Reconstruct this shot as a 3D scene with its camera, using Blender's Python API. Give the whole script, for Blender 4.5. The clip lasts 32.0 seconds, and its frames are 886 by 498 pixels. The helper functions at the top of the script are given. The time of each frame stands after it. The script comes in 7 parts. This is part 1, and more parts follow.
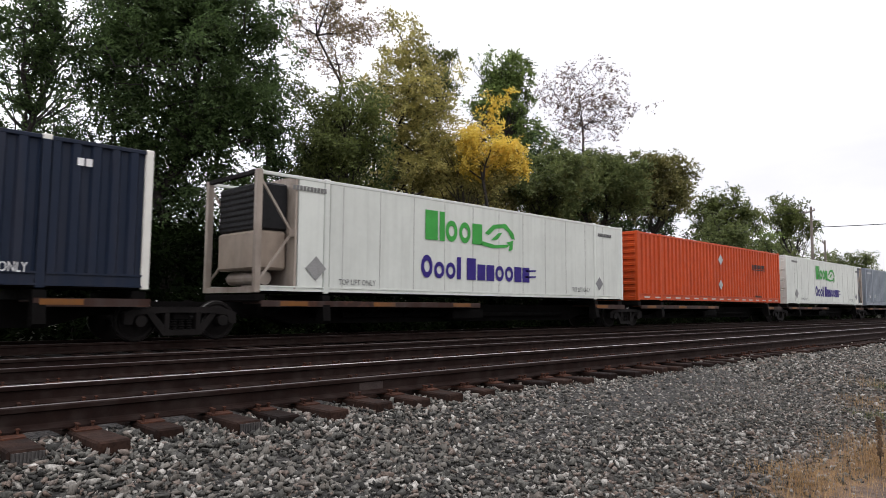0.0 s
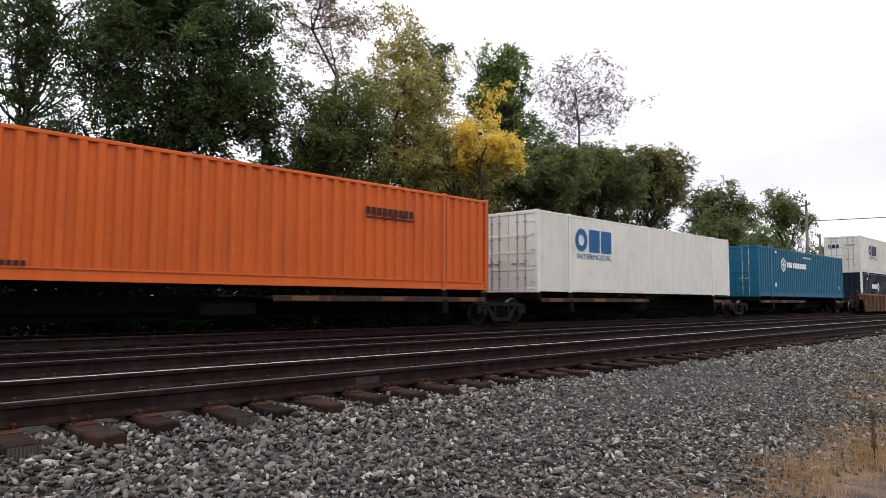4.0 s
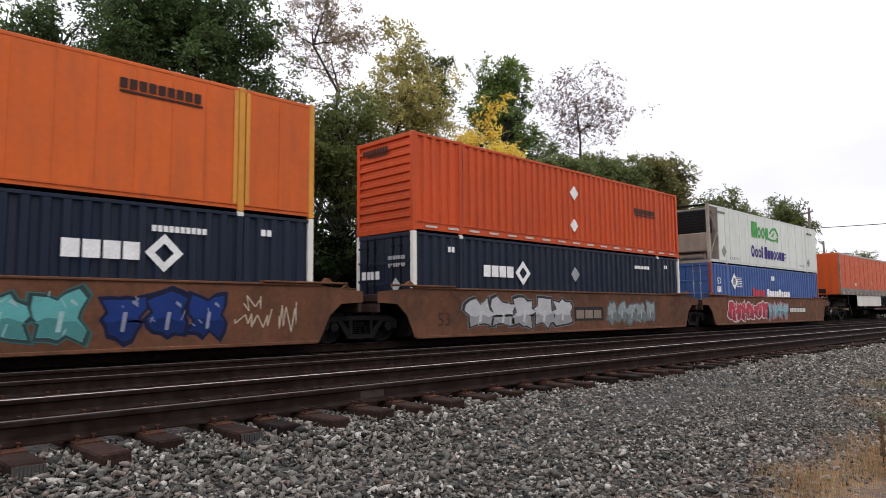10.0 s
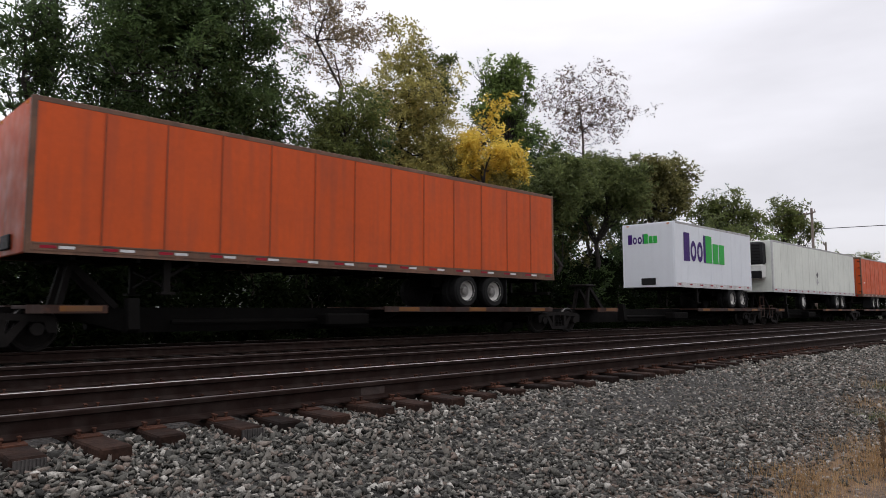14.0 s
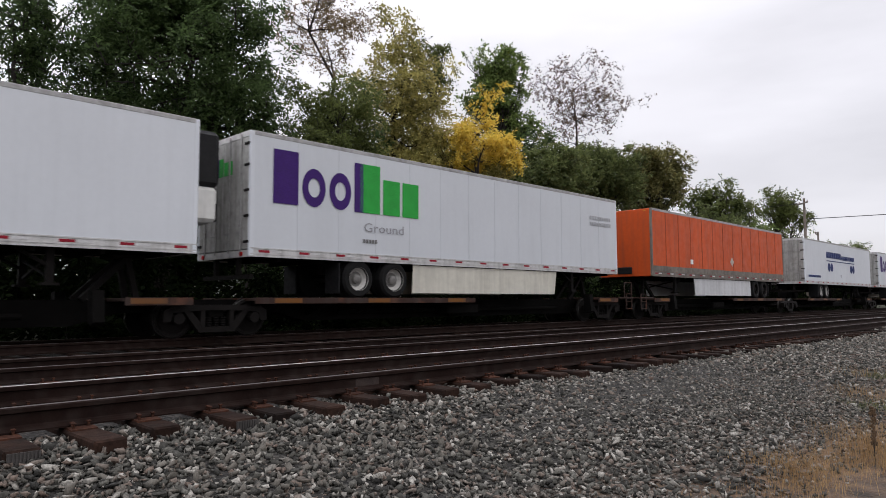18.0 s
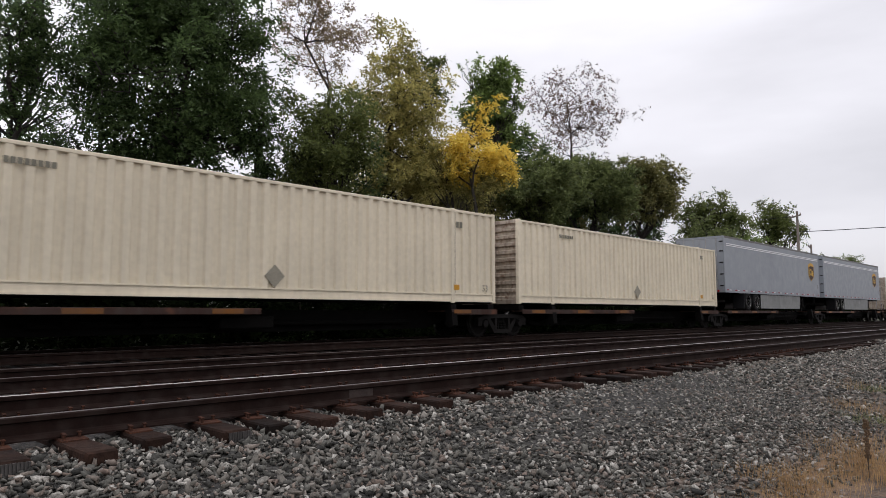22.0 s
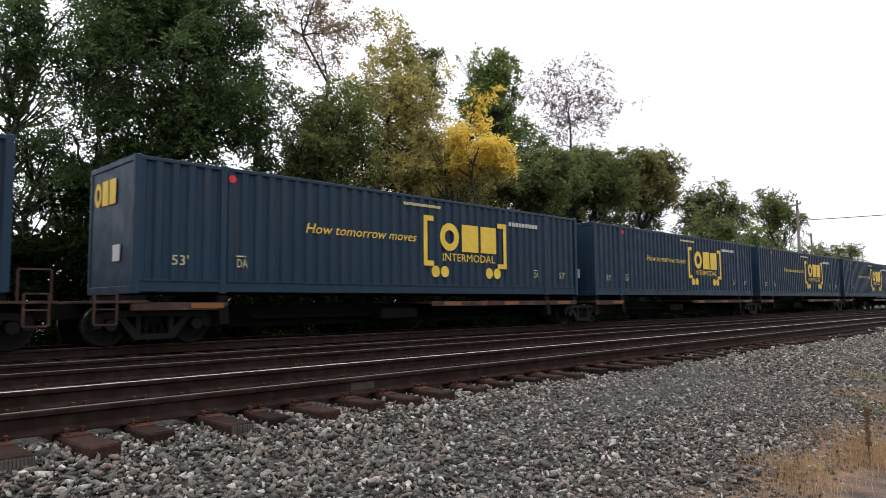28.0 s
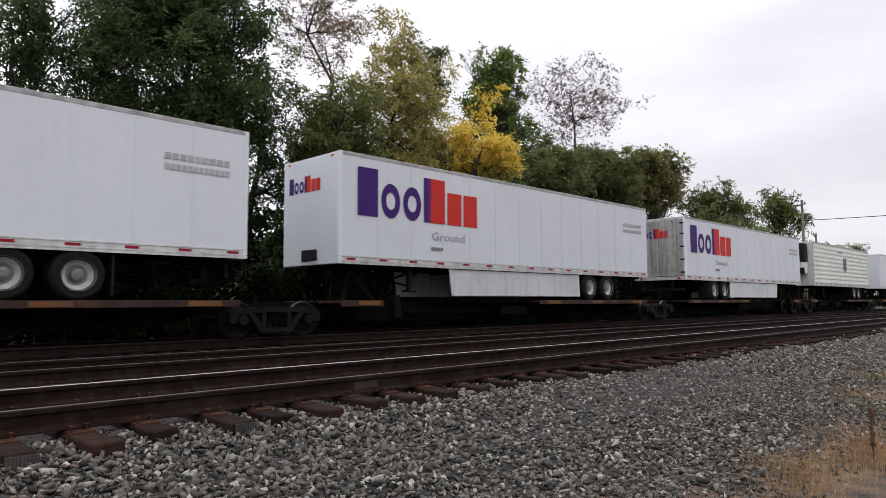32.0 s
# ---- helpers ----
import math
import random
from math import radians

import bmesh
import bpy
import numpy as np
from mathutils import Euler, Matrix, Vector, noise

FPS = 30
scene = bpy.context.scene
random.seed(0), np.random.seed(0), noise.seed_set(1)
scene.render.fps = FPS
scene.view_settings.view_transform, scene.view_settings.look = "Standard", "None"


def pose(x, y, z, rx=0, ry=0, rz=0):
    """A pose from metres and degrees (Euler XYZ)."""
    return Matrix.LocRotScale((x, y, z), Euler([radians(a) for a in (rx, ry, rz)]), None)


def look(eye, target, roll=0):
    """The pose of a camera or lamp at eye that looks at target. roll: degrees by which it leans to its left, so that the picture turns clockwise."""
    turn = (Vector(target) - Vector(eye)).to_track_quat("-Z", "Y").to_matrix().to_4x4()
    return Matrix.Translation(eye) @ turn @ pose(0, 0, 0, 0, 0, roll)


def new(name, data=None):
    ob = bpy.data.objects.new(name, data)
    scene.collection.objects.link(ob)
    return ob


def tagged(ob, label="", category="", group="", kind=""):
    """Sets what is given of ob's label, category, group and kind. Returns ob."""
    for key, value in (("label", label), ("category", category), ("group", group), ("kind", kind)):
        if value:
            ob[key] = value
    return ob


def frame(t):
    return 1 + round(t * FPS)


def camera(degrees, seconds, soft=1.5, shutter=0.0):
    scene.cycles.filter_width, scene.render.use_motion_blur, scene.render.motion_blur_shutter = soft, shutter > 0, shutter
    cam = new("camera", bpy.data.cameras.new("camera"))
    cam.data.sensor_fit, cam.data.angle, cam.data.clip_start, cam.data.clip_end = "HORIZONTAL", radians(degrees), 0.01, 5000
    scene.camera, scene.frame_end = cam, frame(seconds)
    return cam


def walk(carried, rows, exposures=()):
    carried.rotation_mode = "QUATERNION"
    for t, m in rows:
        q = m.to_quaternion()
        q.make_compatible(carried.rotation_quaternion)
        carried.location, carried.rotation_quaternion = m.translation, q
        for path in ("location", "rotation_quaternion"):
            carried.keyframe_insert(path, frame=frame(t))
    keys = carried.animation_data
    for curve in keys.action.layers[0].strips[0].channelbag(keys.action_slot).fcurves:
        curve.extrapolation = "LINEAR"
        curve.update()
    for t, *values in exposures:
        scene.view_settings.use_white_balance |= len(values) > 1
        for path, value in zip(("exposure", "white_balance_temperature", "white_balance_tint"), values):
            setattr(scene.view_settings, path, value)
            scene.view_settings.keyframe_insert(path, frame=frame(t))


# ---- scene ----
# The camera is held by hand beside the railway and sways a little; +x runs along the track, +y across it.
PATH = [(0,44.83,4.81,0.41),(0.5,44.87,4.81,0.34),(1,44.88,5.06,0.27),(1.5,44.77,4.90,0.35),(2,44.76,4.86,0.39),(2.5,44.73,4.78,0.29),(3,44.85,4.51,0.12),(3.5,45.20,4.30,0.26),
 (5.5,44.75,4.61,0.36),(6,44.61,4.79,0.25),(6.5,44.57,4.89,0.24),(7,44.94,5.38,0.23),(7.5,45.04,5.66,0.16),(8,44.90,5.24,0.33),(8.5,45.12,5.28,0.39),(9,45.09,5.49,0.35),(9.5,45.15,5.37,0.01),
 (10,44.91,5.36,-0.47),(10.5,44.97,5.20,-0.42),(11,45.01,5.13,-0.37),(11.5,44.95,5.09,-0.57),(12,44.91,5.14,-0.39),(12.5,44.82,5.19,-0.11),(13,44.80,5.16,-0.03),(13.5,44.81,5.11,-0.02),
 (15.5,44.68,5.53,0.38),(16,45.34,5.24,0.61),(16.5,45.36,4.81,-0.22),(17,45.44,4.63,-0.16),(17.5,45.37,4.74,-0.07),(18,45.27,4.41,-0.22),(18.5,44.90,4.56,-0.15),(19,45.28,5.35,-0.07),
 (19.5,45.32,5.55,-0.08),(20,45.33,5.36,-0.03),(20.5,45.42,5.31,-0.10),(21,45.52,5.42,-0.09),(21.5,45.58,5.37,0.03),(22,45.72,5.35,-0.00),(22.5,45.46,5.30,0.14),(23,45.47,5.54,0.14),
 (23.5,45.37,5.82,-0.31),(24,45.64,5.56,-0.23),(24.5,45.54,5.38,-0.09),(25,45.24,5.23,-0.25),(25.5,45.38,5.09,-0.08),(27.5,45.53,5.10,-0.45),(28,45.71,4.68,-0.56),(28.5,45.58,4.54,-0.53),
 (29,45.36,4.69,-0.47),(29.5,45.19,4.74,-0.41),(30,45.18,4.79,-0.45),(30.5,45.08,4.51,-0.28),(31,45.13,4.78,-0.27),(31.5,45.41,4.63,-0.30),(32,45.40,4.60,-0.35)]
EYE = Vector((0, 0, 0.779))
TRACKS = (6.685, 10.20, 15.325)      # middle lines of the three tracks; z = 0 is the top of the rails
TRAIN_Y = TRACKS[2]


def aim(yaw, pitch, roll):
    y, p, r = radians(yaw), radians(pitch), radians(roll)
    ahead = Vector((math.sin(y) * math.cos(p), math.cos(y) * math.cos(p), math.sin(p)))
    side = Vector((math.cos(y), -math.sin(y), 0))
    up = side.cross(ahead)
    a, b = side * math.cos(r) + up * math.sin(r), up * math.cos(r) - side * math.sin(r)
    m = Matrix((a, b, -ahead)).transposed().to_4x4()
    return Matrix.Translation(EYE) @ m


cam = camera(66.3, 32.0, soft=0.8, shutter=0.05)
walk(cam, [(t, aim(a, b, c)) for t, a, b, c in PATH], exposures=[(t, e, 6500, 14.5) for t, e in ((0, -0.12), (2, -0.2), (3, -0.15), (9, -0.15), (11, -0.1), (12, -0.25), (13, -0.5), (16, -0.44), (18, -0.46), (21, -0.48), (23, -0.48), (25, -0.4), (28, 0.02), (30, 0.15), (31, 0.08), (31.6, -0.2), (32, -0.38))])


def run(t):
    """How far the train has gone at t seconds."""
    k = t / 16 - 1
    return 25.5727 * t + 0.2256 * (16 * k * k - 16) + 0.0097 * 16 * (k ** 3 + 1) - 0.09114 * 16 * (k ** 4 - 1)


# ---- light: an overcast sky, brighter overhead
world = bpy.data.worlds.new("overcast_sky")
scene.world = world
world.use_nodes = True
wn, wl = world.node_tree.nodes, world.node_tree.links
wn.clear()
w_out, w_bg, w_bg2, w_mix = wn.new("ShaderNodeOutputWorld"), wn.new("ShaderNodeBackground"), wn.new("ShaderNodeBackground"), wn.new("ShaderNodeMixShader")
sky = wn.new("ShaderNodeTexSky")
sky.sky_type, sky.sun_disc, sky.sun_elevation, sky.sun_rotation = "NISHITA", False, radians(48), radians(141)
wl.new(sky.outputs[0], w_bg2.inputs[0])
w_bg2.inputs[1].default_value = 0.12
w_tc, w_sep, w_map, w_noise = wn.new("ShaderNodeTexCoord"), wn.new("ShaderNodeSeparateXYZ"), wn.new("ShaderNodeMapping"), wn.new("ShaderNodeTexNoise")
wl.new(w_tc.outputs["Generated"], w_sep.inputs[0])
wl.new(w_tc.outputs["Generated"], w_map.inputs[0])
w_map.inputs["Scale"].default_value = (1.6, 1.6, 6.5)
wl.new(w_map.outputs[0], w_noise.inputs["Vector"])
w_noise.inputs["Scale"].default_value, w_noise.inputs["Detail"].default_value, w_noise.inputs["Roughness"].default_value = 1.4, 5, 0.5
w_grad = wn.new("ShaderNodeMapRange")
wl.new(w_sep.outputs["Z"], w_grad.inputs["Value"])
for key, v in (("From Min", 0.0), ("From Max", 1.0), ("To Min", 1.06), ("To Max", 1.52)):
    w_grad.inputs[key].default_value = v
w_cl = wn.new("ShaderNodeMapRange")
wl.new(w_noise.outputs["Fac"], w_cl.inputs["Value"])
for key, v in (("From Min", 0.3), ("From Max", 0.7), ("To Min", 0.90), ("To Max", 1.16)):
    w_cl.inputs[key].default_value = v
w_mul = wn.new("ShaderNodeMath")
w_mul.operation = "MULTIPLY"
wl.new(w_grad.outputs[0], w_mul.inputs[0])
wl.new(w_cl.outputs[0], w_mul.inputs[1])
w_dot, w_side, w_mul2 = wn.new("ShaderNodeVectorMath"), wn.new("ShaderNodeMapRange"), wn.new("ShaderNodeMath")      # a bright lobe added to the cloud, facing away from the sun lamp
w_dot.operation, w_mul2.operation = "DOT_PRODUCT", "MULTIPLY"
wl.new(w_tc.outputs["Generated"], w_dot.inputs[0])
w_dot.inputs[1].default_value = (-0.55, 0.55, 0.63)
for key, v in (("From Min", -1.0), ("From Max", 1.0), ("To Min", 0.62), ("To Max", 1.76)):
    w_side.inputs[key].default_value = v
wl.new(w_dot.outputs["Value"], w_side.inputs["Value"])
wl.new(w_mul.outputs[0], w_mul2.inputs[0])
wl.new(w_side.outputs[0], w_mul2.inputs[1])
w_bg.inputs[0].default_value = (0.955, 0.965, 1.0, 1)
wl.new(w_mul2.outputs[0], w_bg.inputs[1])
w_mix.inputs[0].default_value = 0.12
wl.new(w_bg.outputs[0], w_mix.inputs[1])
wl.new(w_bg2.outputs[0], w_mix.inputs[2])
wl.new(w_mix.outputs[0], w_out.inputs[0])
sun = new("sun", bpy.data.lights.new("sun", "SUN"))
sun.data.energy, sun.data.angle, sun.data.color = 0.55, radians(25), (1.0, 0.97, 0.92)
sun.matrix_world = look((40, -40, 74), (0, 10, 0))


# ---- materials
MATS = {}


def material(name, colour, rough=0.6, metal=0.0, vary=0.25, scale=1.5, streak=0.0, dirt=(0.06, 0.05, 0.045), grime=0.0, rust=0.0, bump=0.0, bscale=60.0, rnd=0.0, fine=0.12, spec=0.5):
    """A worn surface: broad and fine variation, streaks that run down, grime, rust spots and relief."""
    if name in MATS:
        return MATS[name]
    m = bpy.data.materials.new(name)
    m.use_nodes = True
    n, l = m.node_tree.nodes, m.node_tree.links
    bs = n["Principled BSDF"]
    bs.inputs["Roughness"].default_value, bs.inputs["Metallic"].default_value = rough, metal
    bs.inputs["Specular IOR Level"].default_value = spec
    tc, oi = n.new("ShaderNodeTexCoord"), n.new("ShaderNodeObjectInfo")
    add = n.new("ShaderNodeVectorMath")
    add.operation = "MULTIPLY_ADD"
    l.new(oi.outputs["Random"], add.inputs[0])
    add.inputs[1].default_value = (37, 19, 53)
    l.new(tc.outputs["Object"], add.inputs[2])

    def noise_at(sc, detail=4, stretch=None):
        t = n.new("ShaderNodeTexNoise")
        t.inputs["Scale"].default_value, t.inputs["Detail"].default_value = sc, detail
        if stretch:
            mp = n.new("ShaderNodeMapping")
            mp.inputs["Scale"].default_value = stretch
            l.new(add.outputs[0], mp.inputs[0])
            l.new(mp.outputs[0], t.inputs["Vector"])
        else:
            l.new(add.outputs[0], t.inputs["Vector"])
        return t.outputs["Fac"]

    def ranged(sock, a, b, c, d):
        r = n.new("ShaderNodeMapRange")
        for key, v in (("From Min", a), ("From Max", b), ("To Min", c), ("To Max", d)):
            r.inputs[key].default_value = v
        l.new(sock, r.inputs["Value"])
        return r.outputs[0]

    def scaled(col, sock):
        x = n.new("ShaderNodeVectorMath")
        x.operation = "SCALE"
        l.new(col, x.inputs[0])
        l.new(sock, x.inputs["Scale"])
        return x.outputs[0]

    def mixed(col, other, sock):
        x = n.new("ShaderNodeMix")
        x.data_type = "RGBA"
        l.new(sock, x.inputs[0])
        l.new(col, x.inputs[6])
        x.inputs[7].default_value = (*other, 1)
        return x.outputs[2]

    rgb = n.new("ShaderNodeRGB")
    rgb.outputs[0].default_value = (*colour, 1)
    col = scaled(rgb.outputs[0], ranged(noise_at(scale), 0.3, 0.7, 1 - vary, 1 + vary))
    col = scaled(col, ranged(noise_at(scale * 18, 3), 0.3, 0.7, 1 - fine, 1 + fine))
    if rnd:
        col = scaled(col, ranged(oi.outputs["Random"], 0, 1, 1 - rnd, 1 + rnd))
    if streak:
        col = mixed(col, dirt, ranged(noise_at(1.0, 6, (5.0, 5.0, 0.35)), 0.46, 0.68, 0, streak))
    if grime:
        col = mixed(col, dirt, ranged(noise_at(scale * 3, 6), 0.45, 0.75, 0, grime))
    if rust:
        col = mixed(col, (0.16, 0.06, 0.03), ranged(noise_at(scale * 5, 8), 0.56, 0.68, 0, rust))
    l.new(col, bs.inputs["Base Color"])
    l.new(ranged(noise_at(scale * 6, 3), 0.3, 0.7, max(0.02, rough - 0.12), min(1, rough + 0.12)), bs.inputs["Roughness"])
    if bump:
        bp = n.new("ShaderNodeBump")
        bp.inputs["Strength"].default_value, bp.inputs["Distance"].default_value = bump, 0.01
        l.new(noise_at(bscale, 5), bp.inputs["Height"])
        l.new(bp.outputs[0], bs.inputs["Normal"])
    MATS[name] = m
    return m


def paint(name, c, rough=0.5, **k):
    o = dict(vary=0.06, scale=0.4, streak=0.16, grime=0.08, rust=0.0, bump=0.05, bscale=9, fine=0.05, rnd=0.07, spec=0.22)
    o.update(k)
    return material(name, c, rough, **o)


ORANGE = paint("faded_orange_paint", (0.57, 0.108, 0.017))
ORANGE_RED = paint("orange_red_paint", (0.52, 0.068, 0.012))
ORANGE_OLD = paint("weathered_orange_paint", (0.66, 0.125, 0.028), streak=0.3, grime=0.2)
ORANGE_VAN = paint("red_orange_trailer_paint", (0.54, 0.080, 0.014), streak=0.22, grime=0.12)
RAIL_BROWN = paint("rusty_brown_trailer_rail", (0.16, 0.085, 0.055), grime=0.5, streak=0.3, vary=0.25, scale=1.2)
WHITE_RAIL = paint("dull_white_trailer_rail", (0.58, 0.58, 0.57), grime=0.3, streak=0.25, scale=1.5)
SCUFF = paint("scuffed_grey_band", (0.19, 0.168, 0.142), grime=0.5, streak=0.3, vary=0.3, scale=1.2)
ORANGE_PEACH = paint("bleached_orange_paint", (0.52, 0.175, 0.055), streak=0.25, grime=0.2)
SEAM = paint("dark_dirty_seam", (0.24, 0.045, 0.014), grime=0.4)
GREY_SEAM = paint("grey_dirty_seam", (0.42, 0.42, 0.39), grime=0.5, scale=2.0)
ORANGE_SALMON = paint("salmon_orange_paint", (0.58, 0.115, 0.034), streak=0.22, grime=0.14)
ORANGE_POST = paint("pale_orange_post_paint", (0.68, 0.30, 0.13), grime=0.25)
YELLOW_POST = paint("amber_post_paint", (0.62, 0.27, 0.04))
WHITE = paint("white_trailer_paint", (0.66, 0.69, 0.725), rough=0.5, spec=0.12, streak=0.03, grime=0.02, vary=0.03, fine=0.012, bump=0.0)
OFFWHITE = paint("aged_white_paint", (0.645, 0.67, 0.61), streak=0.09, grime=0.06, fine=0.02)
STAINED_END = paint("rust_stained_end_paint", (0.47, 0.40, 0.32), streak=0.5, grime=0.4, rust=0.6, scale=1.6, dirt=(0.10, 0.06, 0.04), vary=0.2)
CREAM = paint("cream_container_paint", (0.70, 0.625, 0.48), streak=0.08, grime=0.05)
WHITE_BOX = paint("white_container_paint", (0.70, 0.69, 0.62), streak=0.08, rust=0.10, fine=0.02)
GREY_BOX = paint("grey_container_paint", (0.23, 0.26, 0.29))
SILVER = paint("silver_grey_trailer_paint", (0.285, 0.307, 0.332), rough=0.45, spec=0.15, streak=0.04, grime=0.03, vary=0.03, fine=0.012, bump=0.0)
NAVY = paint("navy_container_paint", (0.006, 0.013, 0.030), grime=0.06)
CSX_BLUE = paint("dark_blue_container_paint", (0.005, 0.024, 0.046))
TEAL = paint("teal_container_paint", (0.004, 0.115, 0.20))
RED_BOX = paint("faded_red_container_paint", (0.265, 0.062, 0.056), grime=0.2)
BLUE_BOX = paint("faded_blue_container_paint", (0.05, 0.11, 0.30), grime=0.2)
WELL_BROWN = paint("brown_railcar_paint", (0.088, 0.036, 0.019), rough=0.75, vary=0.4, scale=0.8, streak=0.3, grime=0.85, rust=0.5, dirt=(0.028, 0.02, 0.016), fine=0.15)
WELL_YELLOW = paint("weathered_yellow_railcar_paint", (0.30, 0.155, 0.045), rough=0.75, vary=0.35, scale=1.5, streak=0.3, grime=0.6, rust=0.7, dirt=(0.04, 0.028, 0.02), fine=0.15)
RIB_TAN = paint("worn_tan_rib_paint", (0.18, 0.095, 0.038), rough=0.75, vary=0.35, scale=1.2, streak=0.25, grime=0.6, rust=0.6, dirt=(0.04, 0.028, 0.02), fine=0.15)
WELL_RUST = paint("rusty_railcar_panel_paint", (0.075, 0.032, 0.017), rough=0.75, vary=0.45, scale=0.8, streak=0.3, grime=0.8, rust=0.6, dirt=(0.04, 0.026, 0.018), fine=0.15)
WELL_SMOOTH = paint("orange_brown_railcar_paint", (0.125, 0.050, 0.024), rough=0.75, vary=0.35, scale=0.7, streak=0.3, grime=0.6, rust=0.4, dirt=(0.05, 0.03, 0.02), fine=0.12)
SPINE_BROWN = paint("rusty_brown_railcar_paint", (0.032, 0.0135, 0.009), rough=0.7, streak=0.4, grime=0.4, rust=0.5)
FRAME_TAN = paint("dirty_beige_frame_paint", (0.35, 0.30, 0.25), grime=0.55, streak=0.3, dirt=(0.10, 0.07, 0.05))
RIVETED = paint("dark_riveted_rail_paint", (0.13, 0.125, 0.12), grime=0.4, scale=2.0)
RING = material("bright_wheel_ring", (0.66, 0.65, 0.62), 0.35, vary=0.2, scale=5)
SAFETY = paint("yellow_safety_paint", (0.17, 0.066, 0.014), grime=0.6)
# two near-black steels: the shade under the cars is put into their colour
STEEL = material("shaded_greasy_steel", (0.0085, 0.0073, 0.0068), 0.7, 0.0, vary=0.3, scale=3, grime=0.2, dirt=(0.02, 0.016, 0.014), bump=0.1, spec=0.1)
UNDER = material("shaded_underframe_steel", (0.0045, 0.0041, 0.0038), 0.8, 0.0, vary=0.3, scale=2, grime=0.15, dirt=(0.012, 0.01, 0.009), spec=0.06)
TREAD = material("polished_wheel_steel", (0.15, 0.145, 0.14), 0.5, 1.0, vary=0.2, scale=4)
ALU = material("dull_aluminium", (0.38, 0.38, 0.37), 0.48, 0.4, vary=0.18, scale=2, streak=0.3, grime=0.25)
RUBBER = material("tyre_rubber", (0.011, 0.011, 0.011), 0.85, vary=0.2, scale=6, spec=0.15)
DARK_RIM = material("grimy_brown_wheel_rim", (0.06, 0.045, 0.036), 0.7, vary=0.3, scale=6, grime=0.4)
RIM = material("white_wheel_rim", (0.46, 0.45, 0.42), 0.45, vary=0.15, scale=6, grime=0.3)
HUB = material("grey_wheel_hub", (0.17, 0.165, 0.155), 0.5, vary=0.2, scale=8, grime=0.5)
BLACK = material("black_plastic", (0.011, 0.011, 0.012), 0.6, vary=0.2, spec=0.2)
RAIL_SIDE = material("rusted_rail_steel", (0.0145, 0.0075, 0.0058), 0.85, 0.0, spec=0.1, vary=0.25, scale=2.5, grime=0.3, bump=0.15, bscale=40)
RAIL_TOP = material("polished_rail_head", (0.47, 0.44, 0.42), 0.55, 1.0, vary=0.15, scale=2)
RAIL_DULL = material("dull_rail_head", (0.055, 0.045, 0.042), 0.7, 0.0, vary=0.2, scale=3)
TIE = material("creosoted_timber", (0.022, 0.0118, 0.0085), 0.92, vary=0.55, scale=2.2, streak=0.0, grime=0.75, dirt=(0.016, 0.013, 0.012), bump=0.9, bscale=22, rnd=0.5, fine=0.35, spec=0.1)
PLATE = material("rusty_tie_plate", (0.05, 0.020, 0.012), 0.85, vary=0.3, scale=9, grime=0.3, rust=0.4, bump=0.2, rnd=0.3, spec=0.15)
MARK = {}


def ink(c):
    c = tuple(round(v, 3) for v in c)
    if c not in MARK:
        MARK[c] = material("lettering_paint_%d" % len(MARK), c, 0.5, vary=0.1, scale=2, fine=0.12, grime=0.08, spec=0.12)
    return MARK[c]


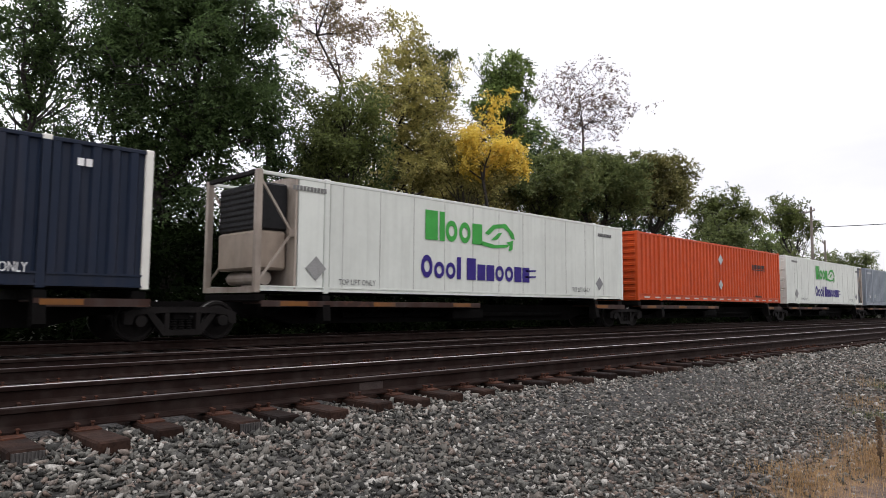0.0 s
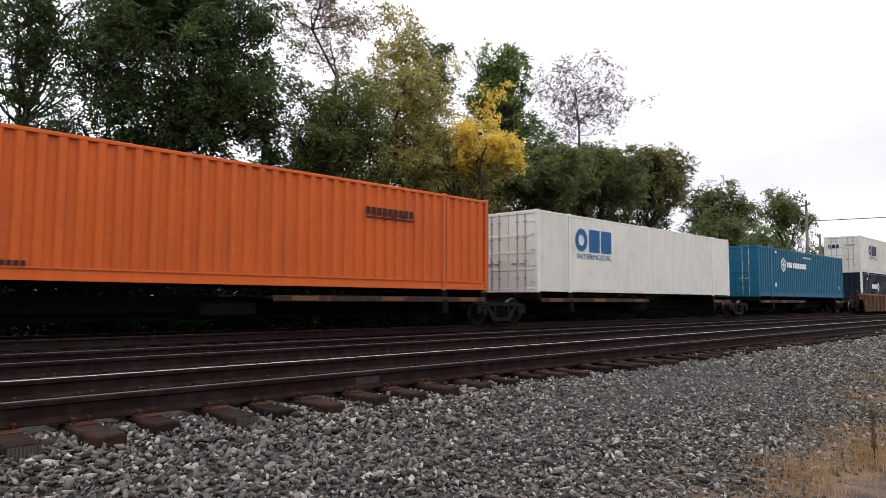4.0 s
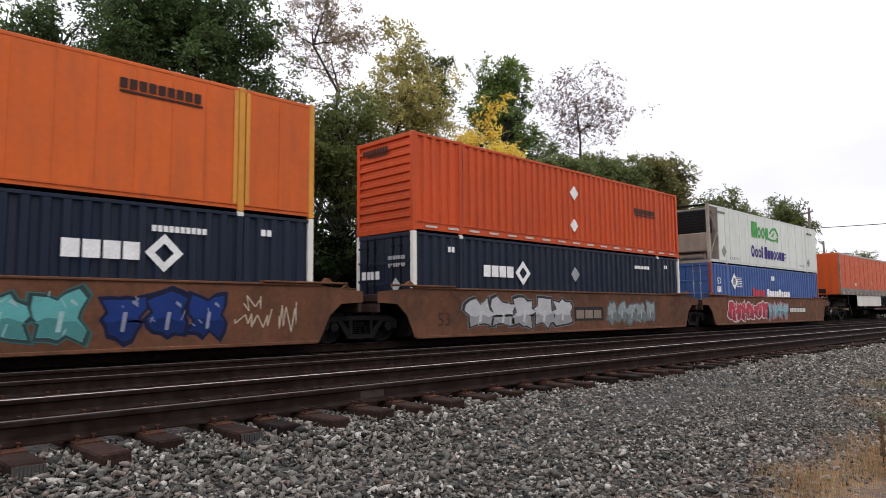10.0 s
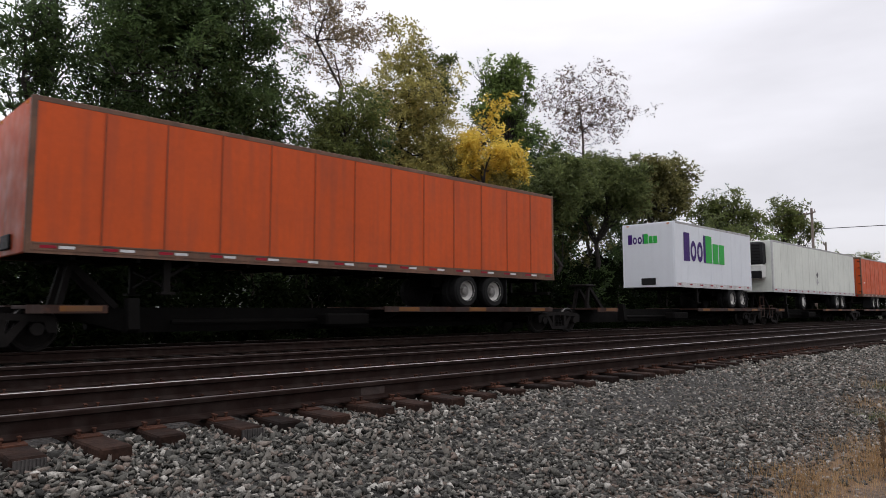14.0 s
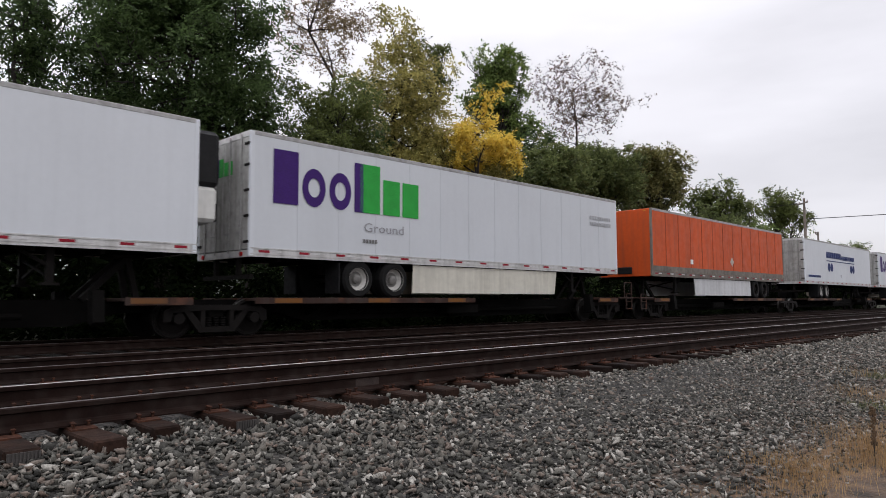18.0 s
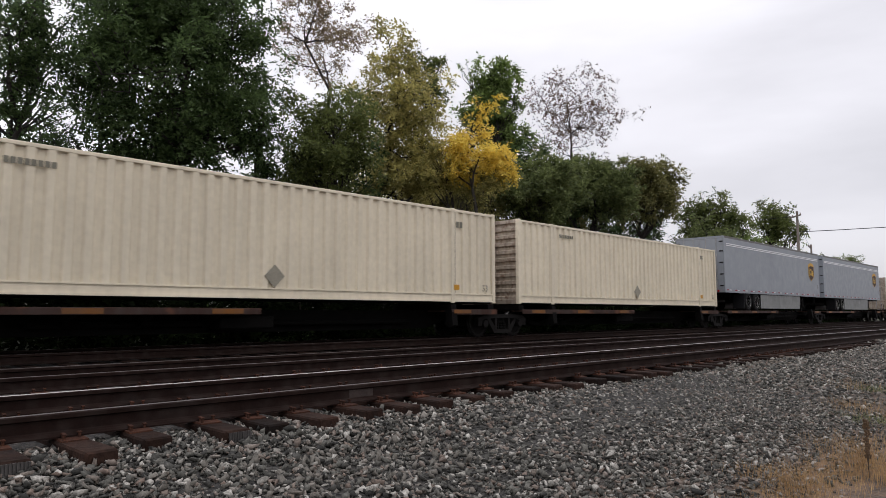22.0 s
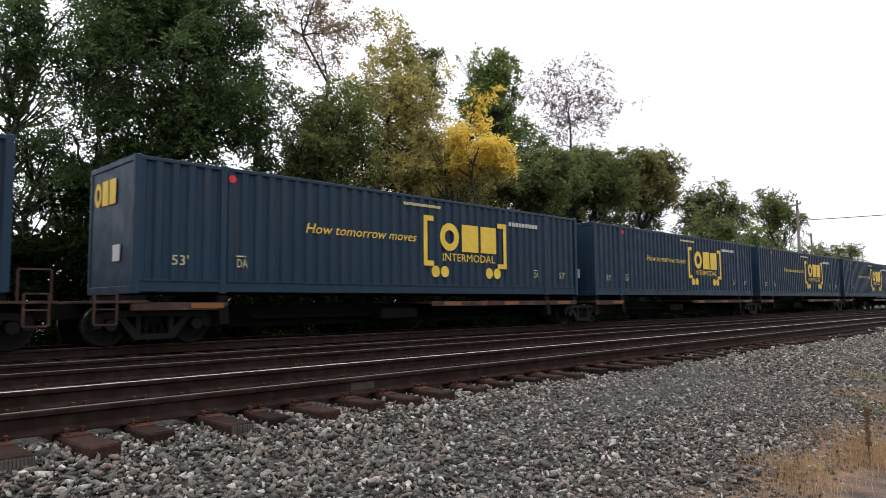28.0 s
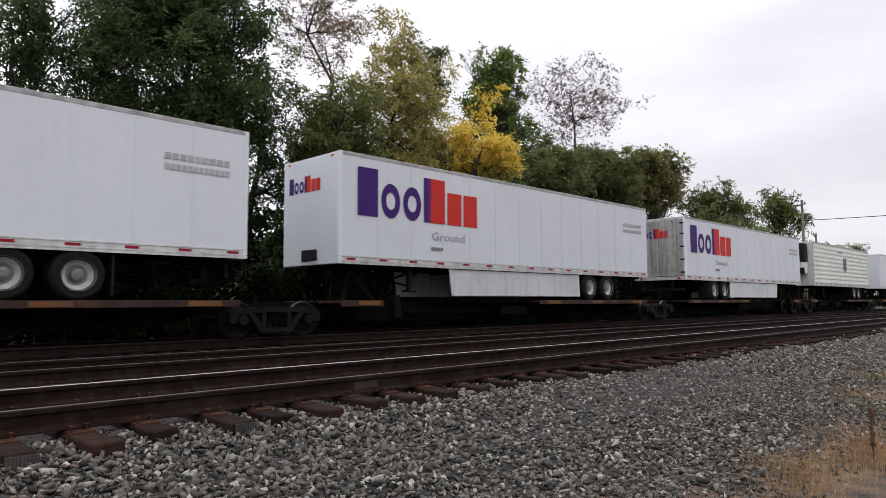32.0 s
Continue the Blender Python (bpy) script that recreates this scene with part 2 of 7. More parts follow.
# ---- mesh tools
class Solid:
    def __init__(self):
        self.v, self.f = [], []

    def add(self, verts, faces):
        o = len(self.v)
        self.v += [tuple(p) for p in verts]
        self.f += [tuple(i + o for i in q) for q in faces]
        return self

    def box(self, x0, x1, y0, y1, z0, z1, c=0.0):
        x0, x1, y0, y1, z0, z1 = min(x0, x1), max(x0, x1), min(y0, y1), max(y0, y1), min(z0, z1), max(z0, z1)
        if c <= 0:
            v = [(x, y, z) for x in (x0, x1) for y in (y0, y1) for z in (z0, z1)]
            return self.add(v, [(0, 1, 3, 2), (4, 6, 7, 5), (0, 4, 5, 1), (2, 3, 7, 6), (0, 2, 6, 4), (1, 5, 7, 3)])
        c = min(c, (x1 - x0) / 2.1, (y1 - y0) / 2.1, (z1 - z0) / 2.1)
        lo, hi, v, idx = (x0, y0, z0), (x1, y1, z1), [], {}
        for s in [(a, b, d) for a in (0, 1) for b in (0, 1) for d in (0, 1)]:
            for k in range(3):
                p = [(hi if s[i] else lo)[i] + (0 if i == k else (-c if s[i] else c)) for i in range(3)]
                idx[s, k] = len(v)
                v.append(p)
        f = []
        for k in range(3):
            i, j = (k + 1) % 3, (k + 2) % 3
            for e in (0, 1):
                ring = []
                for a, b in ((0, 0), (1, 0), (1, 1), (0, 1)):
                    s = [0, 0, 0]
                    s[k], s[i], s[j] = e, a, b
                    ring.append(idx[tuple(s), k])
                f.append(ring if e else ring[::-1])
            for a in (0, 1):
                for b in (0, 1):
                    s0, s1 = [0, 0, 0], [0, 0, 0]
                    s0[k], s1[k] = 0, 1
                    s0[i] = s1[i] = a
                    s0[j] = s1[j] = b
                    q = [idx[tuple(s0), i], idx[tuple(s1), i], idx[tuple(s1), j], idx[tuple(s0), j]]
                    f.append(q[::-1] if a ^ b else q)
        for s in [(a, b, d) for a in (0, 1) for b in (0, 1) for d in (0, 1)]:
            q = [idx[s, 0], idx[s, 1], idx[s, 2]]
            f.append(q if sum(s) % 2 else q[::-1])
        return self.add(v, f)

    def prism(self, axis, outline, a, b):
        """An outline in the two other axes, drawn out along an axis from a to b."""
        n = len(outline)

        def at(p, w):
            return {"x": (w, p[0], p[1]), "y": (p[0], w, p[1]), "z": (p[0], p[1], w)}[axis]
        v = [at(p, a) for p in outline] + [at(p, b) for p in outline]
        f = [(i, (i + 1) % n, n + (i + 1) % n, n + i) for i in range(n)] + [tuple(range(n))[::-1], tuple(range(n, 2 * n))]
        return self.add(v, f)

    def disc(self, axis, c, r, a, b, n=16, r2=None):
        o = [(math.cos(2 * math.pi * i / n), math.sin(2 * math.pi * i / n)) for i in range(n)]
        r2 = r if r2 is None else r2

        def at(p, rr, w):
            u, k = c[0] + p[0] * rr, c[1] + p[1] * rr
            return {"x": (w, u, k), "y": (u, w, k), "z": (u, k, w)}[axis]
        v = [at(p, r, a) for p in o] + [at(p, r2, b) for p in o]
        f = [(i, (i + 1) % n, n + (i + 1) % n, n + i) for i in range(n)] + [tuple(range(n))[::-1], tuple(range(n, 2 * n))]
        return self.add(v, f)

    def turned(self, axis, c, prof, n=20, caps=(True, True)):
        """A profile of (radius, place along the axis) turned round the axis."""
        v, f, k = [], [], len(prof)
        for i in range(n):
            a = 2 * math.pi * i / n
            for r, w in prof:
                u, q = c[0] + r * math.cos(a), c[1] + r * math.sin(a)
                v.append({"x": (w, u, q), "y": (u, w, q), "z": (u, q, w)}[axis])
        for i in range(n):
            j = (i + 1) % n
            f += [(i * k + m, j * k + m, j * k + m + 1, i * k + m + 1) for m in range(k - 1)]
        if caps[0]:
            f.append(tuple(i * k for i in range(n))[::-1])
        if caps[1]:
            f.append(tuple(i * k + k - 1 for i in range(n)))
        return self.add(v, f)

    def bar(self, p, q, w, h=None):
        p, q, h = Vector(p), Vector(q), h or w
        d = (q - p).normalized()
        s = d.cross(Vector((0, 0, 1))) if abs(d.z) < 0.95 else d.cross(Vector((1, 0, 0)))
        s.normalize()
        u = s.cross(d)
        v = [e + s * a * w / 2 + u * b * h / 2 for e in (p, q) for a, b in ((-1, -1), (1, -1), (1, 1), (-1, 1))]
        return self.add(v, [(0, 1, 2, 3), (7, 6, 5, 4), (0, 4, 5, 1), (1, 5, 6, 2), (2, 6, 7, 3), (3, 7, 4, 0)])

    def ridged(self, x0, x1, y, z0, z1, depth, pitch=0.28, axis="x"):
        """A pressed sheet at y whose folds run up and down (axis x) or along (axis z)."""
        n = max(1, round((x1 - x0) / pitch)) if axis == "x" else max(1, round((z1 - z0) / pitch))
        a, b = (x0, x1) if axis == "x" else (z0, z1)
        p, pts = (b - a) / n, []
        for i in range(n):
            s = a + i * p
            pts += [(s, 0), (s + 0.38 * p, 0), (s + 0.5 * p, depth), (s + 0.88 * p, depth)]
        pts.append((b, 0))
        if axis == "x":
            v = [(s, y + d, z0) for s, d in pts] + [(s, y + d, z1) for s, d in pts]
        else:
            v = [(x0, y + d, s) for s, d in pts] + [(x1, y + d, s) for s, d in pts]
        k = len(pts)
        return self.add(v, [(i, i + 1, k + i + 1, k + i) for i in range(k - 1)])

    def seamed(self, x0, x1, y, z0, z1, step, proud=0.006, half=0.022, back=0.03):
        """A flat panel with upright seams that stand proud of it, as one closed sheet."""
        n, pts = max(1, round((x1 - x0) / step)), [(x0, 0)]
        for i in range(1, n):
            w = x0 + (x1 - x0) * i / n
            pts += [(w - half, 0), (w - half, -proud), (w + half, -proud), (w + half, 0)]
        pts += [(x1, 0), (x1, back), (x0, back)]
        k = len(pts)
        v = [(s, y + d, z0) for s, d in pts] + [(s, y + d, z1) for s, d in pts]
        return self.add(v, [(i, (i + 1) % k, k + (i + 1) % k, k + i) for i in range(k)])

    def mesh(self, name, mat, smooth=False):
        me = bpy.data.meshes.new(name)
        me.from_pydata(self.v, [], self.f)
        me.materials.append(mat)
        if smooth:
            me.polygons.foreach_set("use_smooth", [True] * len(me.polygons))
        me.update()
        return me


MESHES = {}


def part(name, solid, mat, parent, label="", key=None, at=None, smooth=False):
    """Links a solid as one mesh under a thing or a part; with a key, alike parts share their mesh."""
    if key is not None:
        key = (key, mat.name)
        if key not in MESHES:
            MESHES[key] = (solid() if callable(solid) else solid).mesh(name, mat, smooth)
        me = MESHES[key]
    else:
        me = (solid() if callable(solid) else solid).mesh(name, mat, smooth)
    ob = new(name, me)
    ob.parent = parent
    if at is not None:
        ob.matrix_basis = at if isinstance(at, Matrix) else Matrix.Translation(at)
    if label:
        tagged(ob, label)
    return ob


def thing(name, label, category, group="", kind="", at=(0, 0, 0)):
    ob = new(name)
    ob.empty_display_size = 0.3
    ob.matrix_basis = Matrix.Translation(at)
    return tagged(ob, label, category, group, kind)


def lettering(text, x, z, h, y, mat, parent, width=None, name="lettering", slant=0.0, face="side"):
    """Flat words in the built-in font on the near side (or on the end) of a thing; x, z is the lower left corner."""
    key = ("text", text, round(slant, 2), mat.name)
    if key not in MESHES:
        cu = bpy.data.curves.new(name, "FONT")
        cu.body, cu.size, cu.shear, cu.resolution_u = text, 1.0, slant, 2
        ob = bpy.data.objects.new(name, cu)
        scene.collection.objects.link(ob)
        me = bpy.data.meshes.new_from_object(ob.evaluated_get(bpy.context.evaluated_depsgraph_get()))
        bpy.data.objects.remove(ob)
        me.materials.clear()
        me.materials.append(mat)
        MESHES[key] = me
    me = MESHES[key]
    xs = [v.co.x for v in me.vertices]
    ys = [v.co.y for v in me.vertices]
    s = h / 0.72
    sx = s if width is None else width / (max(xs) - min(xs))
    ob = new(name, me)
    ob.parent = parent
    if face == "side":
        ob.matrix_basis = Matrix.Translation((x - min(xs) * sx, y, z)) @ pose(0, 0, 0, 90) @ Matrix.Diagonal((sx, s, 1, 1))
    else:
        ob.matrix_basis = Matrix.Translation((y, x, z)) @ pose(0, 0, 0, 90, 0, -90) @ Matrix.Diagonal((sx, s, 1, 1))
    return ob


# ---- ground
def lin(x, pts):
    for (a, p), (b, q) in zip(pts, pts[1:]):
        if x <= b:
            return p + (q - p) * max(0, (x - a)) / (b - a)
    return pts[-1][1]


PROFILE = [(-400, -0.9), (-20, -0.85), (0, -0.80), (2.2, -0.76), (3.4, -0.62), (4.5, -0.44), (5.1, -0.318), (5.5, -0.285), (6.0, -0.27), (7.4, -0.26), (8.4, -0.31), (9.4, -0.24), (11.0, -0.24), (12.4, -0.30), (14.4, -0.24), (16.2, -0.24), (17.4, -0.35), (19.2, -0.8), (21, -0.7), (26, -0.4), (60, 0.0), (400, 0.5), (3000, 0.5)]


def ground_z(x, y):
    return lin(y, PROFILE)


def node_ground(name):
    """Crushed stone round the tracks, with shade in its colour from the first track on, dusty brown soil with dead
    grass beside them, dark litter under the trees.
    """
    m = bpy.data.materials.new(name)
    m.use_nodes = True
    n, l = m.node_tree.nodes, m.node_tree.links
    bs = n["Principled BSDF"]
    bs.inputs["Roughness"].default_value = 0.95
    tc, sep = n.new("ShaderNodeTexCoord"), n.new("ShaderNodeSeparateXYZ")
    l.new(tc.outputs["Object"], sep.inputs[0])

    def tex(kind, sc, det=5):
        t = n.new(kind)
        t.inputs["Scale"].default_value = sc
        if kind == "ShaderNodeTexNoise":
            t.inputs["Detail"].default_value = det
        l.new(tc.outputs["Object"], t.inputs["Vector"])
        return t

    def ramp(sock, stops):
        r = n.new("ShaderNodeValToRGB")
        while len(r.color_ramp.elements) < len(stops):
            r.color_ramp.elements.new(0.5)
        for e, (p, c) in zip(r.color_ramp.elements, stops):
            e.position, e.color = p, (*c, 1)
        l.new(sock, r.inputs[0])
        return r.outputs[0]

    def mix(f, a, b):
        x = n.new("ShaderNodeMix")
        x.data_type = "RGBA"
        l.new(f, x.inputs[0])
        l.new(a, x.inputs[6])
        l.new(b, x.inputs[7])
        return x.outputs[2]

    def rng(sock, a, b, c, d):
        r = n.new("ShaderNodeMapRange")
        for key, v in (("From Min", a), ("From Max", b), ("To Min", c), ("To Max", d)):
            r.inputs[key].default_value = v
        l.new(sock, r.inputs["Value"])
        return r.outputs[0]

    vor = tex("ShaderNodeTexVoronoi", 26)
    # mostly near black: shadow in the gaps between loose stones is painted here
    stone = ramp(vor.outputs["Color"], [(0.0, (0.008, 0.0075, 0.0065)), (0.45, (0.020, 0.0185, 0.016)), (0.8, (0.05, 0.046, 0.04)), (1.0, (0.11, 0.10, 0.09))])
    # darker copy under the train and between tracks: shade put into the colour
    stone_in_shade = ramp(vor.outputs["Color"], [(0.0, (0.004, 0.003, 0.0026)), (0.6, (0.0115, 0.0075, 0.006)), (1.0, (0.034, 0.022, 0.017))])
    soil = ramp(tex("ShaderNodeTexNoise", 3.0, 9).outputs["Fac"], [(0.3, (0.045, 0.035, 0.028)), (0.55, (0.125, 0.084, 0.057)), (0.75, (0.23, 0.145, 0.08))])
    litter = ramp(tex("ShaderNodeTexNoise", 5.0, 9).outputs["Fac"], [(0.3, (0.012, 0.015, 0.008)), (0.6, (0.04, 0.045, 0.02)), (0.8, (0.09, 0.07, 0.04))])
    wob = n.new("ShaderNodeMath")
    wob.operation = "MULTIPLY_ADD"
    l.new(tex("ShaderNodeTexNoise", 0.8, 6).outputs["Fac"], wob.inputs[0])
    wob.inputs[1].default_value = 1.6
    l.new(sep.outputs["Y"], wob.inputs[2])
    near = rng(wob.outputs[0], 3.1, 4.3, 1, 0)
    far = rng(wob.outputs[0], 19.0, 20.5, 0, 1)
    # from the near track to the trees the shade-coloured copy takes over
    shade_mask = rng(sep.outputs["Y"], 5.9, 6.6, 0, 1)
    col = mix(far, mix(near, mix(shade_mask, stone, stone_in_shade), soil), litter)
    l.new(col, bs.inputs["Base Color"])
    bp = n.new("ShaderNodeBump")
    bp.inputs["Strength"].default_value, bp.inputs["Distance"].default_value = 1.0, 0.03
    l.new(vor.outputs["Distance"], bp.inputs["Height"])
    l.new(bp.outputs[0], bs.inputs["Normal"])
    return m


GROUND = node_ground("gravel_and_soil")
ys = sorted({y for y, _ in PROFILE} | {0.5 * k for k in range(-6, 44)})
xs = [-3000, -600, -120] + [-40 + 4 * k for k in range(0, 45)] + [300, 700, 3000]
gv = [(x, y, ground_z(x, y) + 0.03 * noise.noise((x * 0.7, y * 0.9, 0)) * (1 if -3 < y < 30 else 0)) for x in xs for y in ys]
gf = [(i * len(ys) + j, (i + 1) * len(ys) + j, (i + 1) * len(ys) + j + 1, i * len(ys) + j + 1) for i in range(len(xs) - 1) for j in range(len(ys) - 1)]
gs = Solid()
gs.v, gs.f = gv, gf
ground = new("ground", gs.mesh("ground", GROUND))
tagged(ground, "grey crushed stone and dry brown soil beside the railway", "ground", kind="structure")

# ---- the tracks: rails on tie plates on timber ties
def rail_outline(dy):
    p = [(0.076, -0.186), (0.076, -0.174), (0.022, -0.155), (0.009, -0.14), (0.009, -0.055), (0.036, -0.042), (0.0375, -0.012), (0.030, -0.002)]
    return [(dy + a, b) for a, b in p] + [(dy - a, b) for a, b in p[::-1]]


def tie_solid():
    s = Solid().box(-0.114, 0.114, -1.295, 1.295, -0.375, -0.20, 0.012)
    r = random.Random(3)
    s.v = [(a + r.uniform(-0.006, 0.006), b + r.uniform(-0.012, 0.012), c + r.uniform(-0.006, 0.002)) for a, b, c in s.v]
    return s


def plate_solid():
    s = Solid().prism("x", [(-0.18, -0.20), (0.18, -0.20), (0.18, -0.188), (0.085, -0.180), (-0.085, -0.180), (-0.18, -0.188)], -0.098, 0.098)
    for x, y in ((-0.06, -0.088), (0.06, -0.088), (0.05, 0.088), (-0.05, 0.088), (-0.07, -0.145), (0.06, 0.145)):
        s.box(x - 0.009, x + 0.009, y - 0.009, y + 0.009, -0.19, -0.150)
        s.box(x - 0.016, x + 0.016, y - 0.017, y + 0.020, -0.152, -0.138, 0.004)
    return s


rng = random.Random(5)
for i, ty in enumerate(TRACKS):
    tr = thing("railway_track_%d" % (i + 1), "steel rails on dark timber ties", "railway track", "railway tracks", "structure", at=(0, ty, 0))
    for d in (-0.755, 0.755):
        rail = part("rail", Solid().prism("x", rail_outline(d), -120, 420), RAIL_SIDE, tr, "rusty brown steel rail with a worn top")
        bright = RAIL_TOP if (i == 0 and d > 0) else RAIL_DULL
        part("rail_head", Solid().prism("x", [(d - 0.031, -0.004), (d + 0.031, -0.004), (d + 0.026, 0.0), (d - 0.026, 0.0)], -120, 420), bright, rail, "polished running surface")
    if i == 0:
        part("paint_mark", Solid().box(4.62, 4.95, -0.767, -0.7635, -0.14, -0.06), material("pale_paint_mark", (0.034, 0.022, 0.018), 0.85, vary=0.3, scale=8), tr)
    if i == 0:      # uneven spacing, ends out of line
        rows = [(-3.9 + 0.53 * k, 0.0) for k in range(10)] + [(1.33, -0.10), (1.82, -0.16), (2.35, 0.02), (2.95, -0.11), (3.43, -0.03), (3.90, -0.09), (4.48, -0.02), (5.04, -0.05), (5.60, -0.03), (6.20, 0.05)]
        rows += [(6.75 + 0.535 * k + rng.uniform(-0.07, 0.07), rng.uniform(-0.09, 0.07)) for k in range(104)]
    else:
        rows = [(-4.0 + 0.6 * k + rng.uniform(-0.04, 0.04), rng.uniform(-0.05, 0.05)) for k in range(124)]
    for n_tie, (x, off) in enumerate(rows):
        tie = part("tie", tie_solid, TIE, tr, key="tie", at=Matrix.Translation((x, off, rng.uniform(-0.022, 0.0))) @ pose(0, 0, 0, 0, 0, rng.uniform(-2.0, 2.0)))
        if i == 0 and n_tie in (10, 13):
            def ridges():
                s = Solid().box(-0.10, 0.10, -0.004, 0, -0.37, -0.21)
                for k in range(9):
                    s.box(-0.095 + k * 0.023, -0.083 + k * 0.023, -0.010, -0.004, -0.37, -0.21)
                return s
            part("end_plate", ridges, material("dark_ridged_steel", (0.05, 0.045, 0.042), 0.7, vary=0.3, scale=6), tie, "ridged steel plate on the tie end", key="endplate", at=(0, -1.312, 0))
        if i == 0 and x < 20:
            part("tie_plate", plate_solid, PLATE, tie, key="tieplate", at=(0, -0.755 - off, 0.0))
            part("tie_plate", plate_solid, PLATE, tie, key="tieplate", at=(0, 0.755 - off, 0.0))
        elif x < 14 and i == 1:
            part("tie_plate", plate_solid, PLATE, tie, key="tieplate", at=(0, -0.755 - off, 0.0))


# ---- the train: loads and railcars, built about their own middle, near side at -y
BOX_L, BOX_W, BOX_H = 16.15, 2.59, 2.88
HW = BOX_W / 2


def shapes(x, z, w, h, pattern, y, face="y"):
    """Blocks (B tall, b low, I thin) and rings (O tall, o low) set in a row."""
    wide = {"B": 1.0, "b": 0.9, "I": 0.42, "O": 1.1, "o": 1.0, " ": 0.5, "L": 0.9}
    unit, out = w / sum(wide[k] for k in pattern), []
    for k in pattern:
        s = Solid()
        a, b = x, x + wide[k] * unit * 0.86
        top = z + h * (1.0 if k in "BIOL" else 0.74)
        if k in "BI":
            s.prism(face, [(a, z), (b, z), (b, top), (a, top)], y, y + 0.004)
        elif k == "b":
            s.prism(face, [(a, z), (b, z), (b, top), (a, top)], y, y + 0.004)
        elif k == "L":
            t = (b - a) * 0.38
            s.prism(face, [(a, z), (a + t, z), (a + t, top), (a, top)], y, y + 0.004)
            s.prism(face, [(a + t, top - 0.2 * h), (b, top - 0.2 * h), (b, top), (a + t, top)], y, y + 0.004)
            s.prism(face, [(a + t, z + 0.36 * h), (b - t * 0.4, z + 0.36 * h), (b - t * 0.4, z + 0.56 * h), (a + t, z + 0.56 * h)], y, y + 0.004)
        elif k in "Oo":
            cx, cz, rx, rz, n = (a + b) / 2, (z + top) / 2, (b - a) / 2, (top - z) / 2, 20
            for i in range(n):
                p, q = 2 * math.pi * i / n, 2 * math.pi * (i + 1) / n
                s.prism(face, [(cx + rx * math.cos(p), cz + rz * math.sin(p)), (cx + rx * math.cos(q), cz + rz * math.sin(q)), (cx + 0.5 * rx * math.cos(q), cz + 0.5 * rz * math.sin(q)), (cx + 0.5 * rx * math.cos(p), cz + 0.5 * rz * math.sin(p))], y, y + 0.004)
        x += wide[k] * unit
        if s.v:
            out.append(s)
    return out


def spray(ob, x0, x1, z0, z1, n, fill, edge, seed, y):
    """Sprayed paint: chunky shapes with an outline and a pale gleam."""
    r, w = random.Random(seed), (x1 - x0) / n
    for i in range(n):
        f, e, g = Solid(), Solid(), Solid()
        cx, cz = x0 + (i + 0.5) * w, (z0 + z1) / 2
        rx, rz = w * r.uniform(0.56, 0.72), (z1 - z0) / 2 * r.uniform(0.85, 0.98)
        m, a = 17, r.uniform(0, 1)
        rad = [r.uniform(0.55, 1.05) for _ in range(m)]

        def ring(k):
            out = []
            for j in range(m):
                t = a + 2 * math.pi * j / m
                ca, sa = math.cos(t), math.sin(t)
                q = rad[j] / max(abs(ca), abs(sa)) ** 0.8
                out.append((cx + rx * ca * q * k, min(z1, max(z0, cz + rz * sa * q * k))))
            return out
        e.prism("y", ring(1.0), y + 0.001 * (i % 2), y + 0.004)
        f.prism("y", ring(0.86), y - 0.003 + 0.001 * (i % 2), y)
        g.prism("y", [(cx - rx * 0.1, cz - rz * 0.5), (cx + rx * 0.05, cz - rz * 0.5), (cx + rx * 0.15, cz + rz * 0.15), (cx, cz + rz * 0.15)], y - 0.005, y - 0.003)
        g.prism("y", [(cx + rx * 0.3, cz + rz * 0.45), (cx + rx * 0.55, cz + rz * 0.3), (cx + rx * 0.5, cz + rz * 0.45), (cx + rx * 0.35, cz + rz * 0.55)], y - 0.005, y - 0.003)
        o, h = Solid(), Solid()
        o.prism("y", [(cx + (a_ - cx) * 1.07, min(z1 + 0.02, max(z0 - 0.02, cz + (b_ - cz) * 1.06))) for a_, b_ in ring(1.0)], y + 0.003, y + 0.0055)
        low = [(a_, min(b_, cz - rz * 0.12 + 0.05 * math.sin(9 * a_))) for a_, b_ in ring(0.84)]
        h.prism("y", low, y - 0.0042, y - 0.003)
        for q in range(3):
            xa = cx + rx * r.uniform(-0.7, 0.6)
            za = cz + rz * r.uniform(-0.7, 0.7)
            g.bar((xa, y - 0.005, za), (xa + rx * r.uniform(-0.25, 0.3), y - 0.005, za + rz * r.uniform(-0.4, 0.4)), 0.003, 0.02)
        part("sprayed_rim", o, ink(tuple(c * 0.35 for c in fill)), ob)
        part("sprayed_shade", h, ink(tuple(c * 0.6 for c in fill)), ob)
        part("sprayed_outline", e, ink(edge), ob)
        part("sprayed_shape", f, ink(fill), ob)
        tagged(part("sprayed_gleam", g, ink(tuple(min(0.8, c * 0.6 + 0.22) for c in fill)), ob), kind="stuff")


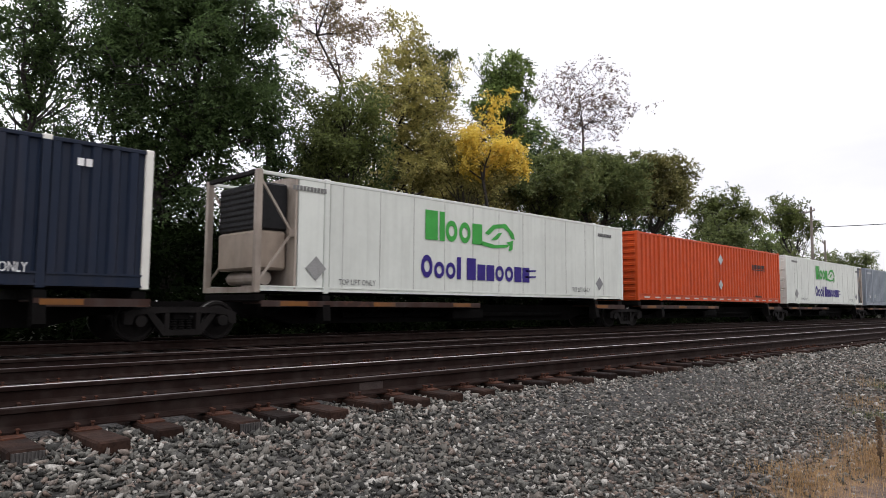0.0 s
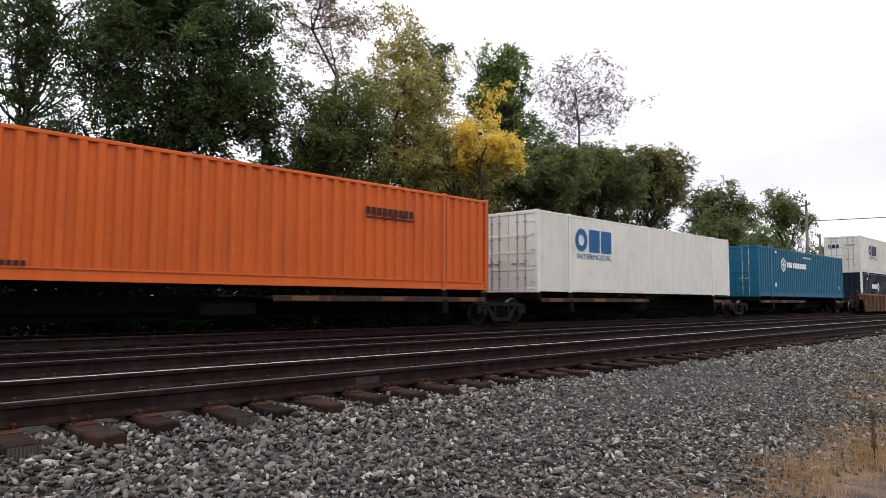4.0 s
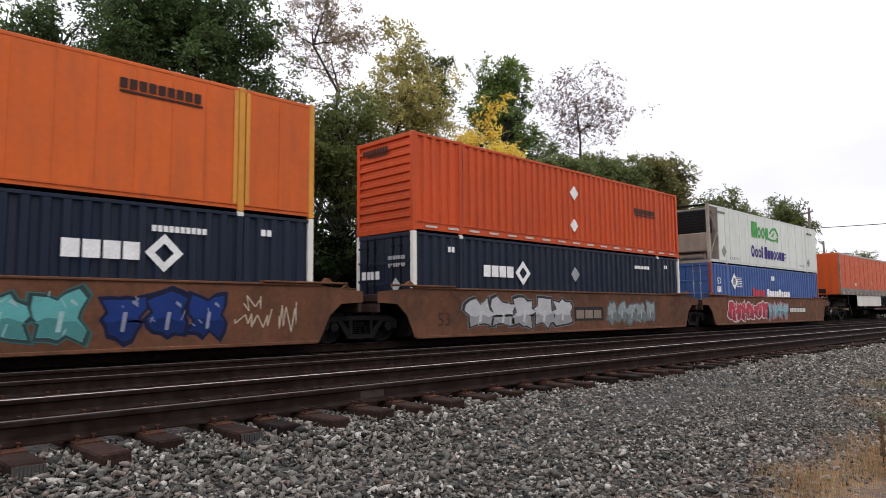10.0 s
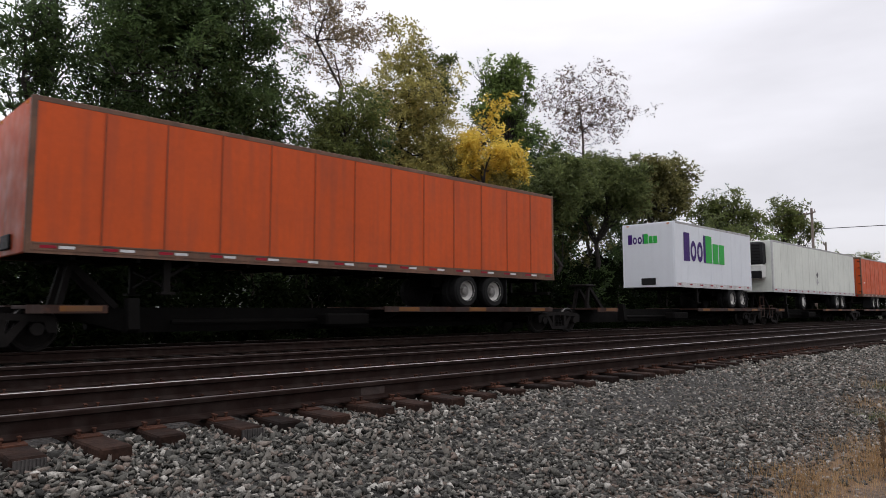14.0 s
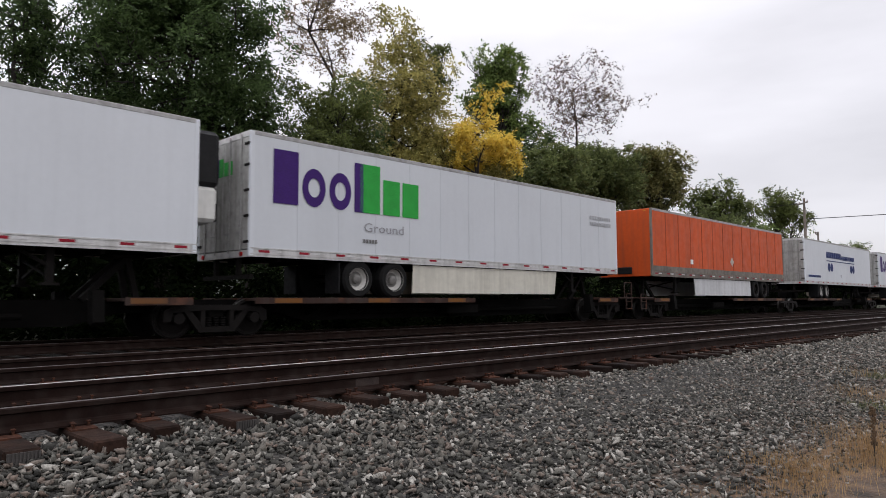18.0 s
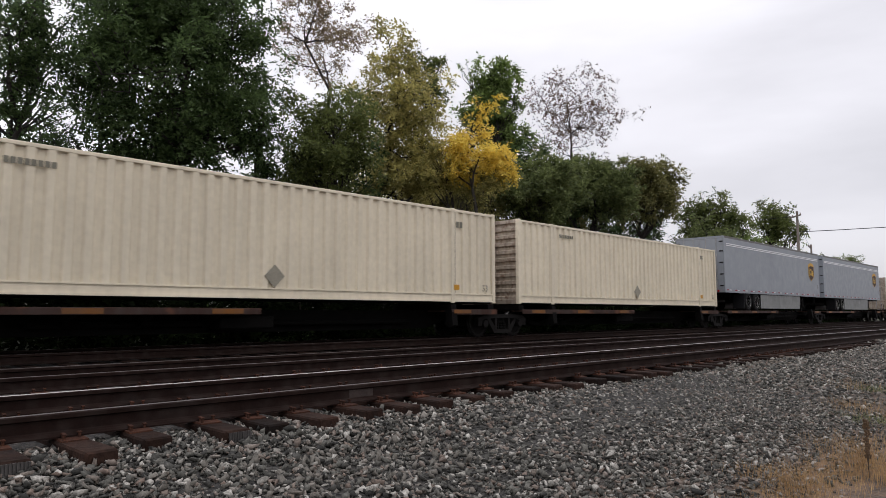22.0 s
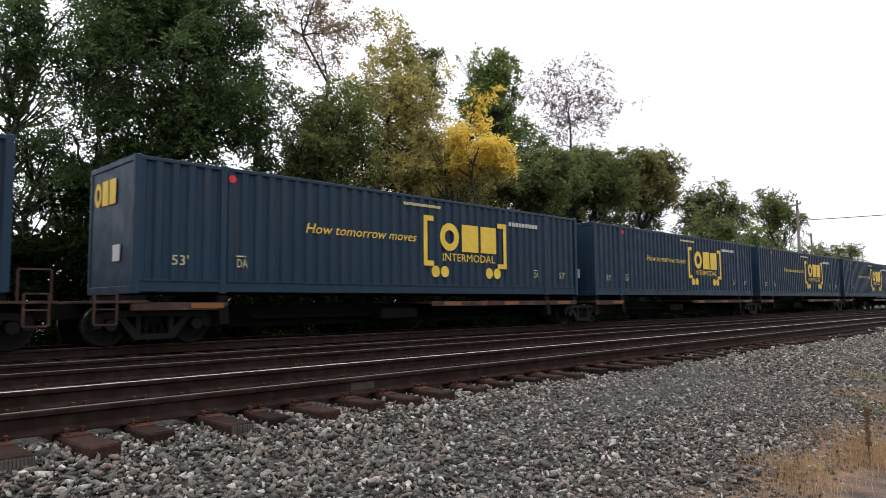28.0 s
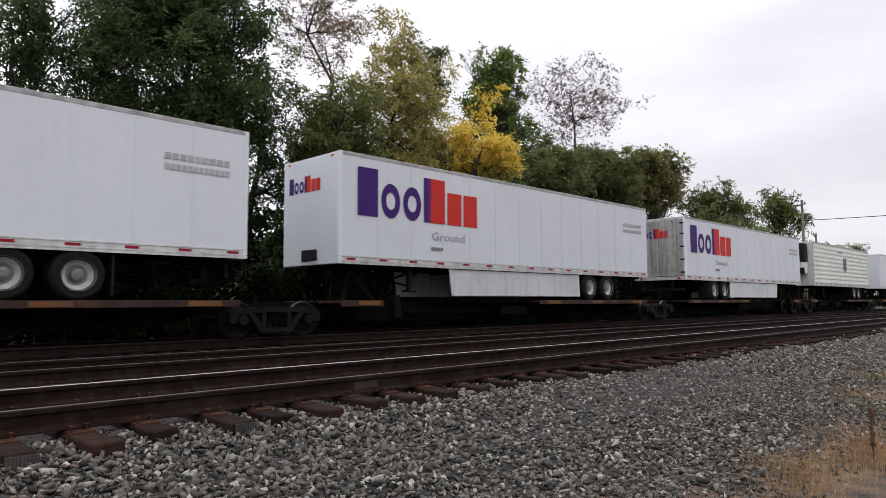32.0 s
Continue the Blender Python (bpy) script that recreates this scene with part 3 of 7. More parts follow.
def side_marks(ob, marks, y, x0):
    """Painted marks on the near side: x counts from the load's left end, z from its foot."""
    y00 = y
    for m in marks:
        y = y00
        if m[0][-1] in "23":      # laid over another mark
            y, m = y00 - 0.004 * (int(m[0][-1]) - 1), (m[0][:-1], *m[1:])
        if m[0] == "text":
            _, s, x, z, h, c, *w = m
            lettering(s, x0 + x, z, h, y, ink(c), ob, w[0] if w else None, slant=w[1] if len(w) > 1 else 0)
        elif m[0] == "bars":      # a line of unreadable writing or a brand name, as plain blocks
            _, x, z, w, h, n, c = m
            s, p = Solid(), w / n
            for i in range(n):
                s.box(x0 + x + i * p, x0 + x + (i + 0.78) * p, y, y + 0.004, z, z + h)
            tagged(part("fine_print", s, ink(c), ob), kind="stuff" if n > 1 else "")
        elif m[0] == "poly":
            _, pts, c = m
            part("marking", Solid().prism("y", [(x0 + a, b) for a, b in pts], y, y + 0.004), ink(c), ob)
        elif m[0] == "diamond":
            _, x, z, r, c = m
            part("placard", Solid().prism("y", [(x0 + x - r, z), (x0 + x, z - r), (x0 + x + r, z), (x0 + x, z + r)], y - 0.004, y + 0.004), ink(c), ob)
        elif m[0] == "word":      # a brand name as a row of plain blocks and rings
            _, x, z, w, h, pattern, c = m
            for block in shapes(x0 + x, z, w, h, pattern, y):
                part("marking", block, ink(c), ob)
        elif m[0] == "ring":      # a square ring on its corner
            _, x, z, r, c = m
            s, o, n_ = Solid(), [(1, 0), (0, 1), (-1, 0), (0, -1)], 4
            for i in range(4):
                a, b = o[i], o[(i + 1) % 4]
                s.prism("y", [(x0 + x + a[0] * r, z + a[1] * r), (x0 + x + b[0] * r, z + b[1] * r), (x0 + x + b[0] * r * 0.5, z + b[1] * r * 0.5), (x0 + x + a[0] * r * 0.5, z + a[1] * r * 0.5)], y, y + 0.004)
            part("marking", s, ink(c), ob)
        elif m[0] == "spray":
            spray(ob, x0 + m[1], x0 + m[2], m[3], m[4], m[5], m[6], m[7], m[8], y)
        elif m[0] == "tag":      # a thin sprayed scribble
            _, xa, xb, za, zb, n, c, seed = m
            r, s = random.Random(seed), Solid()
            p = (x0 + xa, y, (za + zb) / 2)
            for i in range(n):
                w = x0 + xa + (xb - xa) * (i + 1) / n + r.uniform(-0.12, 0.06)
                q = (w, y, za + (zb - za) * (r.uniform(0.6, 1) if i % 2 else r.uniform(0, 0.4)))
                s.bar(p, q, 0.004, r.uniform(0.018, 0.03))
                p = q
            part("sprayed_scribble", s, ink(c), ob)
        elif m[0] == "disc":
            _, x, z, r, c = m
            part("marking", Solid().disc("y", (x0 + x, z), r, y, y + 0.004, 18), ink(c), ob)


def end_marks(ob, marks, x):
    for m in marks:
        if m[0] == "bars":
            _, yy, z, w, h, n, c = m
            s, p = Solid(), w / n
            for i in range(n):
                s.box(x, x + 0.004, yy + i * p, yy + (i + 0.78) * p, z, z + h)
            tagged(part("fine_print", s, ink(c), ob), kind="stuff" if n > 1 else "")
        elif m[0] == "word":
            _, yy, z, w, h, pattern, c = m
            for s in shapes(0, z, w, h, pattern, 0):
                s.v = [(x + 0.004 - p[1], yy - p[0], p[2]) for p in s.v]
                part("marking", s, ink(c), ob)
        elif m[0] == "diamond":
            _, yy, z, r, c = m
            part("placard", Solid().prism("x", [(yy - r, z), (yy, z - r), (yy + r, z), (yy, z + r)], x, x + 0.004), ink(c), ob)


def box_end(ob, x, d, kind, paint_, marks=(), height=BOX_H):
    """The end wall of a container at x that looks along d: 'doors', 'slats' (pressed front) or 'plain'."""
    if kind == "doors":
        for k in (-1, 1):
            part("door_leaf", lambda: Solid().box(-0.03, 0.03, -0.58, 0.58, 0.17, height - 0.14, 0.012), paint_, ob, key=("leaf", round(height, 2)), at=(x - d * 0.06, k * 0.59, 0))
            for j in (0.2, 0.42):
                def rod():
                    s = Solid().disc("z", (0, 0), 0.022, 0.1, height - 0.08, 8)
                    for zz in (0.5, 1.1, 1.9, height - 0.4):
                        s.box(-0.03, 0.03, -0.05, 0.05, zz - 0.03, zz + 0.03)
                    s.box(-0.025, 0.025, -0.02, 0.22, 1.0, 1.04)
                    return s
                part("lock_rod", rod, ALU if paint_ is not NAVY else STEEL, ob, key=("rod", round(height, 2)), at=(x - d * 0.005, k * 0.59 + (j - 0.31) * 1.6, 0))
            for zz in (0.4, 0.95, 1.5, 2.05, 2.5):
                part("hinge", lambda: Solid().box(-0.03, 0.03, -0.09, 0.09, -0.035, 0.035, 0.01), paint_, ob, key="hinge", at=(x - d * 0.02, k * 1.1, zz))
        for zz in (0.8, 1.4, 2.0):
            part("door_rib", lambda: Solid().box(-0.02, 0.02, -1.12, 1.12, -0.05, 0.05, 0.015), paint_, ob, key="drib", at=(x - d * 0.035, 0, zz))
    elif kind == "slats":
        def slats():
            s = Solid().ridged(-HW + 0.1, HW - 0.1, 0, 0.16, height - 0.12, 0.06, 0.26, "z")
            s.v = [(q[1], q[0], q[2]) for q in s.v]
            return s
        part("end_wall", slats, paint_, ob, key=("slats", round(height, 2)), at=Matrix.Translation((x - d * 0.02, 0, 0)) @ pose(0, 0, 0, 0, 0, 0 if d < 0 else 180))
    else:
        part("end_wall", lambda: Solid().box(-0.02, 0.02, -HW + 0.1, HW - 0.1, 0.15, height - 0.1), paint_, ob, key=("plainend", round(height, 2)), at=(x - d * 0.05, 0, 0))
    part("end_header", lambda: Solid().box(-0.05, 0.05, -HW + 0.12, HW - 0.12, height - 0.14, height - 0.01, 0.015), paint_, ob, key=("hdr", round(height, 2)), at=(x - d * 0.05, 0, 0))
    part("end_sill", lambda: Solid().box(-0.06, 0.06, -HW + 0.12, HW - 0.12, 0.0, 0.17, 0.015), paint_, ob, key="sill", at=(x - d * 0.06, 0, 0))
    end_marks(ob, marks, x + (d * 0.004 if d > 0 else -0.008))


def container(label, paint_, sides="ridged", left="doors", right="slats", post=None, corner=None, marks=(), lmarks=(), group="", reefer=0, pitch=0.35, height=BOX_H, ends=None):
    """A 53-foot container. reefer: -1 or +1 gives the cooling unit in an open frame at that end."""
    ob = thing("refrigerated_container" if reefer else "shipping_container", label, "container", group)
    h, x0, x1 = height, -BOX_L / 2, BOX_L / 2
    post, corner = post or paint_, corner or paint_
    b0, b1 = (x0 + 1.05 if reefer < 0 else x0), (x1 - 1.05 if reefer > 0 else x1)
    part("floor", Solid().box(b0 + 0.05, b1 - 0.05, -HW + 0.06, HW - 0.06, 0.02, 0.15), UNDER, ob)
    part("roof", Solid().box(b0 + 0.06, b1 - 0.06, -HW + 0.05, HW - 0.05, h - 0.07, h - 0.03), paint_, ob)
    cuts = [b0 + 0.09, -6.20, -6.0, 6.0, 6.20, b1 - 0.09]
    seam = 0.76 if paint_ in (ORANGE, ORANGE_SALMON) else 1.22
    low = 0.30 if sides == "ridged" else 0.17
    for k in (-1, 1):
        part("bottom_rail", lambda: Solid().prism("x", [(0.02, 0.045), (-0.038, 0.045), (-0.038, 0.085), (-0.012, 0.085), (-0.012, low - 0.035), (-0.038, low - 0.035), (-0.038, low), (0.02, low)], x0 + 0.1, x1 - 0.1), paint_, ob, key=("brail", low), at=Matrix.Translation((0, k * (HW - 0.04), 0)) @ pose(0, 0, 0, 0, 0, 0 if k < 0 else 180))
        part("top_rail", lambda: Solid().box(x0 + 0.1, x1 - 0.1, -0.035, 0.035, h - 0.11, h - 0.025, 0.012), paint_, ob, key=("trail", round(h, 2)), at=(0, k * (HW - 0.04), 0))
        for i in range(0, 6, 2):
            a, b = cuts[i], cuts[i + 1]
            if b - a < 0.2:
                continue
            if sides == "ridged":
                part("side_panel", lambda: Solid().ridged(0, b - a, 0, low, h - 0.1, 0.06, pitch), paint_, ob, key=("rp", round(b - a, 2), round(h, 2), pitch), at=Matrix.Translation((a if k < 0 else b, k * (HW - 0.012), 0)) @ pose(0, 0, 0, 0, 0, 0 if k < 0 else 180))
            else:
                def plate():
                    return Solid().seamed(0, b - a, -0.02, 0.17, h - 0.1, seam, 0.010 if seam < 1 else 0.0015, 0.02 if seam < 1 else 0.012)
                part("side_panel", plate, paint_, ob, key=("pp", round(b - a, 2), round(h, 2), seam), at=Matrix.Translation((a if k < 0 else b, k * (HW - 0.035), 0)) @ pose(0, 0, 0, 0, 0, 0 if k < 0 else 180))
        for xx in (-6.1, 6.1):
            part("lift_post", lambda: Solid().box(-0.08, 0.08, -0.03, 0.03, 0.0, h - 0.01, 0.012), post, ob, key=("lpost", round(h, 2), low), at=Matrix.Translation((xx, k * (HW - 0.03), 0)) @ pose(0, 0, 0, 0, 0, 0 if k < 0 else 180))
            part("casting", lambda: Solid().box(-0.09, 0.09, -0.05, 0.05, 0, 0.12, 0.02), corner, ob, key="cast", at=(xx, k * (HW - 0.045), h - 0.12))
            if post is not paint_:
                wide = 0.34 if post is ORANGE_POST else 0.2
                for q in (-1, 1):
                    part("post_plate", lambda: Solid().box(0.10, wide, -0.003, 0.003, low, h - 0.1), post, ob, "pale plate beside the post", key=("pplate", wide, low), at=Matrix.Translation((xx, k * (HW - 0.002), 0)) @ pose(0, 0, 0, 0, 0, 0 if q > 0 else 180))
        for xx in (x0, x1):
            part("corner_post", lambda: Solid().box(-0.08, 0.08, -0.07, 0.07, 0.0, h, 0.018), FRAME_TAN if reefer * xx > 0 else corner, ob, key=("cpost", round(h, 2)), at=(xx - math.copysign(0.08, xx), k * (HW - 0.07), 0))
    if reefer:
        n = round((b1 - b0 - 0.4) / 1.22)
        for i in range(1, n):
            part("seam", lambda: Solid().box(-0.010, 0.010, -0.002, 0.002, 0.17, h - 0.12), GREY_SEAM, ob, "grey dirty seam", key=("gseam", round(h, 2)), at=(b0 + 0.2 + (b1 - b0 - 0.4) * i / n, -HW + 0.0125, 0))
    for d, kind in ((-1, left), (1, right)):
        e = d * BOX_L / 2
        if reefer == d:
            part("end_wall", Solid().box(-0.03, 0.03, -HW + 0.02, HW - 0.02, 0.1, h - 0.04), FRAME_TAN, ob, at=((b0 if d < 0 else b1) - d * 0.03, 0, 0))
            part("frame_header", Solid().box(-0.06, 0.06, -HW + 0.1, HW - 0.1, h - 0.09, h), STEEL, ob, at=(e - d * 0.07, 0, 0))
            part("frame_sill", Solid().box(-0.07, 0.07, -HW + 0.1, HW - 0.1, 0, 0.14), FRAME_TAN, ob, at=(e - d * 0.08, 0, 0))
            for k in (-1, 1):
                part("frame_brace", Solid().bar((e - d * 0.98, k * (HW - 0.06), 1.45), (e - d * 0.15, k * (HW - 0.06), h - 0.25), 0.05).bar((e - d * 0.98, k * (HW - 0.06), 1.45), (e - d * 0.15, k * (HW - 0.06), 0.3), 0.05).box(e - d * 0.9, e - d * 1.04, k * (HW - 0.06) - 0.05, k * (HW - 0.06) + 0.05, 1.36, 1.54), FRAME_TAN, ob)
            unit = part("cooling_unit", Solid().box(e - d * 0.22, e - d * 1.0, -1.0, 1.0, 0.55, 1.5, 0.06), paint("beige_unit_housing", (0.31, 0.25, 0.195), grime=0.35), ob, "beige cooling unit housing")
            part("grille", Solid().box(e - d * 0.24, e - d * 1.0, -1.02, 1.02, 1.5, 2.65, 0.05), BLACK, unit)
            gs = Solid()
            for q in range(7):
                gs.box(e - d * 0.215, e - d * 0.24, -0.95, 0.95, 1.62 + q * 0.14, 1.66 + q * 0.14)
            part("louvre", gs, STEEL, unit)
            part("fuel_tank", Solid().disc("y", (e - d * 0.55, 0.36), 0.17, -0.8, 0.8, 14), FRAME_TAN, unit)
        else:
            box_end(ob, e, d, kind, ends or paint_, lmarks if d < 0 else (), h)
    side_marks(ob, marks, -HW - 0.006, x0)
    return ob


GRIMY_DOOR = paint("grimy_white_door_paint", (0.40, 0.40, 0.38), streak=0.45, grime=0.4, scale=1.4)


def trailer(label, paint_, rear=1, length=BOX_L, skirt=None, reefer=False, panels=1.22, rail=None, marks=(), lmarks=(), group="", spare=False, wheel_x=3.8, ribbed=False, top=3.90, foot=0.95, roofline=None, rims=None, scuffed=False, seams=False):
    """A van semitrailer on its wheels, standing on z = 0. rear: the end (-1 left, +1 right) with the doors and the tandem."""
    ob = thing("semitrailer", label, "semitrailer", group)
    x0, x1, r = -length / 2, length / 2, rear
    rail = rail or (WHITE_RAIL if paint_ in (WHITE, OFFWHITE) else ALU)
    part("floor", Solid().box(x0 + 0.05, x1 - 0.05, -1.25, 1.25, foot + 0.02, foot + 0.16), UNDER, ob)
    part("roof", Solid().box(x0 + 0.03, x1 - 0.03, -1.25, 1.25, top - 0.05, top - 0.01, 0.01), paint_, ob)
    for k in (-1, 1):
        def wall():
            if ribbed:
                return Solid().ridged(x0 + 0.08, x1 - 0.08, -0.03, foot + 0.2, top - 0.1, 0.02, 0.28, "z")
            return Solid().seamed(x0 + 0.08, x1 - 0.08, -0.02, foot + 0.2, top - 0.1, panels, 0.008, 0.03)
        part("side_wall", wall, paint_, ob, key=("twall", round(length, 2), panels, ribbed, round(foot, 2)), at=Matrix.Translation((0, k * 1.272, 0)) @ pose(0, 0, 0, 0, 0, 0 if k < 0 else 180))
        lips = [(0.03, 0), (-0.042, 0), (-0.042, 0.028), (-0.022, 0.028), (-0.022, 0.062), (-0.036, 0.062), (-0.036, 0.085), (-0.022, 0.085), (-0.022, 0.185), (-0.034, 0.185), (-0.034, 0.212), (0.03, 0.212)]
        part("bottom_rail", lambda: Solid().prism("x", [(p, foot + q) for p, q in lips], x0 + 0.02, x1 - 0.02), rail, ob, key=("tbr", round(length, 2)), at=Matrix.Translation((0, k * 1.268, 0)) @ pose(0, 0, 0, 0, 0, 0 if k < 0 else 180))
        part("top_rail", lambda: Solid().box(x0 + 0.02, x1 - 0.02, -0.03, 0.03, top - 0.11, top, 0.012), roofline or ALU, ob, key=("ttr", round(length, 2)), at=(0, k * 1.268, 0))
        for xx in (x0 + 0.06, x1 - 0.06):
            part("corner_post", lambda: Solid().box(-0.06, 0.06, -0.05, 0.05, foot, top, 0.02), rail if paint_ in (ORANGE_VAN, OFFWHITE) else paint_, ob, key=("tcp", round(foot, 2)), at=(xx, k * 1.25, 0))
    if scuffed:
        for k in (-1, 1):
            part("scuff_band", lambda: Solid().box(x0 + 0.1, x1 - 0.1, -0.004, 0.004, foot + 0.215, foot + 0.46), SCUFF, ob, "scuffed grey band", key=("scuff", round(length, 2), round(foot, 2)), at=(0, k * 1.305, 0))
    if paint_ is ORANGE_VAN or seams:
        n = round((length - 0.16) / panels)
        for i in range(1, n):
            part("seam", lambda: Solid().box(-0.017, 0.017, -0.003, 0.003, foot + 0.2, top - 0.1), GREY_SEAM if seams else SEAM, ob, "dirty seam", key=("seam", round(foot, 2)), at=(x0 + 0.08 + (length - 0.16) * i / n, -1.301, 0))
    # the red and white reflecting strips
    for c, off in (((0.28, 0.015, 0.03), 0.0), ((0.6, 0.6, 0.6), 0.32)):
        q = x0 + 0.25 + off
        while q < x1 - 0.4:
            part("reflector_strip", lambda: Solid().box(0, 0.28, -0.003, 0.003, 0, 0.055), ink(c), ob, key="strip", at=(q, -1.294, foot + 0.105))
            q += 1.1
    rx, fx = r * length / 2, -r * length / 2
    # rear doors
    for k in (-1, 1):
        part("door_leaf", lambda: Solid().box(-0.03, 0.03, -0.6, 0.6, foot + 0.18, top - 0.14, 0.012), GRIMY_DOOR if paint_ in (WHITE, OFFWHITE) else paint_, ob, key=("tleaf", round(foot, 2)), at=(rx - r * 0.03, k * 0.61, 0))
        for j in (-0.3, 0.25):
            part("lock_rod", lambda: Solid().disc("z", (0, 0), 0.02, foot + 0.1, top - 0.06, 8).box(-0.025, 0.025, -0.05, 0.05, foot + 0.7, foot + 0.75).box(-0.02, 0.02, 0.0, 0.2, foot + 0.55, foot + 0.59), ALU if paint_ is not ORANGE_VAN else RAIL_BROWN, ob, key=("trod", round(foot, 2)), at=(rx + r * 0.02, k * 0.61 + j, 0))
        for zz in (1.3, 1.9, 2.5, 3.1, 3.6):
            part("hinge", lambda: Solid().box(-0.025, 0.025, -0.1, 0.1, -0.03, 0.03, 0.008), STEEL, ob, key="thinge", at=(rx + r * 0.01, k * 1.16, zz))
        part("tail_light", lambda: Solid().disc("x", (0, 0), 0.055, -0.02, 0.02, 12), ink((0.4, 0.01, 0.01)), ob, key="tlight", at=(rx + r * 0.01, k * 0.95, foot + 0.07))
    part("rear_sill", lambda: Solid().box(-0.05, 0.05, -1.24, 1.24, foot, foot + 0.16), rail, ob, key=("rsill", round(foot, 2)), at=(rx - r * 0.05, 0, 0))
    part("rear_header", lambda: Solid().box(-0.05, 0.05, -1.24, 1.24, top - 0.13, top), rail, ob, key=("rhead", round(top, 2)), at=(rx - r * 0.05, 0, 0))
    part("rear_bumper", Solid().box(rx - r * 0.1, rx - r * 0.2, -1.15, 1.15, 0.45, 0.55).box(rx - r * 0.1, rx - r * 0.2, -0.6, -0.5, 0.5, foot).box(rx - r * 0.1, rx - r * 0.2, 0.5, 0.6, 0.5, foot), STEEL, ob)
    # nose
    part("front_wall", Solid().box(fx, fx + r * 0.06, -1.22, 1.22, foot, top - 0.02, 0.02), paint_, ob)
    if reefer:
        u = part("cooling_unit", Solid().box(fx, fx - r * 0.62, -0.95, 0.95, foot + 0.75, foot + 1.55, 0.08), paint("white_unit_housing", (0.7, 0.7, 0.67)), ob, "white and black cooling unit")
        part("grille", Solid().box(fx, fx - r * 0.66, -0.97, 0.97, foot + 1.55, top - 0.12, 0.1), BLACK, u)
        g = Solid()
        for q in range(6):
            g.box(fx - r * 0.655, fx - r * 0.675, -0.85, 0.85, foot + 1.75 + q * 0.17, foot + 1.78 + q * 0.17)
        part("louvre", g, STEEL, u)
        part("lower_hatch", Solid().box(fx - r * 0.55, fx - r * 0.63, -0.9, -0.3, foot + 0.78, foot + 1.2, 0.02), BLACK, u)
    else:
        for k in (-1, 1):
            part("marker_lamp", Solid().box(fx - r * 0.02, fx, k * 1.0 - 0.06, k * 1.0 + 0.06, top - 0.12, top - 0.07), ink((0.6, 0.2, 0.02)), ob)
        part("air_hose_box", Solid().box(fx - r * 0.05, fx, -0.35, 0.35, foot + 0.12, foot + 0.42, 0.02), BLACK, ob)
    # tandem
    wx = rx - r * wheel_x
    bogie = part("bogie", Solid().box(wx - 1.3, wx + 1.3, -0.55, -0.42, 0.62, foot).box(wx - 1.3, wx + 1.3, 0.42, 0.55, 0.62, foot).box(wx - 0.2, wx + 0.2, -0.5, 0.5, 0.55, 0.8), STEEL, ob)
    for a in (-0.62, 0.62):
        part("axle", lambda: Solid().disc("y", (0, 0), 0.07, -1.0, 1.0, 10), STEEL, bogie, key="taxle", at=(wx + a, 0, 0.5))
        for k in (-1, 1):
            w = part("wheel", lambda: Solid().turned("y", (0, 0), [(0.28, -0.20), (0.30, -0.30), (0.44, -0.31), (0.495, -0.25), (0.50, -0.16), (0.495, -0.05), (0.44, 0.0), (0.44, 0.05), (0.5, 0.1), (0.5, 0.27), (0.42, 0.32)], 24, (False, True)), RUBBER, ob, key="tyre", at=Matrix.Translation((wx + a, k * 0.98, 0.5)) @ pose(0, 0, 0, 0, 0, 0 if k < 0 else 180))
            part("rim", lambda: Solid().turned("y", (0, 0), [(0.315, -0.312), (0.285, -0.24), (0.235, -0.18), (0.20, -0.165)] if rims is None else [(0.315, -0.312), (0.29, -0.25), (0.28, -0.2)], 24, (False, False)), rims or RIM, w, "" if rims else "pale steel rim", key="trim")
            part("hub", lambda: Solid().turned("y", (0, 0), [(0.205 if rims is None else 0.285, -0.163), (0.13, -0.15), (0.115, -0.24), (0.06, -0.26)], 16, (False, True)), HUB if rims is None else STEEL, w, key="thub")
        part("mudguard", lambda: Solid().box(-0.015, 0.015, -0.3, 0.3, 0.12, 0.9), BLACK, ob, key="mud", at=(wx + (0.62 + 0.62) * r, (-1 if a < 0 else 1) * 0.98, 0.0))
    # landing legs
    lx = fx + r * 2.75
    for k in (-1, 1):
        part("landing_leg", Solid().box(lx - 0.07, lx + 0.07, k * 0.95 - 0.06, k * 0.95 + 0.06, 0.28, foot + 0.02).box(lx - 0.15, lx + 0.15, k * 0.95 - 0.14, k * 0.95 + 0.14, 0.24, 0.29).bar((lx, k * 0.95, 0.6), (lx + r * 0.6, k * 0.95, foot), 0.06), STEEL if skirt != "tall" else ALU, ob)
    part("landing_brace", Solid().bar((lx, -0.95, 0.4), (lx, 0.95, 0.8), 0.05).bar((lx, -0.95, 0.8), (lx, 0.95, 0.4), 0.05), STEEL, ob)
    q = x0 + 0.8
    while q < x1 - 0.6:
        part("cross_member", lambda: Solid().box(0, 0.08, -1.22, 1.22, -0.08, 0.02), UNDER, ob, key="crossm", at=(q, 0, foot))
        q += 1.22
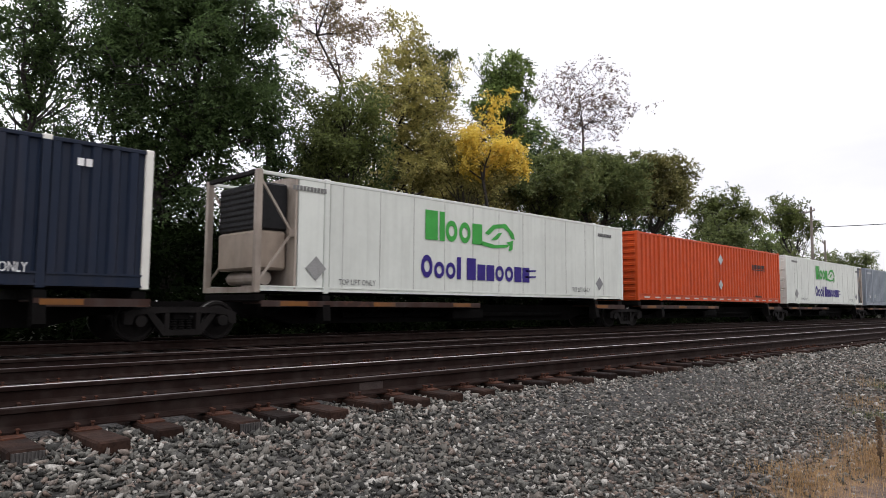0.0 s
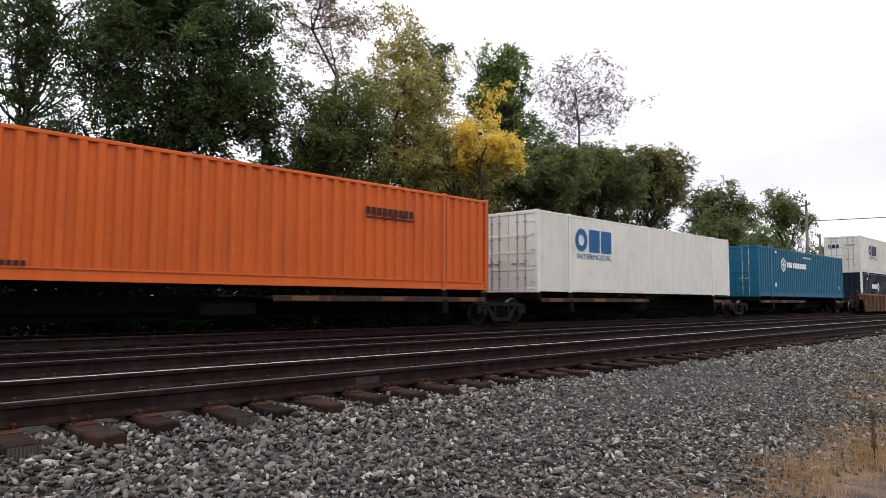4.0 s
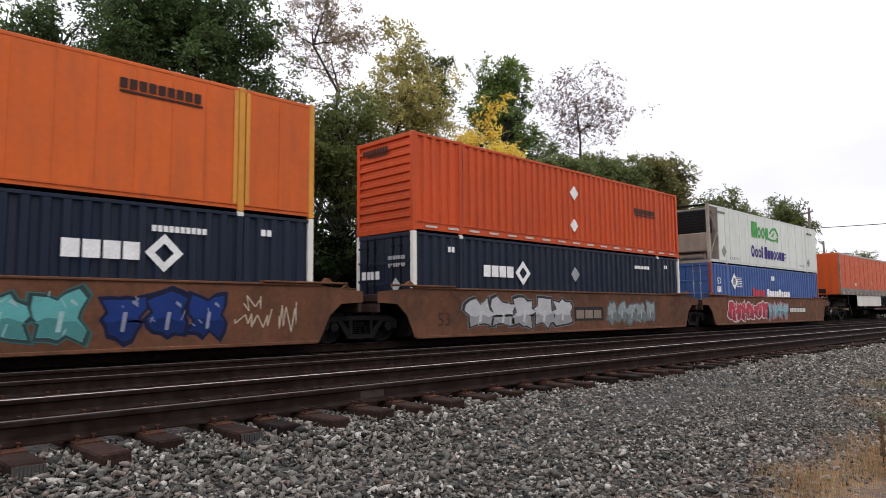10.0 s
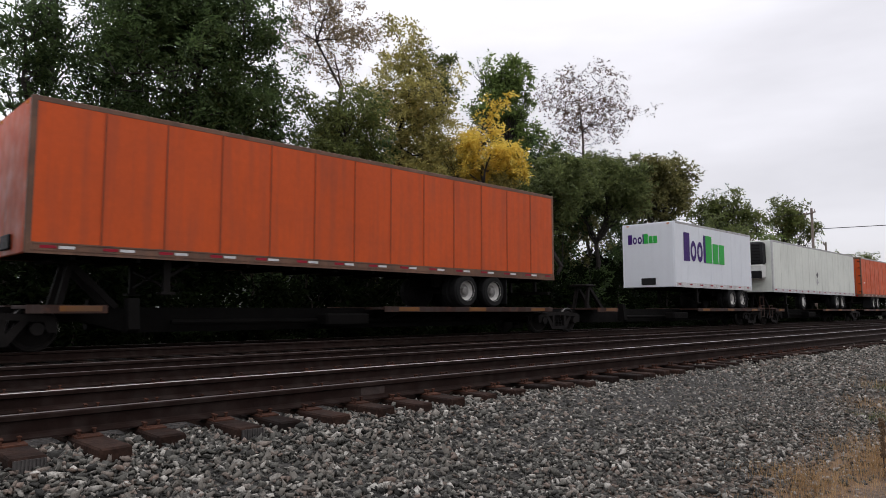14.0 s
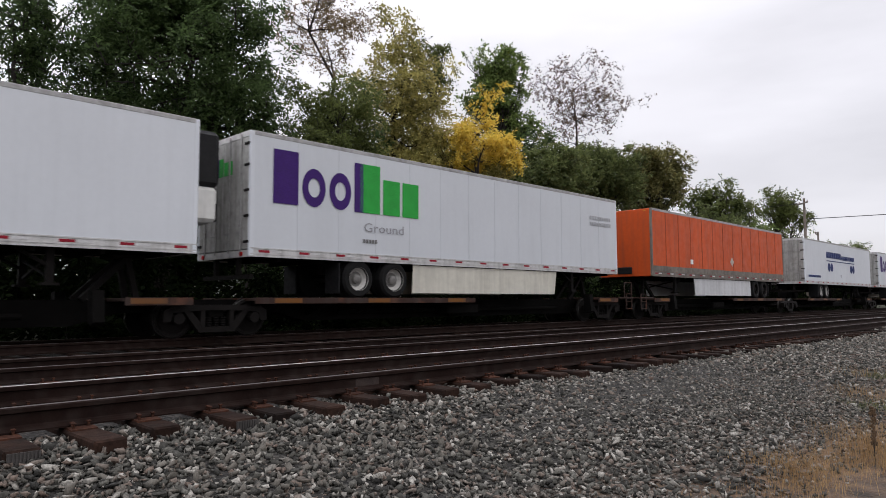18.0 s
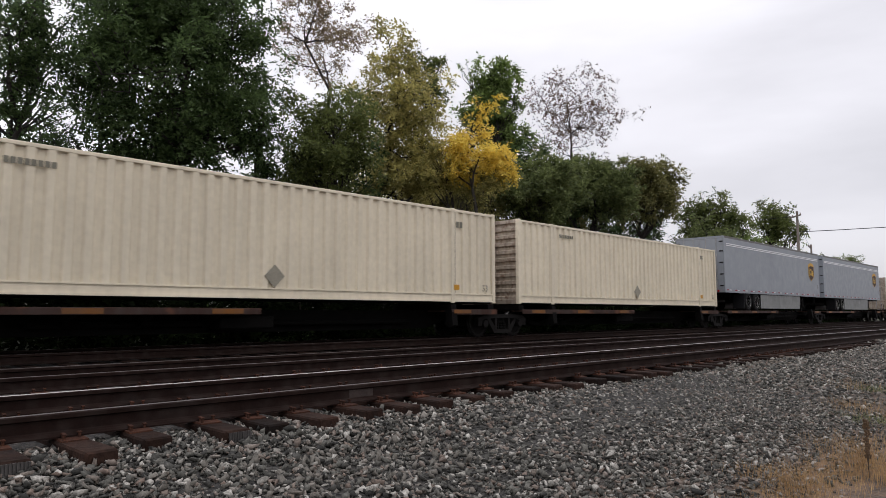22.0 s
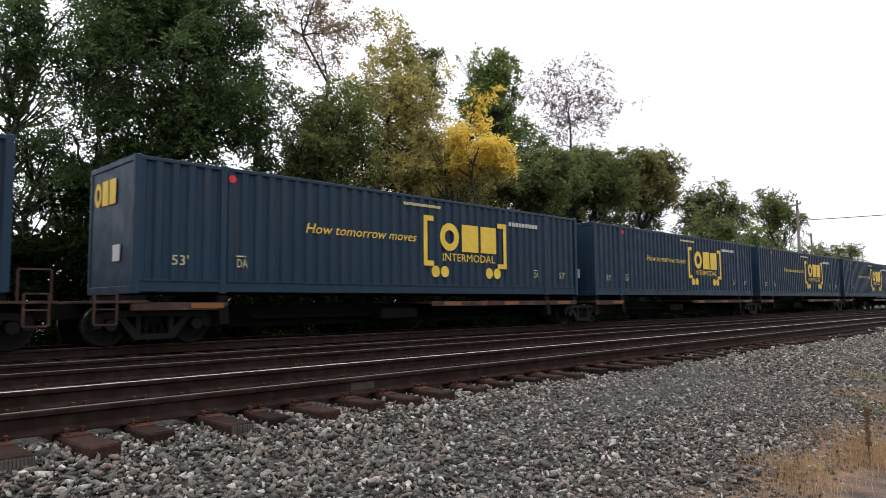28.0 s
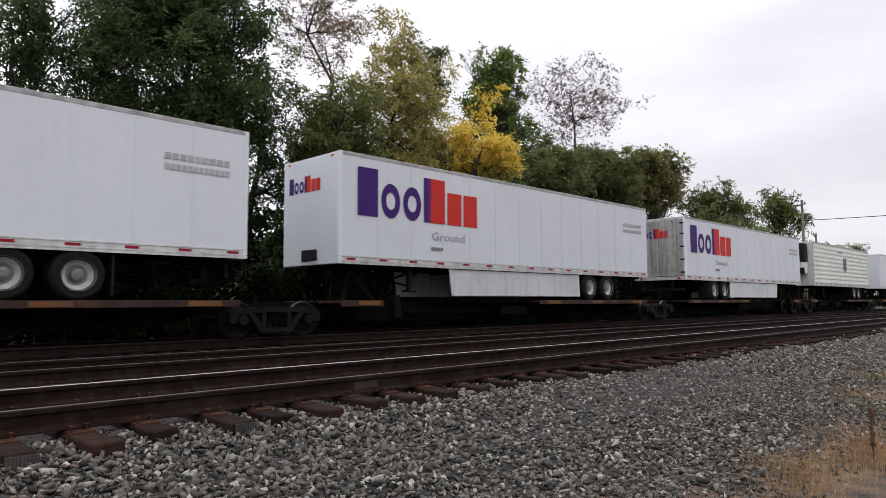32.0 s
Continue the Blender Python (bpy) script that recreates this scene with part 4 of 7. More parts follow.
    if skirt:
        a, b = fx + r * (4.1 if skirt != "tapered" else 4.2), wx - r * 1.35
        lo = 0.14
        if skirt == "tapered":
            o = [(fx + r * 3.0, foot - 0.02), (fx + r * 4.6, lo + 0.25), (fx + r * 6.2, lo), (b, lo), (b, foot - 0.02)]
        else:
            o = [(a, foot - 0.02), (a + r * 0.12, lo), (b + r * 0.05, lo), (b, foot - 0.02)]
        for k in (-1, 1):
            part("side_skirt", Solid().prism("y", o, k * 1.24 - 0.012, k * 1.24 + 0.012), paint("skirt_plastic_" + skirt, (0.62, 0.60, 0.52) if skirt == "cream" else (0.20, 0.205, 0.20) if skirt == "grey" else (0.45, 0.46, 0.48) if skirt == "tapered" else (0.6, 0.61, 0.62) if skirt != "dark" else (0.05, 0.05, 0.05)) if skirt != "dark" else BLACK, ob)
    if spare:
        sw = part("spare_wheel", Solid().turned("y", (fx + r * 5.2, 0.45), [(0.28, -1.15), (0.30, -1.2), (0.46, -1.2), (0.5, -1.1), (0.46, -0.95)], 22, (False, True)), RUBBER, ob)
        part("rim", Solid().turned("y", (fx + r * 5.2, 0.45), [(0.315, -1.212), (0.29, -1.17), (0.16, -1.12), (0.1, -1.2)], 18, (False, True)), RIM, sw)
    side_marks(ob, marks, -1.31, x0)
    end_marks(ob, lmarks, x0 - 0.012)
    return ob


# ---- railcars, with z = 0 on top of the rails
def truck(ob, x):
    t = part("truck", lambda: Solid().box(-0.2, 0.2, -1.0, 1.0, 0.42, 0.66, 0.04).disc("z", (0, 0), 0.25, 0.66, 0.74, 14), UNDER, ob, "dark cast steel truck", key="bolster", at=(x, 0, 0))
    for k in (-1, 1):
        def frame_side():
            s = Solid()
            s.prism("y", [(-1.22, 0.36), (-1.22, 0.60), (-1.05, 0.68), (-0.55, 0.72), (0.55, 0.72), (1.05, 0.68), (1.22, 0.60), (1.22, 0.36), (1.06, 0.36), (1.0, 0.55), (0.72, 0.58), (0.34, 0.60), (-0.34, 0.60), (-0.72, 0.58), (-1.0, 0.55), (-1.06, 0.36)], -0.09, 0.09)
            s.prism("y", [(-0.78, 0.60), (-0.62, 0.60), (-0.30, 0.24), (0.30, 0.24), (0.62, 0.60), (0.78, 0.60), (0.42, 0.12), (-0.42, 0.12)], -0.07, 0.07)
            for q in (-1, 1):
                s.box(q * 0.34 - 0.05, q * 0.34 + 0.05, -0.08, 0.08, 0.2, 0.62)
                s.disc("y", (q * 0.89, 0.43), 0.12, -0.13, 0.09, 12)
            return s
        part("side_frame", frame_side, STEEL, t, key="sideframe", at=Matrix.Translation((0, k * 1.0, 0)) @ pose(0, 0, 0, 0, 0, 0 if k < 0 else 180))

        def springs():
            s = Solid()
            prof = []
            for j in range(4):
                prof += [(0.058, 0.24 + j * 0.054), (0.076, 0.262 + j * 0.054), (0.058, 0.284 + j * 0.054)]
            return s.turned("z", (0, 0), prof, 7)
        for q in (-0.17, 0.0, 0.17):
            part("spring", springs, UNDER, t, key="springs", at=(q, k * 0.98, 0))
    for a in (-0.89, 0.89):
        def wheelset():
            s = Solid().disc("y", (0, 0), 0.08, -0.95, 0.95, 12)
            for k in (-1, 1):
                s.turned("y", (0, 0), [(0.1, k * 0.86), (0.33, k * 0.80), (0.37, k * 0.835), (0.418, k * 0.83), (0.428, k * 0.73), (0.452, k * 0.715), (0.452, k * 0.69), (0.36, k * 0.70), (0.1, k * 0.72)], 28)
            return s
        part("wheelset", wheelset, STEEL, t, key="wheelset", at=(a, 0, 0.428))
        for k in (-1, 1):
            part("wheel_tread", lambda: Solid().turned("y", (0, 0), [(0.4265, -0.045), (0.4295, -0.04), (0.4305, 0.04), (0.427, 0.045)], 28, (False, False)), TREAD, t, "worn bright wheel tread", key="tread", at=(a, k * 0.78, 0.428))


def coupler(ob, x, d):
    part("coupler", lambda: Solid().box(0, 0.75, -0.09, 0.09, 0.58, 0.74, 0.02).box(0.68, 1.0, -0.16, 0.14, 0.52, 0.80, 0.04), STEEL, ob, key="coupler", at=Matrix.Translation((x, 0, 0.04)) @ pose(0, 0, 0, 0, 0, 0 if d > 0 else 180))


def ladder(ob, x, z0, z1, mat):
    s = Solid().box(x - 0.02, x + 0.02, -1.34, -1.30, z0, z1).box(x + 0.40, x + 0.44, -1.34, -1.30, z0, z1)
    q = z0
    while q <= z1 + 0.01:
        s.box(x, x + 0.42, -1.34, -1.30, q - 0.015, q + 0.015)
        q += 0.3
    part("step_ladder", s, mat, ob)


def spine_car(ends, deck=1, load="box", label=None, marks=()):
    """A skeleton railcar unit under one load. ends: (how far it reaches, own truck or not) on the left and on the right."""
    (la, own_a), (lb, own_b) = ends
    ob = thing("spine_car", label or "brown skeleton railcar with a low wheel deck", "railcar", "railcars of the train")
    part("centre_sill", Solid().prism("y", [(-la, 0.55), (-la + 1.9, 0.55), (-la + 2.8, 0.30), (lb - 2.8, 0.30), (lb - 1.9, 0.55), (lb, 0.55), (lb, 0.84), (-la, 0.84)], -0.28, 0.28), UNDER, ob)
    # the long deck on one side of the car, the short one on the other
    a0, a1 = (0.4, 7.9) if deck > 0 else (-7.9, -0.4)
    if load == "box":
        b0, b1 = (-8.1, -6.0) if deck > 0 else (6.0, 8.1)
    else:
        b0, b1 = (-8.0, -6.6) if deck > 0 else (6.6, 8.0)
    d = part("deck", Solid().box(a0, a1, -1.30, -0.45, 0.80, 0.87, 0.01).box(a0, a1, 0.45, 1.30, 0.80, 0.87, 0.01), SPINE_BROWN, ob, "rusty brown wheel deck")
    for k in (-1, 1):
        part("deck_edge", Solid().box(a0, a1, k * 1.31 - 0.02, k * 1.31 + 0.02, 0.735, 0.88, 0.008), SPINE_BROWN, d)
        part("end_deck", Solid().box(b0, b1, k * 0.8 - 0.5, k * 0.8 + 0.5, 0.80, 0.87, 0.01).box(b0, b1, k * 1.31 - 0.02, k * 1.31 + 0.02, 0.72, 0.88), SPINE_BROWN, ob)
    for q in range(int(abs(a1 - a0) / 1.5)):
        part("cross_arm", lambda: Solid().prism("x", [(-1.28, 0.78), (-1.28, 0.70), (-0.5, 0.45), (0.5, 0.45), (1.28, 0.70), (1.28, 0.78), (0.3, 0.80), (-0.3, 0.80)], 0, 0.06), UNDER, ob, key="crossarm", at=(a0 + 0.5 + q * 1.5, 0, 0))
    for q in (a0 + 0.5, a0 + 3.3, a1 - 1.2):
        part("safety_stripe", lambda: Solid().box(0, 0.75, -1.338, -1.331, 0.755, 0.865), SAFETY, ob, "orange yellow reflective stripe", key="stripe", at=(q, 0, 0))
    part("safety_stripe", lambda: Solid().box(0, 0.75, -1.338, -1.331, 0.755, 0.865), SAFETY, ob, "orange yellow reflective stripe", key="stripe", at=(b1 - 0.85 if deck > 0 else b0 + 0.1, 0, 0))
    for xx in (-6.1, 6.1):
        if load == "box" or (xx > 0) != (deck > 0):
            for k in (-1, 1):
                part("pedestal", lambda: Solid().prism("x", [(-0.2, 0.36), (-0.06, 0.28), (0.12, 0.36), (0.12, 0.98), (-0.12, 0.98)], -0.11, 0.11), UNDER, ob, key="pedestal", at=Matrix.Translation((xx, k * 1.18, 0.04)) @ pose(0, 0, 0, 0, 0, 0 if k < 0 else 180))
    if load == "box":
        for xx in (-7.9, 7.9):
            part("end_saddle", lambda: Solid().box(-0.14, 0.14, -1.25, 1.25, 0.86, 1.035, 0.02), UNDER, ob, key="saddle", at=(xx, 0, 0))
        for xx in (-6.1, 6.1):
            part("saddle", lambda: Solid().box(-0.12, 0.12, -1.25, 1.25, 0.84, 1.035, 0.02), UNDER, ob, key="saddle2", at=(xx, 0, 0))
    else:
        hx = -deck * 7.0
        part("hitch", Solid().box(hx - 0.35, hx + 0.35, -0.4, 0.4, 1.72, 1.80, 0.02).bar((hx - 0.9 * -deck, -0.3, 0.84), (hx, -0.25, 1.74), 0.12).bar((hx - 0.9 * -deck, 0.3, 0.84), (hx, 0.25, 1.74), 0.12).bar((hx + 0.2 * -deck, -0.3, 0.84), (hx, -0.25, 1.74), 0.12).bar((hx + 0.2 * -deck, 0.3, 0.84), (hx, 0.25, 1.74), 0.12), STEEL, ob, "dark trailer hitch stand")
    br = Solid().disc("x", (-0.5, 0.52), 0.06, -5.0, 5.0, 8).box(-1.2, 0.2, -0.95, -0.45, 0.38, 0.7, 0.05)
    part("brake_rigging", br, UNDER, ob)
    if own_a:
        truck(ob, -7.5)
        coupler(ob, -la + 0.6, -1)
        ladder(ob, -la + 0.35, 0.45, 1.05, SPINE_BROWN)
        part("end_platform", Solid().box(-la + 0.3, -la + 1.4, -1.34, 1.34, 0.86, 0.92, 0.01), SPINE_BROWN, ob)
    if own_b:
        truck(ob, 7.3)
        coupler(ob, lb - 0.6, 1)
        ladder(ob, lb - 0.85, 0.45, 1.05, SPINE_BROWN)
        part("hand_rail", Solid().bar((lb - 0.4, -1.3, 0.9), (lb - 0.4, -1.3, 1.5), 0.035).bar((lb - 0.95, -1.3, 0.9), (lb - 0.95, -1.3, 1.5), 0.035).bar((lb - 0.95, -1.3, 1.5), (lb - 0.4, -1.3, 1.5), 0.035), SPINE_BROWN, ob)
        part("end_platform", Solid().box(lb - 1.4, lb - 0.3, -1.34, 1.34, 0.86, 0.92, 0.01), SPINE_BROWN, ob)
    else:
        truck(ob, lb - (0.35 if lb > 8.8 else 0.0))
    side_marks(ob, marks, -1.345, -BOX_L / 2)
    return ob


def well_car(ends, paint_, ribbed=True, label=None, marks=(), top=1.42):
    """A well railcar unit with deep side sills for stacked containers."""
    (la, own_a), (lb, own_b) = ends
    ob = thing("well_car", label or "weathered brown and yellow well railcar with ribbed sides", "railcar", "railcars of the train")
    ea, eb = la - (0.9 if own_a else 0.25), lb - (0.9 if own_b else 0.25)
    out = [(-ea, 1.02), (-8.75, 0.98), (-8.45, 0.55), (-8.25, 0.10), (8.25, 0.10), (8.45, 0.55), (8.75, 0.98), (eb, 1.02), (eb, top - 0.08), (-ea, top - 0.08)]
    if not ribbed:
        out = [(-ea, 1.06), (-8.8, 1.02), (-8.45, 0.72), (-8.15, 0.10), (8.15, 0.10), (8.45, 0.72), (8.8, 1.02), (eb, 1.06), (eb, top - 0.16), (8.2, top - 0.04), (-8.2, top - 0.04), (-ea, top - 0.16)]
    for k in (-1, 1):
        w = part("side_sill", Solid().prism("y", out, k * 1.44 - 0.02, k * 1.44 + 0.02), paint_, ob)
        if ribbed:
            part("top_chord", Solid().box(-ea, eb, k * 1.44 - 0.09, k * 1.44 + 0.09, top - 0.1, top, 0.012), WELL_YELLOW, w)
            part("bottom_chord", Solid().box(-8.25, 8.25, k * 1.44 - 0.06, k * 1.44 + 0.06, 0.06, 0.16, 0.012), paint_, w)
            xs = [-8.2 + i * 16.4 / 14 for i in range(15)]
            for i, xx in enumerate(xs):
                part("rib", lambda: Solid().prism("x", [(0, 0.12), (-0.10, 0.16), (-0.13, 1.30), (0, 1.32)], -0.055, 0.055), RIB_TAN, w, key="rib", at=Matrix.Translation((xx, k * 1.455, 0)) @ pose(0, 0, 0, 0, 0, 0 if k < 0 else 180))
        else:
            part("top_chord", Solid().box(-8.2, 8.2, k * 1.45 - 0.05, k * 1.45 + 0.05, top - 0.06, top, 0.015), paint_, w)
            part("bottom_chord", Solid().box(-8.1, 8.1, k * 1.45 - 0.05, k * 1.45 + 0.05, 0.06, 0.14, 0.015), paint_, w)
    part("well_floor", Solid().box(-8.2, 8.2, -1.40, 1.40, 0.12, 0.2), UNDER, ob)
    for d, e, own in ((-1, ea, own_a), (1, eb, own_b)):
        part("end_deck", Solid().box(d * 8.35, d * e, -1.42, 1.42, 1.02, 1.12, 0.015), UNDER, ob)
        part("bulkhead", Solid().box(d * 8.25, d * 8.35, -1.4, 1.4, 0.15, 1.3), UNDER, ob)
        part("end_beam", Solid().box(d * e, d * (e - 0.12), -1.42, 1.42, 0.8, 1.28, 0.02), SPINE_BROWN, ob)
        for k in (-1, 1):
            part("end_shelf", lambda: Solid().box(-1.18, 1.18, -0.12, 0.12, 0.004, 0.05, 0.01), RIB_TAN if ribbed else paint_, ob, key="shelf", at=(d * 7.77, k * 1.42, top))
        part("end_sill", Solid().box(d * 8.3, d * (e + (0.35 if own else 0.2)), -0.35, 0.35, 0.56, 1.0), UNDER, ob)
        part("guide", Solid().prism("y", [(d * 8.15, top), (d * 8.6, top), (d * 8.35, top + 0.16)], -1.5, -1.38).prism("y", [(d * 8.15, top), (d * 8.6, top), (d * 8.35, top + 0.16)], 1.38, 1.5), paint_, ob)
        if own:
            truck(ob, d * (e - 1.0))
            coupler(ob, d * (e + 0.1), d)
            ladder(ob, d * e - 0.2, 0.45, 1.75, SPINE_BROWN)
            part("hand_rail", Solid().bar((d * (e - 0.05), -1.3, 1.1), (d * (e - 0.05), -1.3, 1.75), 0.03).bar((d * (e - 0.05), 1.3, 1.1), (d * (e - 0.05), 1.3, 1.75), 0.03).bar((d * (e - 0.05), -1.3, 1.75), (d * (e - 0.05), 1.3, 1.75), 0.03), SPINE_BROWN, ob)
        elif d > 0:
            truck(ob, lb)
    side_marks(ob, marks, -1.466, -BOX_L / 2)
    return ob


MOVING = []      # (thing, place along the train, height)


def put(ob, u, z):
    ob.matrix_basis = Matrix.Translation((u, TRAIN_Y, z))
    MOVING.append((ob, u, z))
    return ob


# ---- the consist, from the head of the visible train to its tail
G53 = "containers on the train"
GT = "semitrailers on the train"
W_ = (0.8, 0.8, 0.8)
PURPLE, LIME, RED, DARK, YEL, NAVYINK, GREYINK, WHITEINK, BLUEINK = (0.05, 0.018, 0.14), (0.03, 0.36, 0.06), (0.55, 0.035, 0.025), (0.045, 0.022, 0.018), (0.62, 0.43, 0.06), (0.022, 0.022, 0.085), (0.28, 0.28, 0.29), (0.78, 0.78, 0.76), (0.012, 0.028, 0.13)


def cool_box():
    g, b = (0.05, 0.32, 0.06), (0.035, 0.022, 0.17)
    return [("word", 5.35, 1.62, 2.5, 0.86, "BIoob", g),
            ("poly", [(7.7, 1.62), (8.3, 1.55), (9.0, 1.62), (9.1, 1.72), (8.4, 1.66), (7.8, 1.74)], g),
            ("poly", [(7.9, 2.0), (8.3, 2.3), (8.9, 2.38), (9.3, 2.1), (9.38, 1.9), (9.2, 1.92), (9.05, 2.12), (8.8, 2.24), (8.4, 2.18), (8.1, 1.96)], g),
            ("poly", [(8.2, 1.8), (8.55, 2.05), (8.75, 2.08), (8.5, 1.84)], g), ("poly", [(8.95, 1.78), (9.3, 1.86), (9.25, 1.55), (9.05, 1.5), (9.12, 1.68)], g),
            ("word", 5.2, 0.52, 5.0, 0.66, "OooI Bbboobb", b), ("poly", [(9.9, 0.66), (10.5, 0.7), (10.5, 0.75), (9.9, 0.72)], b), ("poly", [(9.95, 0.86), (10.5, 0.9), (10.5, 0.95), (9.95, 0.92)], b),
            ("diamond", 1.66, 0.62, 0.3, (0.25, 0.25, 0.24)), ("bars", 0.95, 2.5, 1.0, 0.12, 10, (0.18, 0.18, 0.17)), ("text", "TOP LIFT ONLY", 2.35, 0.24, 0.15, (0.12, 0.12, 0.12), 1.2),
            ("text", "TOP LIFT ONLY", 12.63, 0.27, 0.17, (0.12, 0.12, 0.12), 1.15), ("bars", 14.36, 2.4, 0.95, 0.12, 9, (0.12, 0.12, 0.12)), ("diamond", 14.42, 0.6, 0.25, (0.22, 0.22, 0.22))]


def umax(x, k=7.95):
    w = WHITEINK
    return [("word", x, 1.67, 1.5, 0.36, "BBBB", w), ("ring", x + 1.95, 1.84, 0.40, w), ("diamond", k, 1.9, 0.27, (0.3, 0.31, 0.32)), ("bars", 12.2, 2.28, 1.2, 0.13, 10, w), ("bars", 1.4, 2.34, 0.3, 0.16, 2, w),
            ("text", "TOP LIFT ONLY", 2.15, 0.28, 0.19, w, 1.15), ("text", "TOP LIFT ONLY", 12.76, 0.28, 0.19, w, 1.2), ("bars", 14.7, 2.36, 0.3, 0.15, 2, w)]


UEND = [("word", 1.0, 1.55, 0.85, 0.24, "BBBB", WHITEINK), ("bars", -0.95, 2.1, 0.75, 0.11, 7, (0.4, 0.41, 0.42)), ("bars", -0.95, 1.88, 0.75, 0.11, 7, (0.4, 0.41, 0.42)), ("diamond", -0.55, 1.35, 0.22, (0.5, 0.5, 0.5)), ("bars", -0.9, 0.62, 0.8, 0.09, 6, WHITEINK)]


def name_bar(x, z, w=1.75, h=0.21):
    return [("bars", x, z + 0.09, w, h, 9, DARK), ("poly", [(x, z), (x + w, z), (x + w, z + 0.05), (x, z + 0.05)], DARK)]


SEND = [("bars", -0.2, 2.45, 1.2, 0.16, 9, DARK), ("bars", -0.2, 2.36, 1.2, 0.05, 1, DARK)]


def bracket_box(left53):
    y, pale = YEL, (0.42, 0.40, 0.20)
    return ([("text", "53'", 0.80, 0.61, 0.22, pale, 0.36)] if left53 else []) + [("poly", [(8.18, 0.85), (8.58, 0.85), (8.58, 1.0), (8.33, 1.0), (8.33, 2.17), (8.58, 2.17), (8.58, 2.32), (8.18, 2.32)], y),
            ("poly", [(11.95, 0.85), (11.5, 0.85), (11.5, 1.0), (11.8, 1.0), (11.8, 2.17), (11.5, 2.17), (11.5, 2.32), (11.95, 2.32)], y),
            ("word", 8.85, 1.32, 2.7, 0.84, "OBB", y), ("text", "INTERMODAL", 8.96, 1.02, 0.24, y, 2.4), ("text", "How tomorrow moves", 4.14, 1.52, 0.26, y, 3.75, 0.25),
            ("disc", 8.66, 0.69, 0.17, y), ("disc", 9.05, 0.69, 0.17, y), ("disc", 11.08, 0.69, 0.17, y), ("disc", 11.47, 0.69, 0.17, y),
            ("text", "53'", 14.93, 0.61, 0.22, pale, 0.36), ("text", "DA", 2.3, 0.6, 0.2, pale, 0.26), ("text", "DA", 13.45, 0.6, 0.2, pale, 0.24), ("bars", 2.28, 0.84, 0.3, 0.03, 1, pale), ("bars", 13.43, 0.84, 0.28, 0.03, 1, pale),
            ("bars", 7.4, 2.55, 1.5, 0.08, 14, (0.45, 0.4, 0.2)), ("bars", 12.1, 2.29, 1.6, 0.13, 9, (0.42, 0.42, 0.4)), ("disc", 2.16, 2.6, 0.09, (0.5, 0.04, 0.04))]


def courier(c):
    return [("word", 0.6, 1.3, 2.75, 1.3, "BooI", PURPLE), ("word", 3.2, 1.3, 2.2, 1.3, "Bbb", c), ("text", "Ground", 3.33, 0.80, 0.25, (0.3, 0.3, 0.32), 1.4),
            ("bars", 14.2, 2.05, 1.5, 0.13, 9, (0.42, 0.43, 0.45)), ("bars", 14.2, 1.82, 1.5, 0.13, 12, (0.42, 0.43, 0.45)), ("bars", 3.3, 0.5, 0.5, 0.1, 5, (0.2, 0.2, 0.2))]


def cend(c):
    return [("word", 1.0, 2.0 + 0.95, 0.85, 0.45, "BooI", PURPLE), ("word", 0.2, 2.0 + 0.95, 0.7, 0.45, "Bbb", c)]


def shield(x):
    return [("poly", [(0.3, z), (15.9, z), (15.9, z + 0.045), (0.3, z + 0.045)], (0.78, 0.79, 0.8)) for z in (2.44, 2.53)] + [("poly", [(x, 2.1), (x + 0.3, 2.22), (x + 0.58, 2.25), (x + 0.86, 2.22), (x + 1.15, 2.1), (x + 1.15, 1.45), (x + 1.0, 1.25), (x + 0.58, 1.05), (x + 0.16, 1.25), (x, 1.45)], (0.6, 0.34, 0.05)),
            ("poly2", [(x + 0.05, 1.95), (x + 0.5, 2.05), (x + 1.1, 2.02), (x + 1.1, 1.46), (x + 0.96, 1.28), (x + 0.58, 1.1), (x + 0.2, 1.28), (x + 0.05, 1.46)], (0.05, 0.022, 0.012)),
            ("word2", x + 0.15, 1.38, 0.9, 0.5, "IOb", (0.65, 0.4, 0.06))]


def lift(marks, d=0.95):
    """The same marks d higher."""
    out = []
    for m in marks:
        m, k = list(m), m[0].rstrip("23")
        if k == "poly":
            m[1] = [(a, b + d) for a, b in m[1]]
        else:
            m[3 if k == "text" else 2] += d
        out.append(tuple(m))
    return out


LOGO = lambda x, z: [("poly", [(x, z), (x + 0.86, z), (x + 0.86, z + 0.86), (x, z + 0.86)], (0.5, 0.05, 0.07)), ("poly2", [(x + 0.12, z + 0.15), (x + 0.5, z + 0.25), (x + 0.75, z + 0.7), (x + 0.4, z + 0.5), (x + 0.15, z + 0.72)], (0.75, 0.72, 0.7)), ("bars", x, z - 0.2, 0.86, 0.1, 9, (0.45, 0.06, 0.08))]
CREAMY = [("diamond", 8.03, 0.58, 0.27, (0.27, 0.25, 0.2)), ("bars", 2.4, 2.42, 0.9, 0.12, 8, (0.2, 0.19, 0.15)), ("text", "53", 15.5, 0.38, 0.2, (0.12, 0.12, 0.1)), ("bars", 14.2, 0.4, 0.3, 0.16, 1, (0.5, 0.25, 0.03)), ("bars", 14.3, 2.3, 0.3, 0.18, 2, (0.2, 0.19, 0.15))]
VAN53 = [("bars", 13.9, 0.45, 1.3, 0.13, 11, (0.35, 0.35, 0.36)), ("text", "53'", 15.5, 0.36, 0.2, (0.1, 0.1, 0.1))]
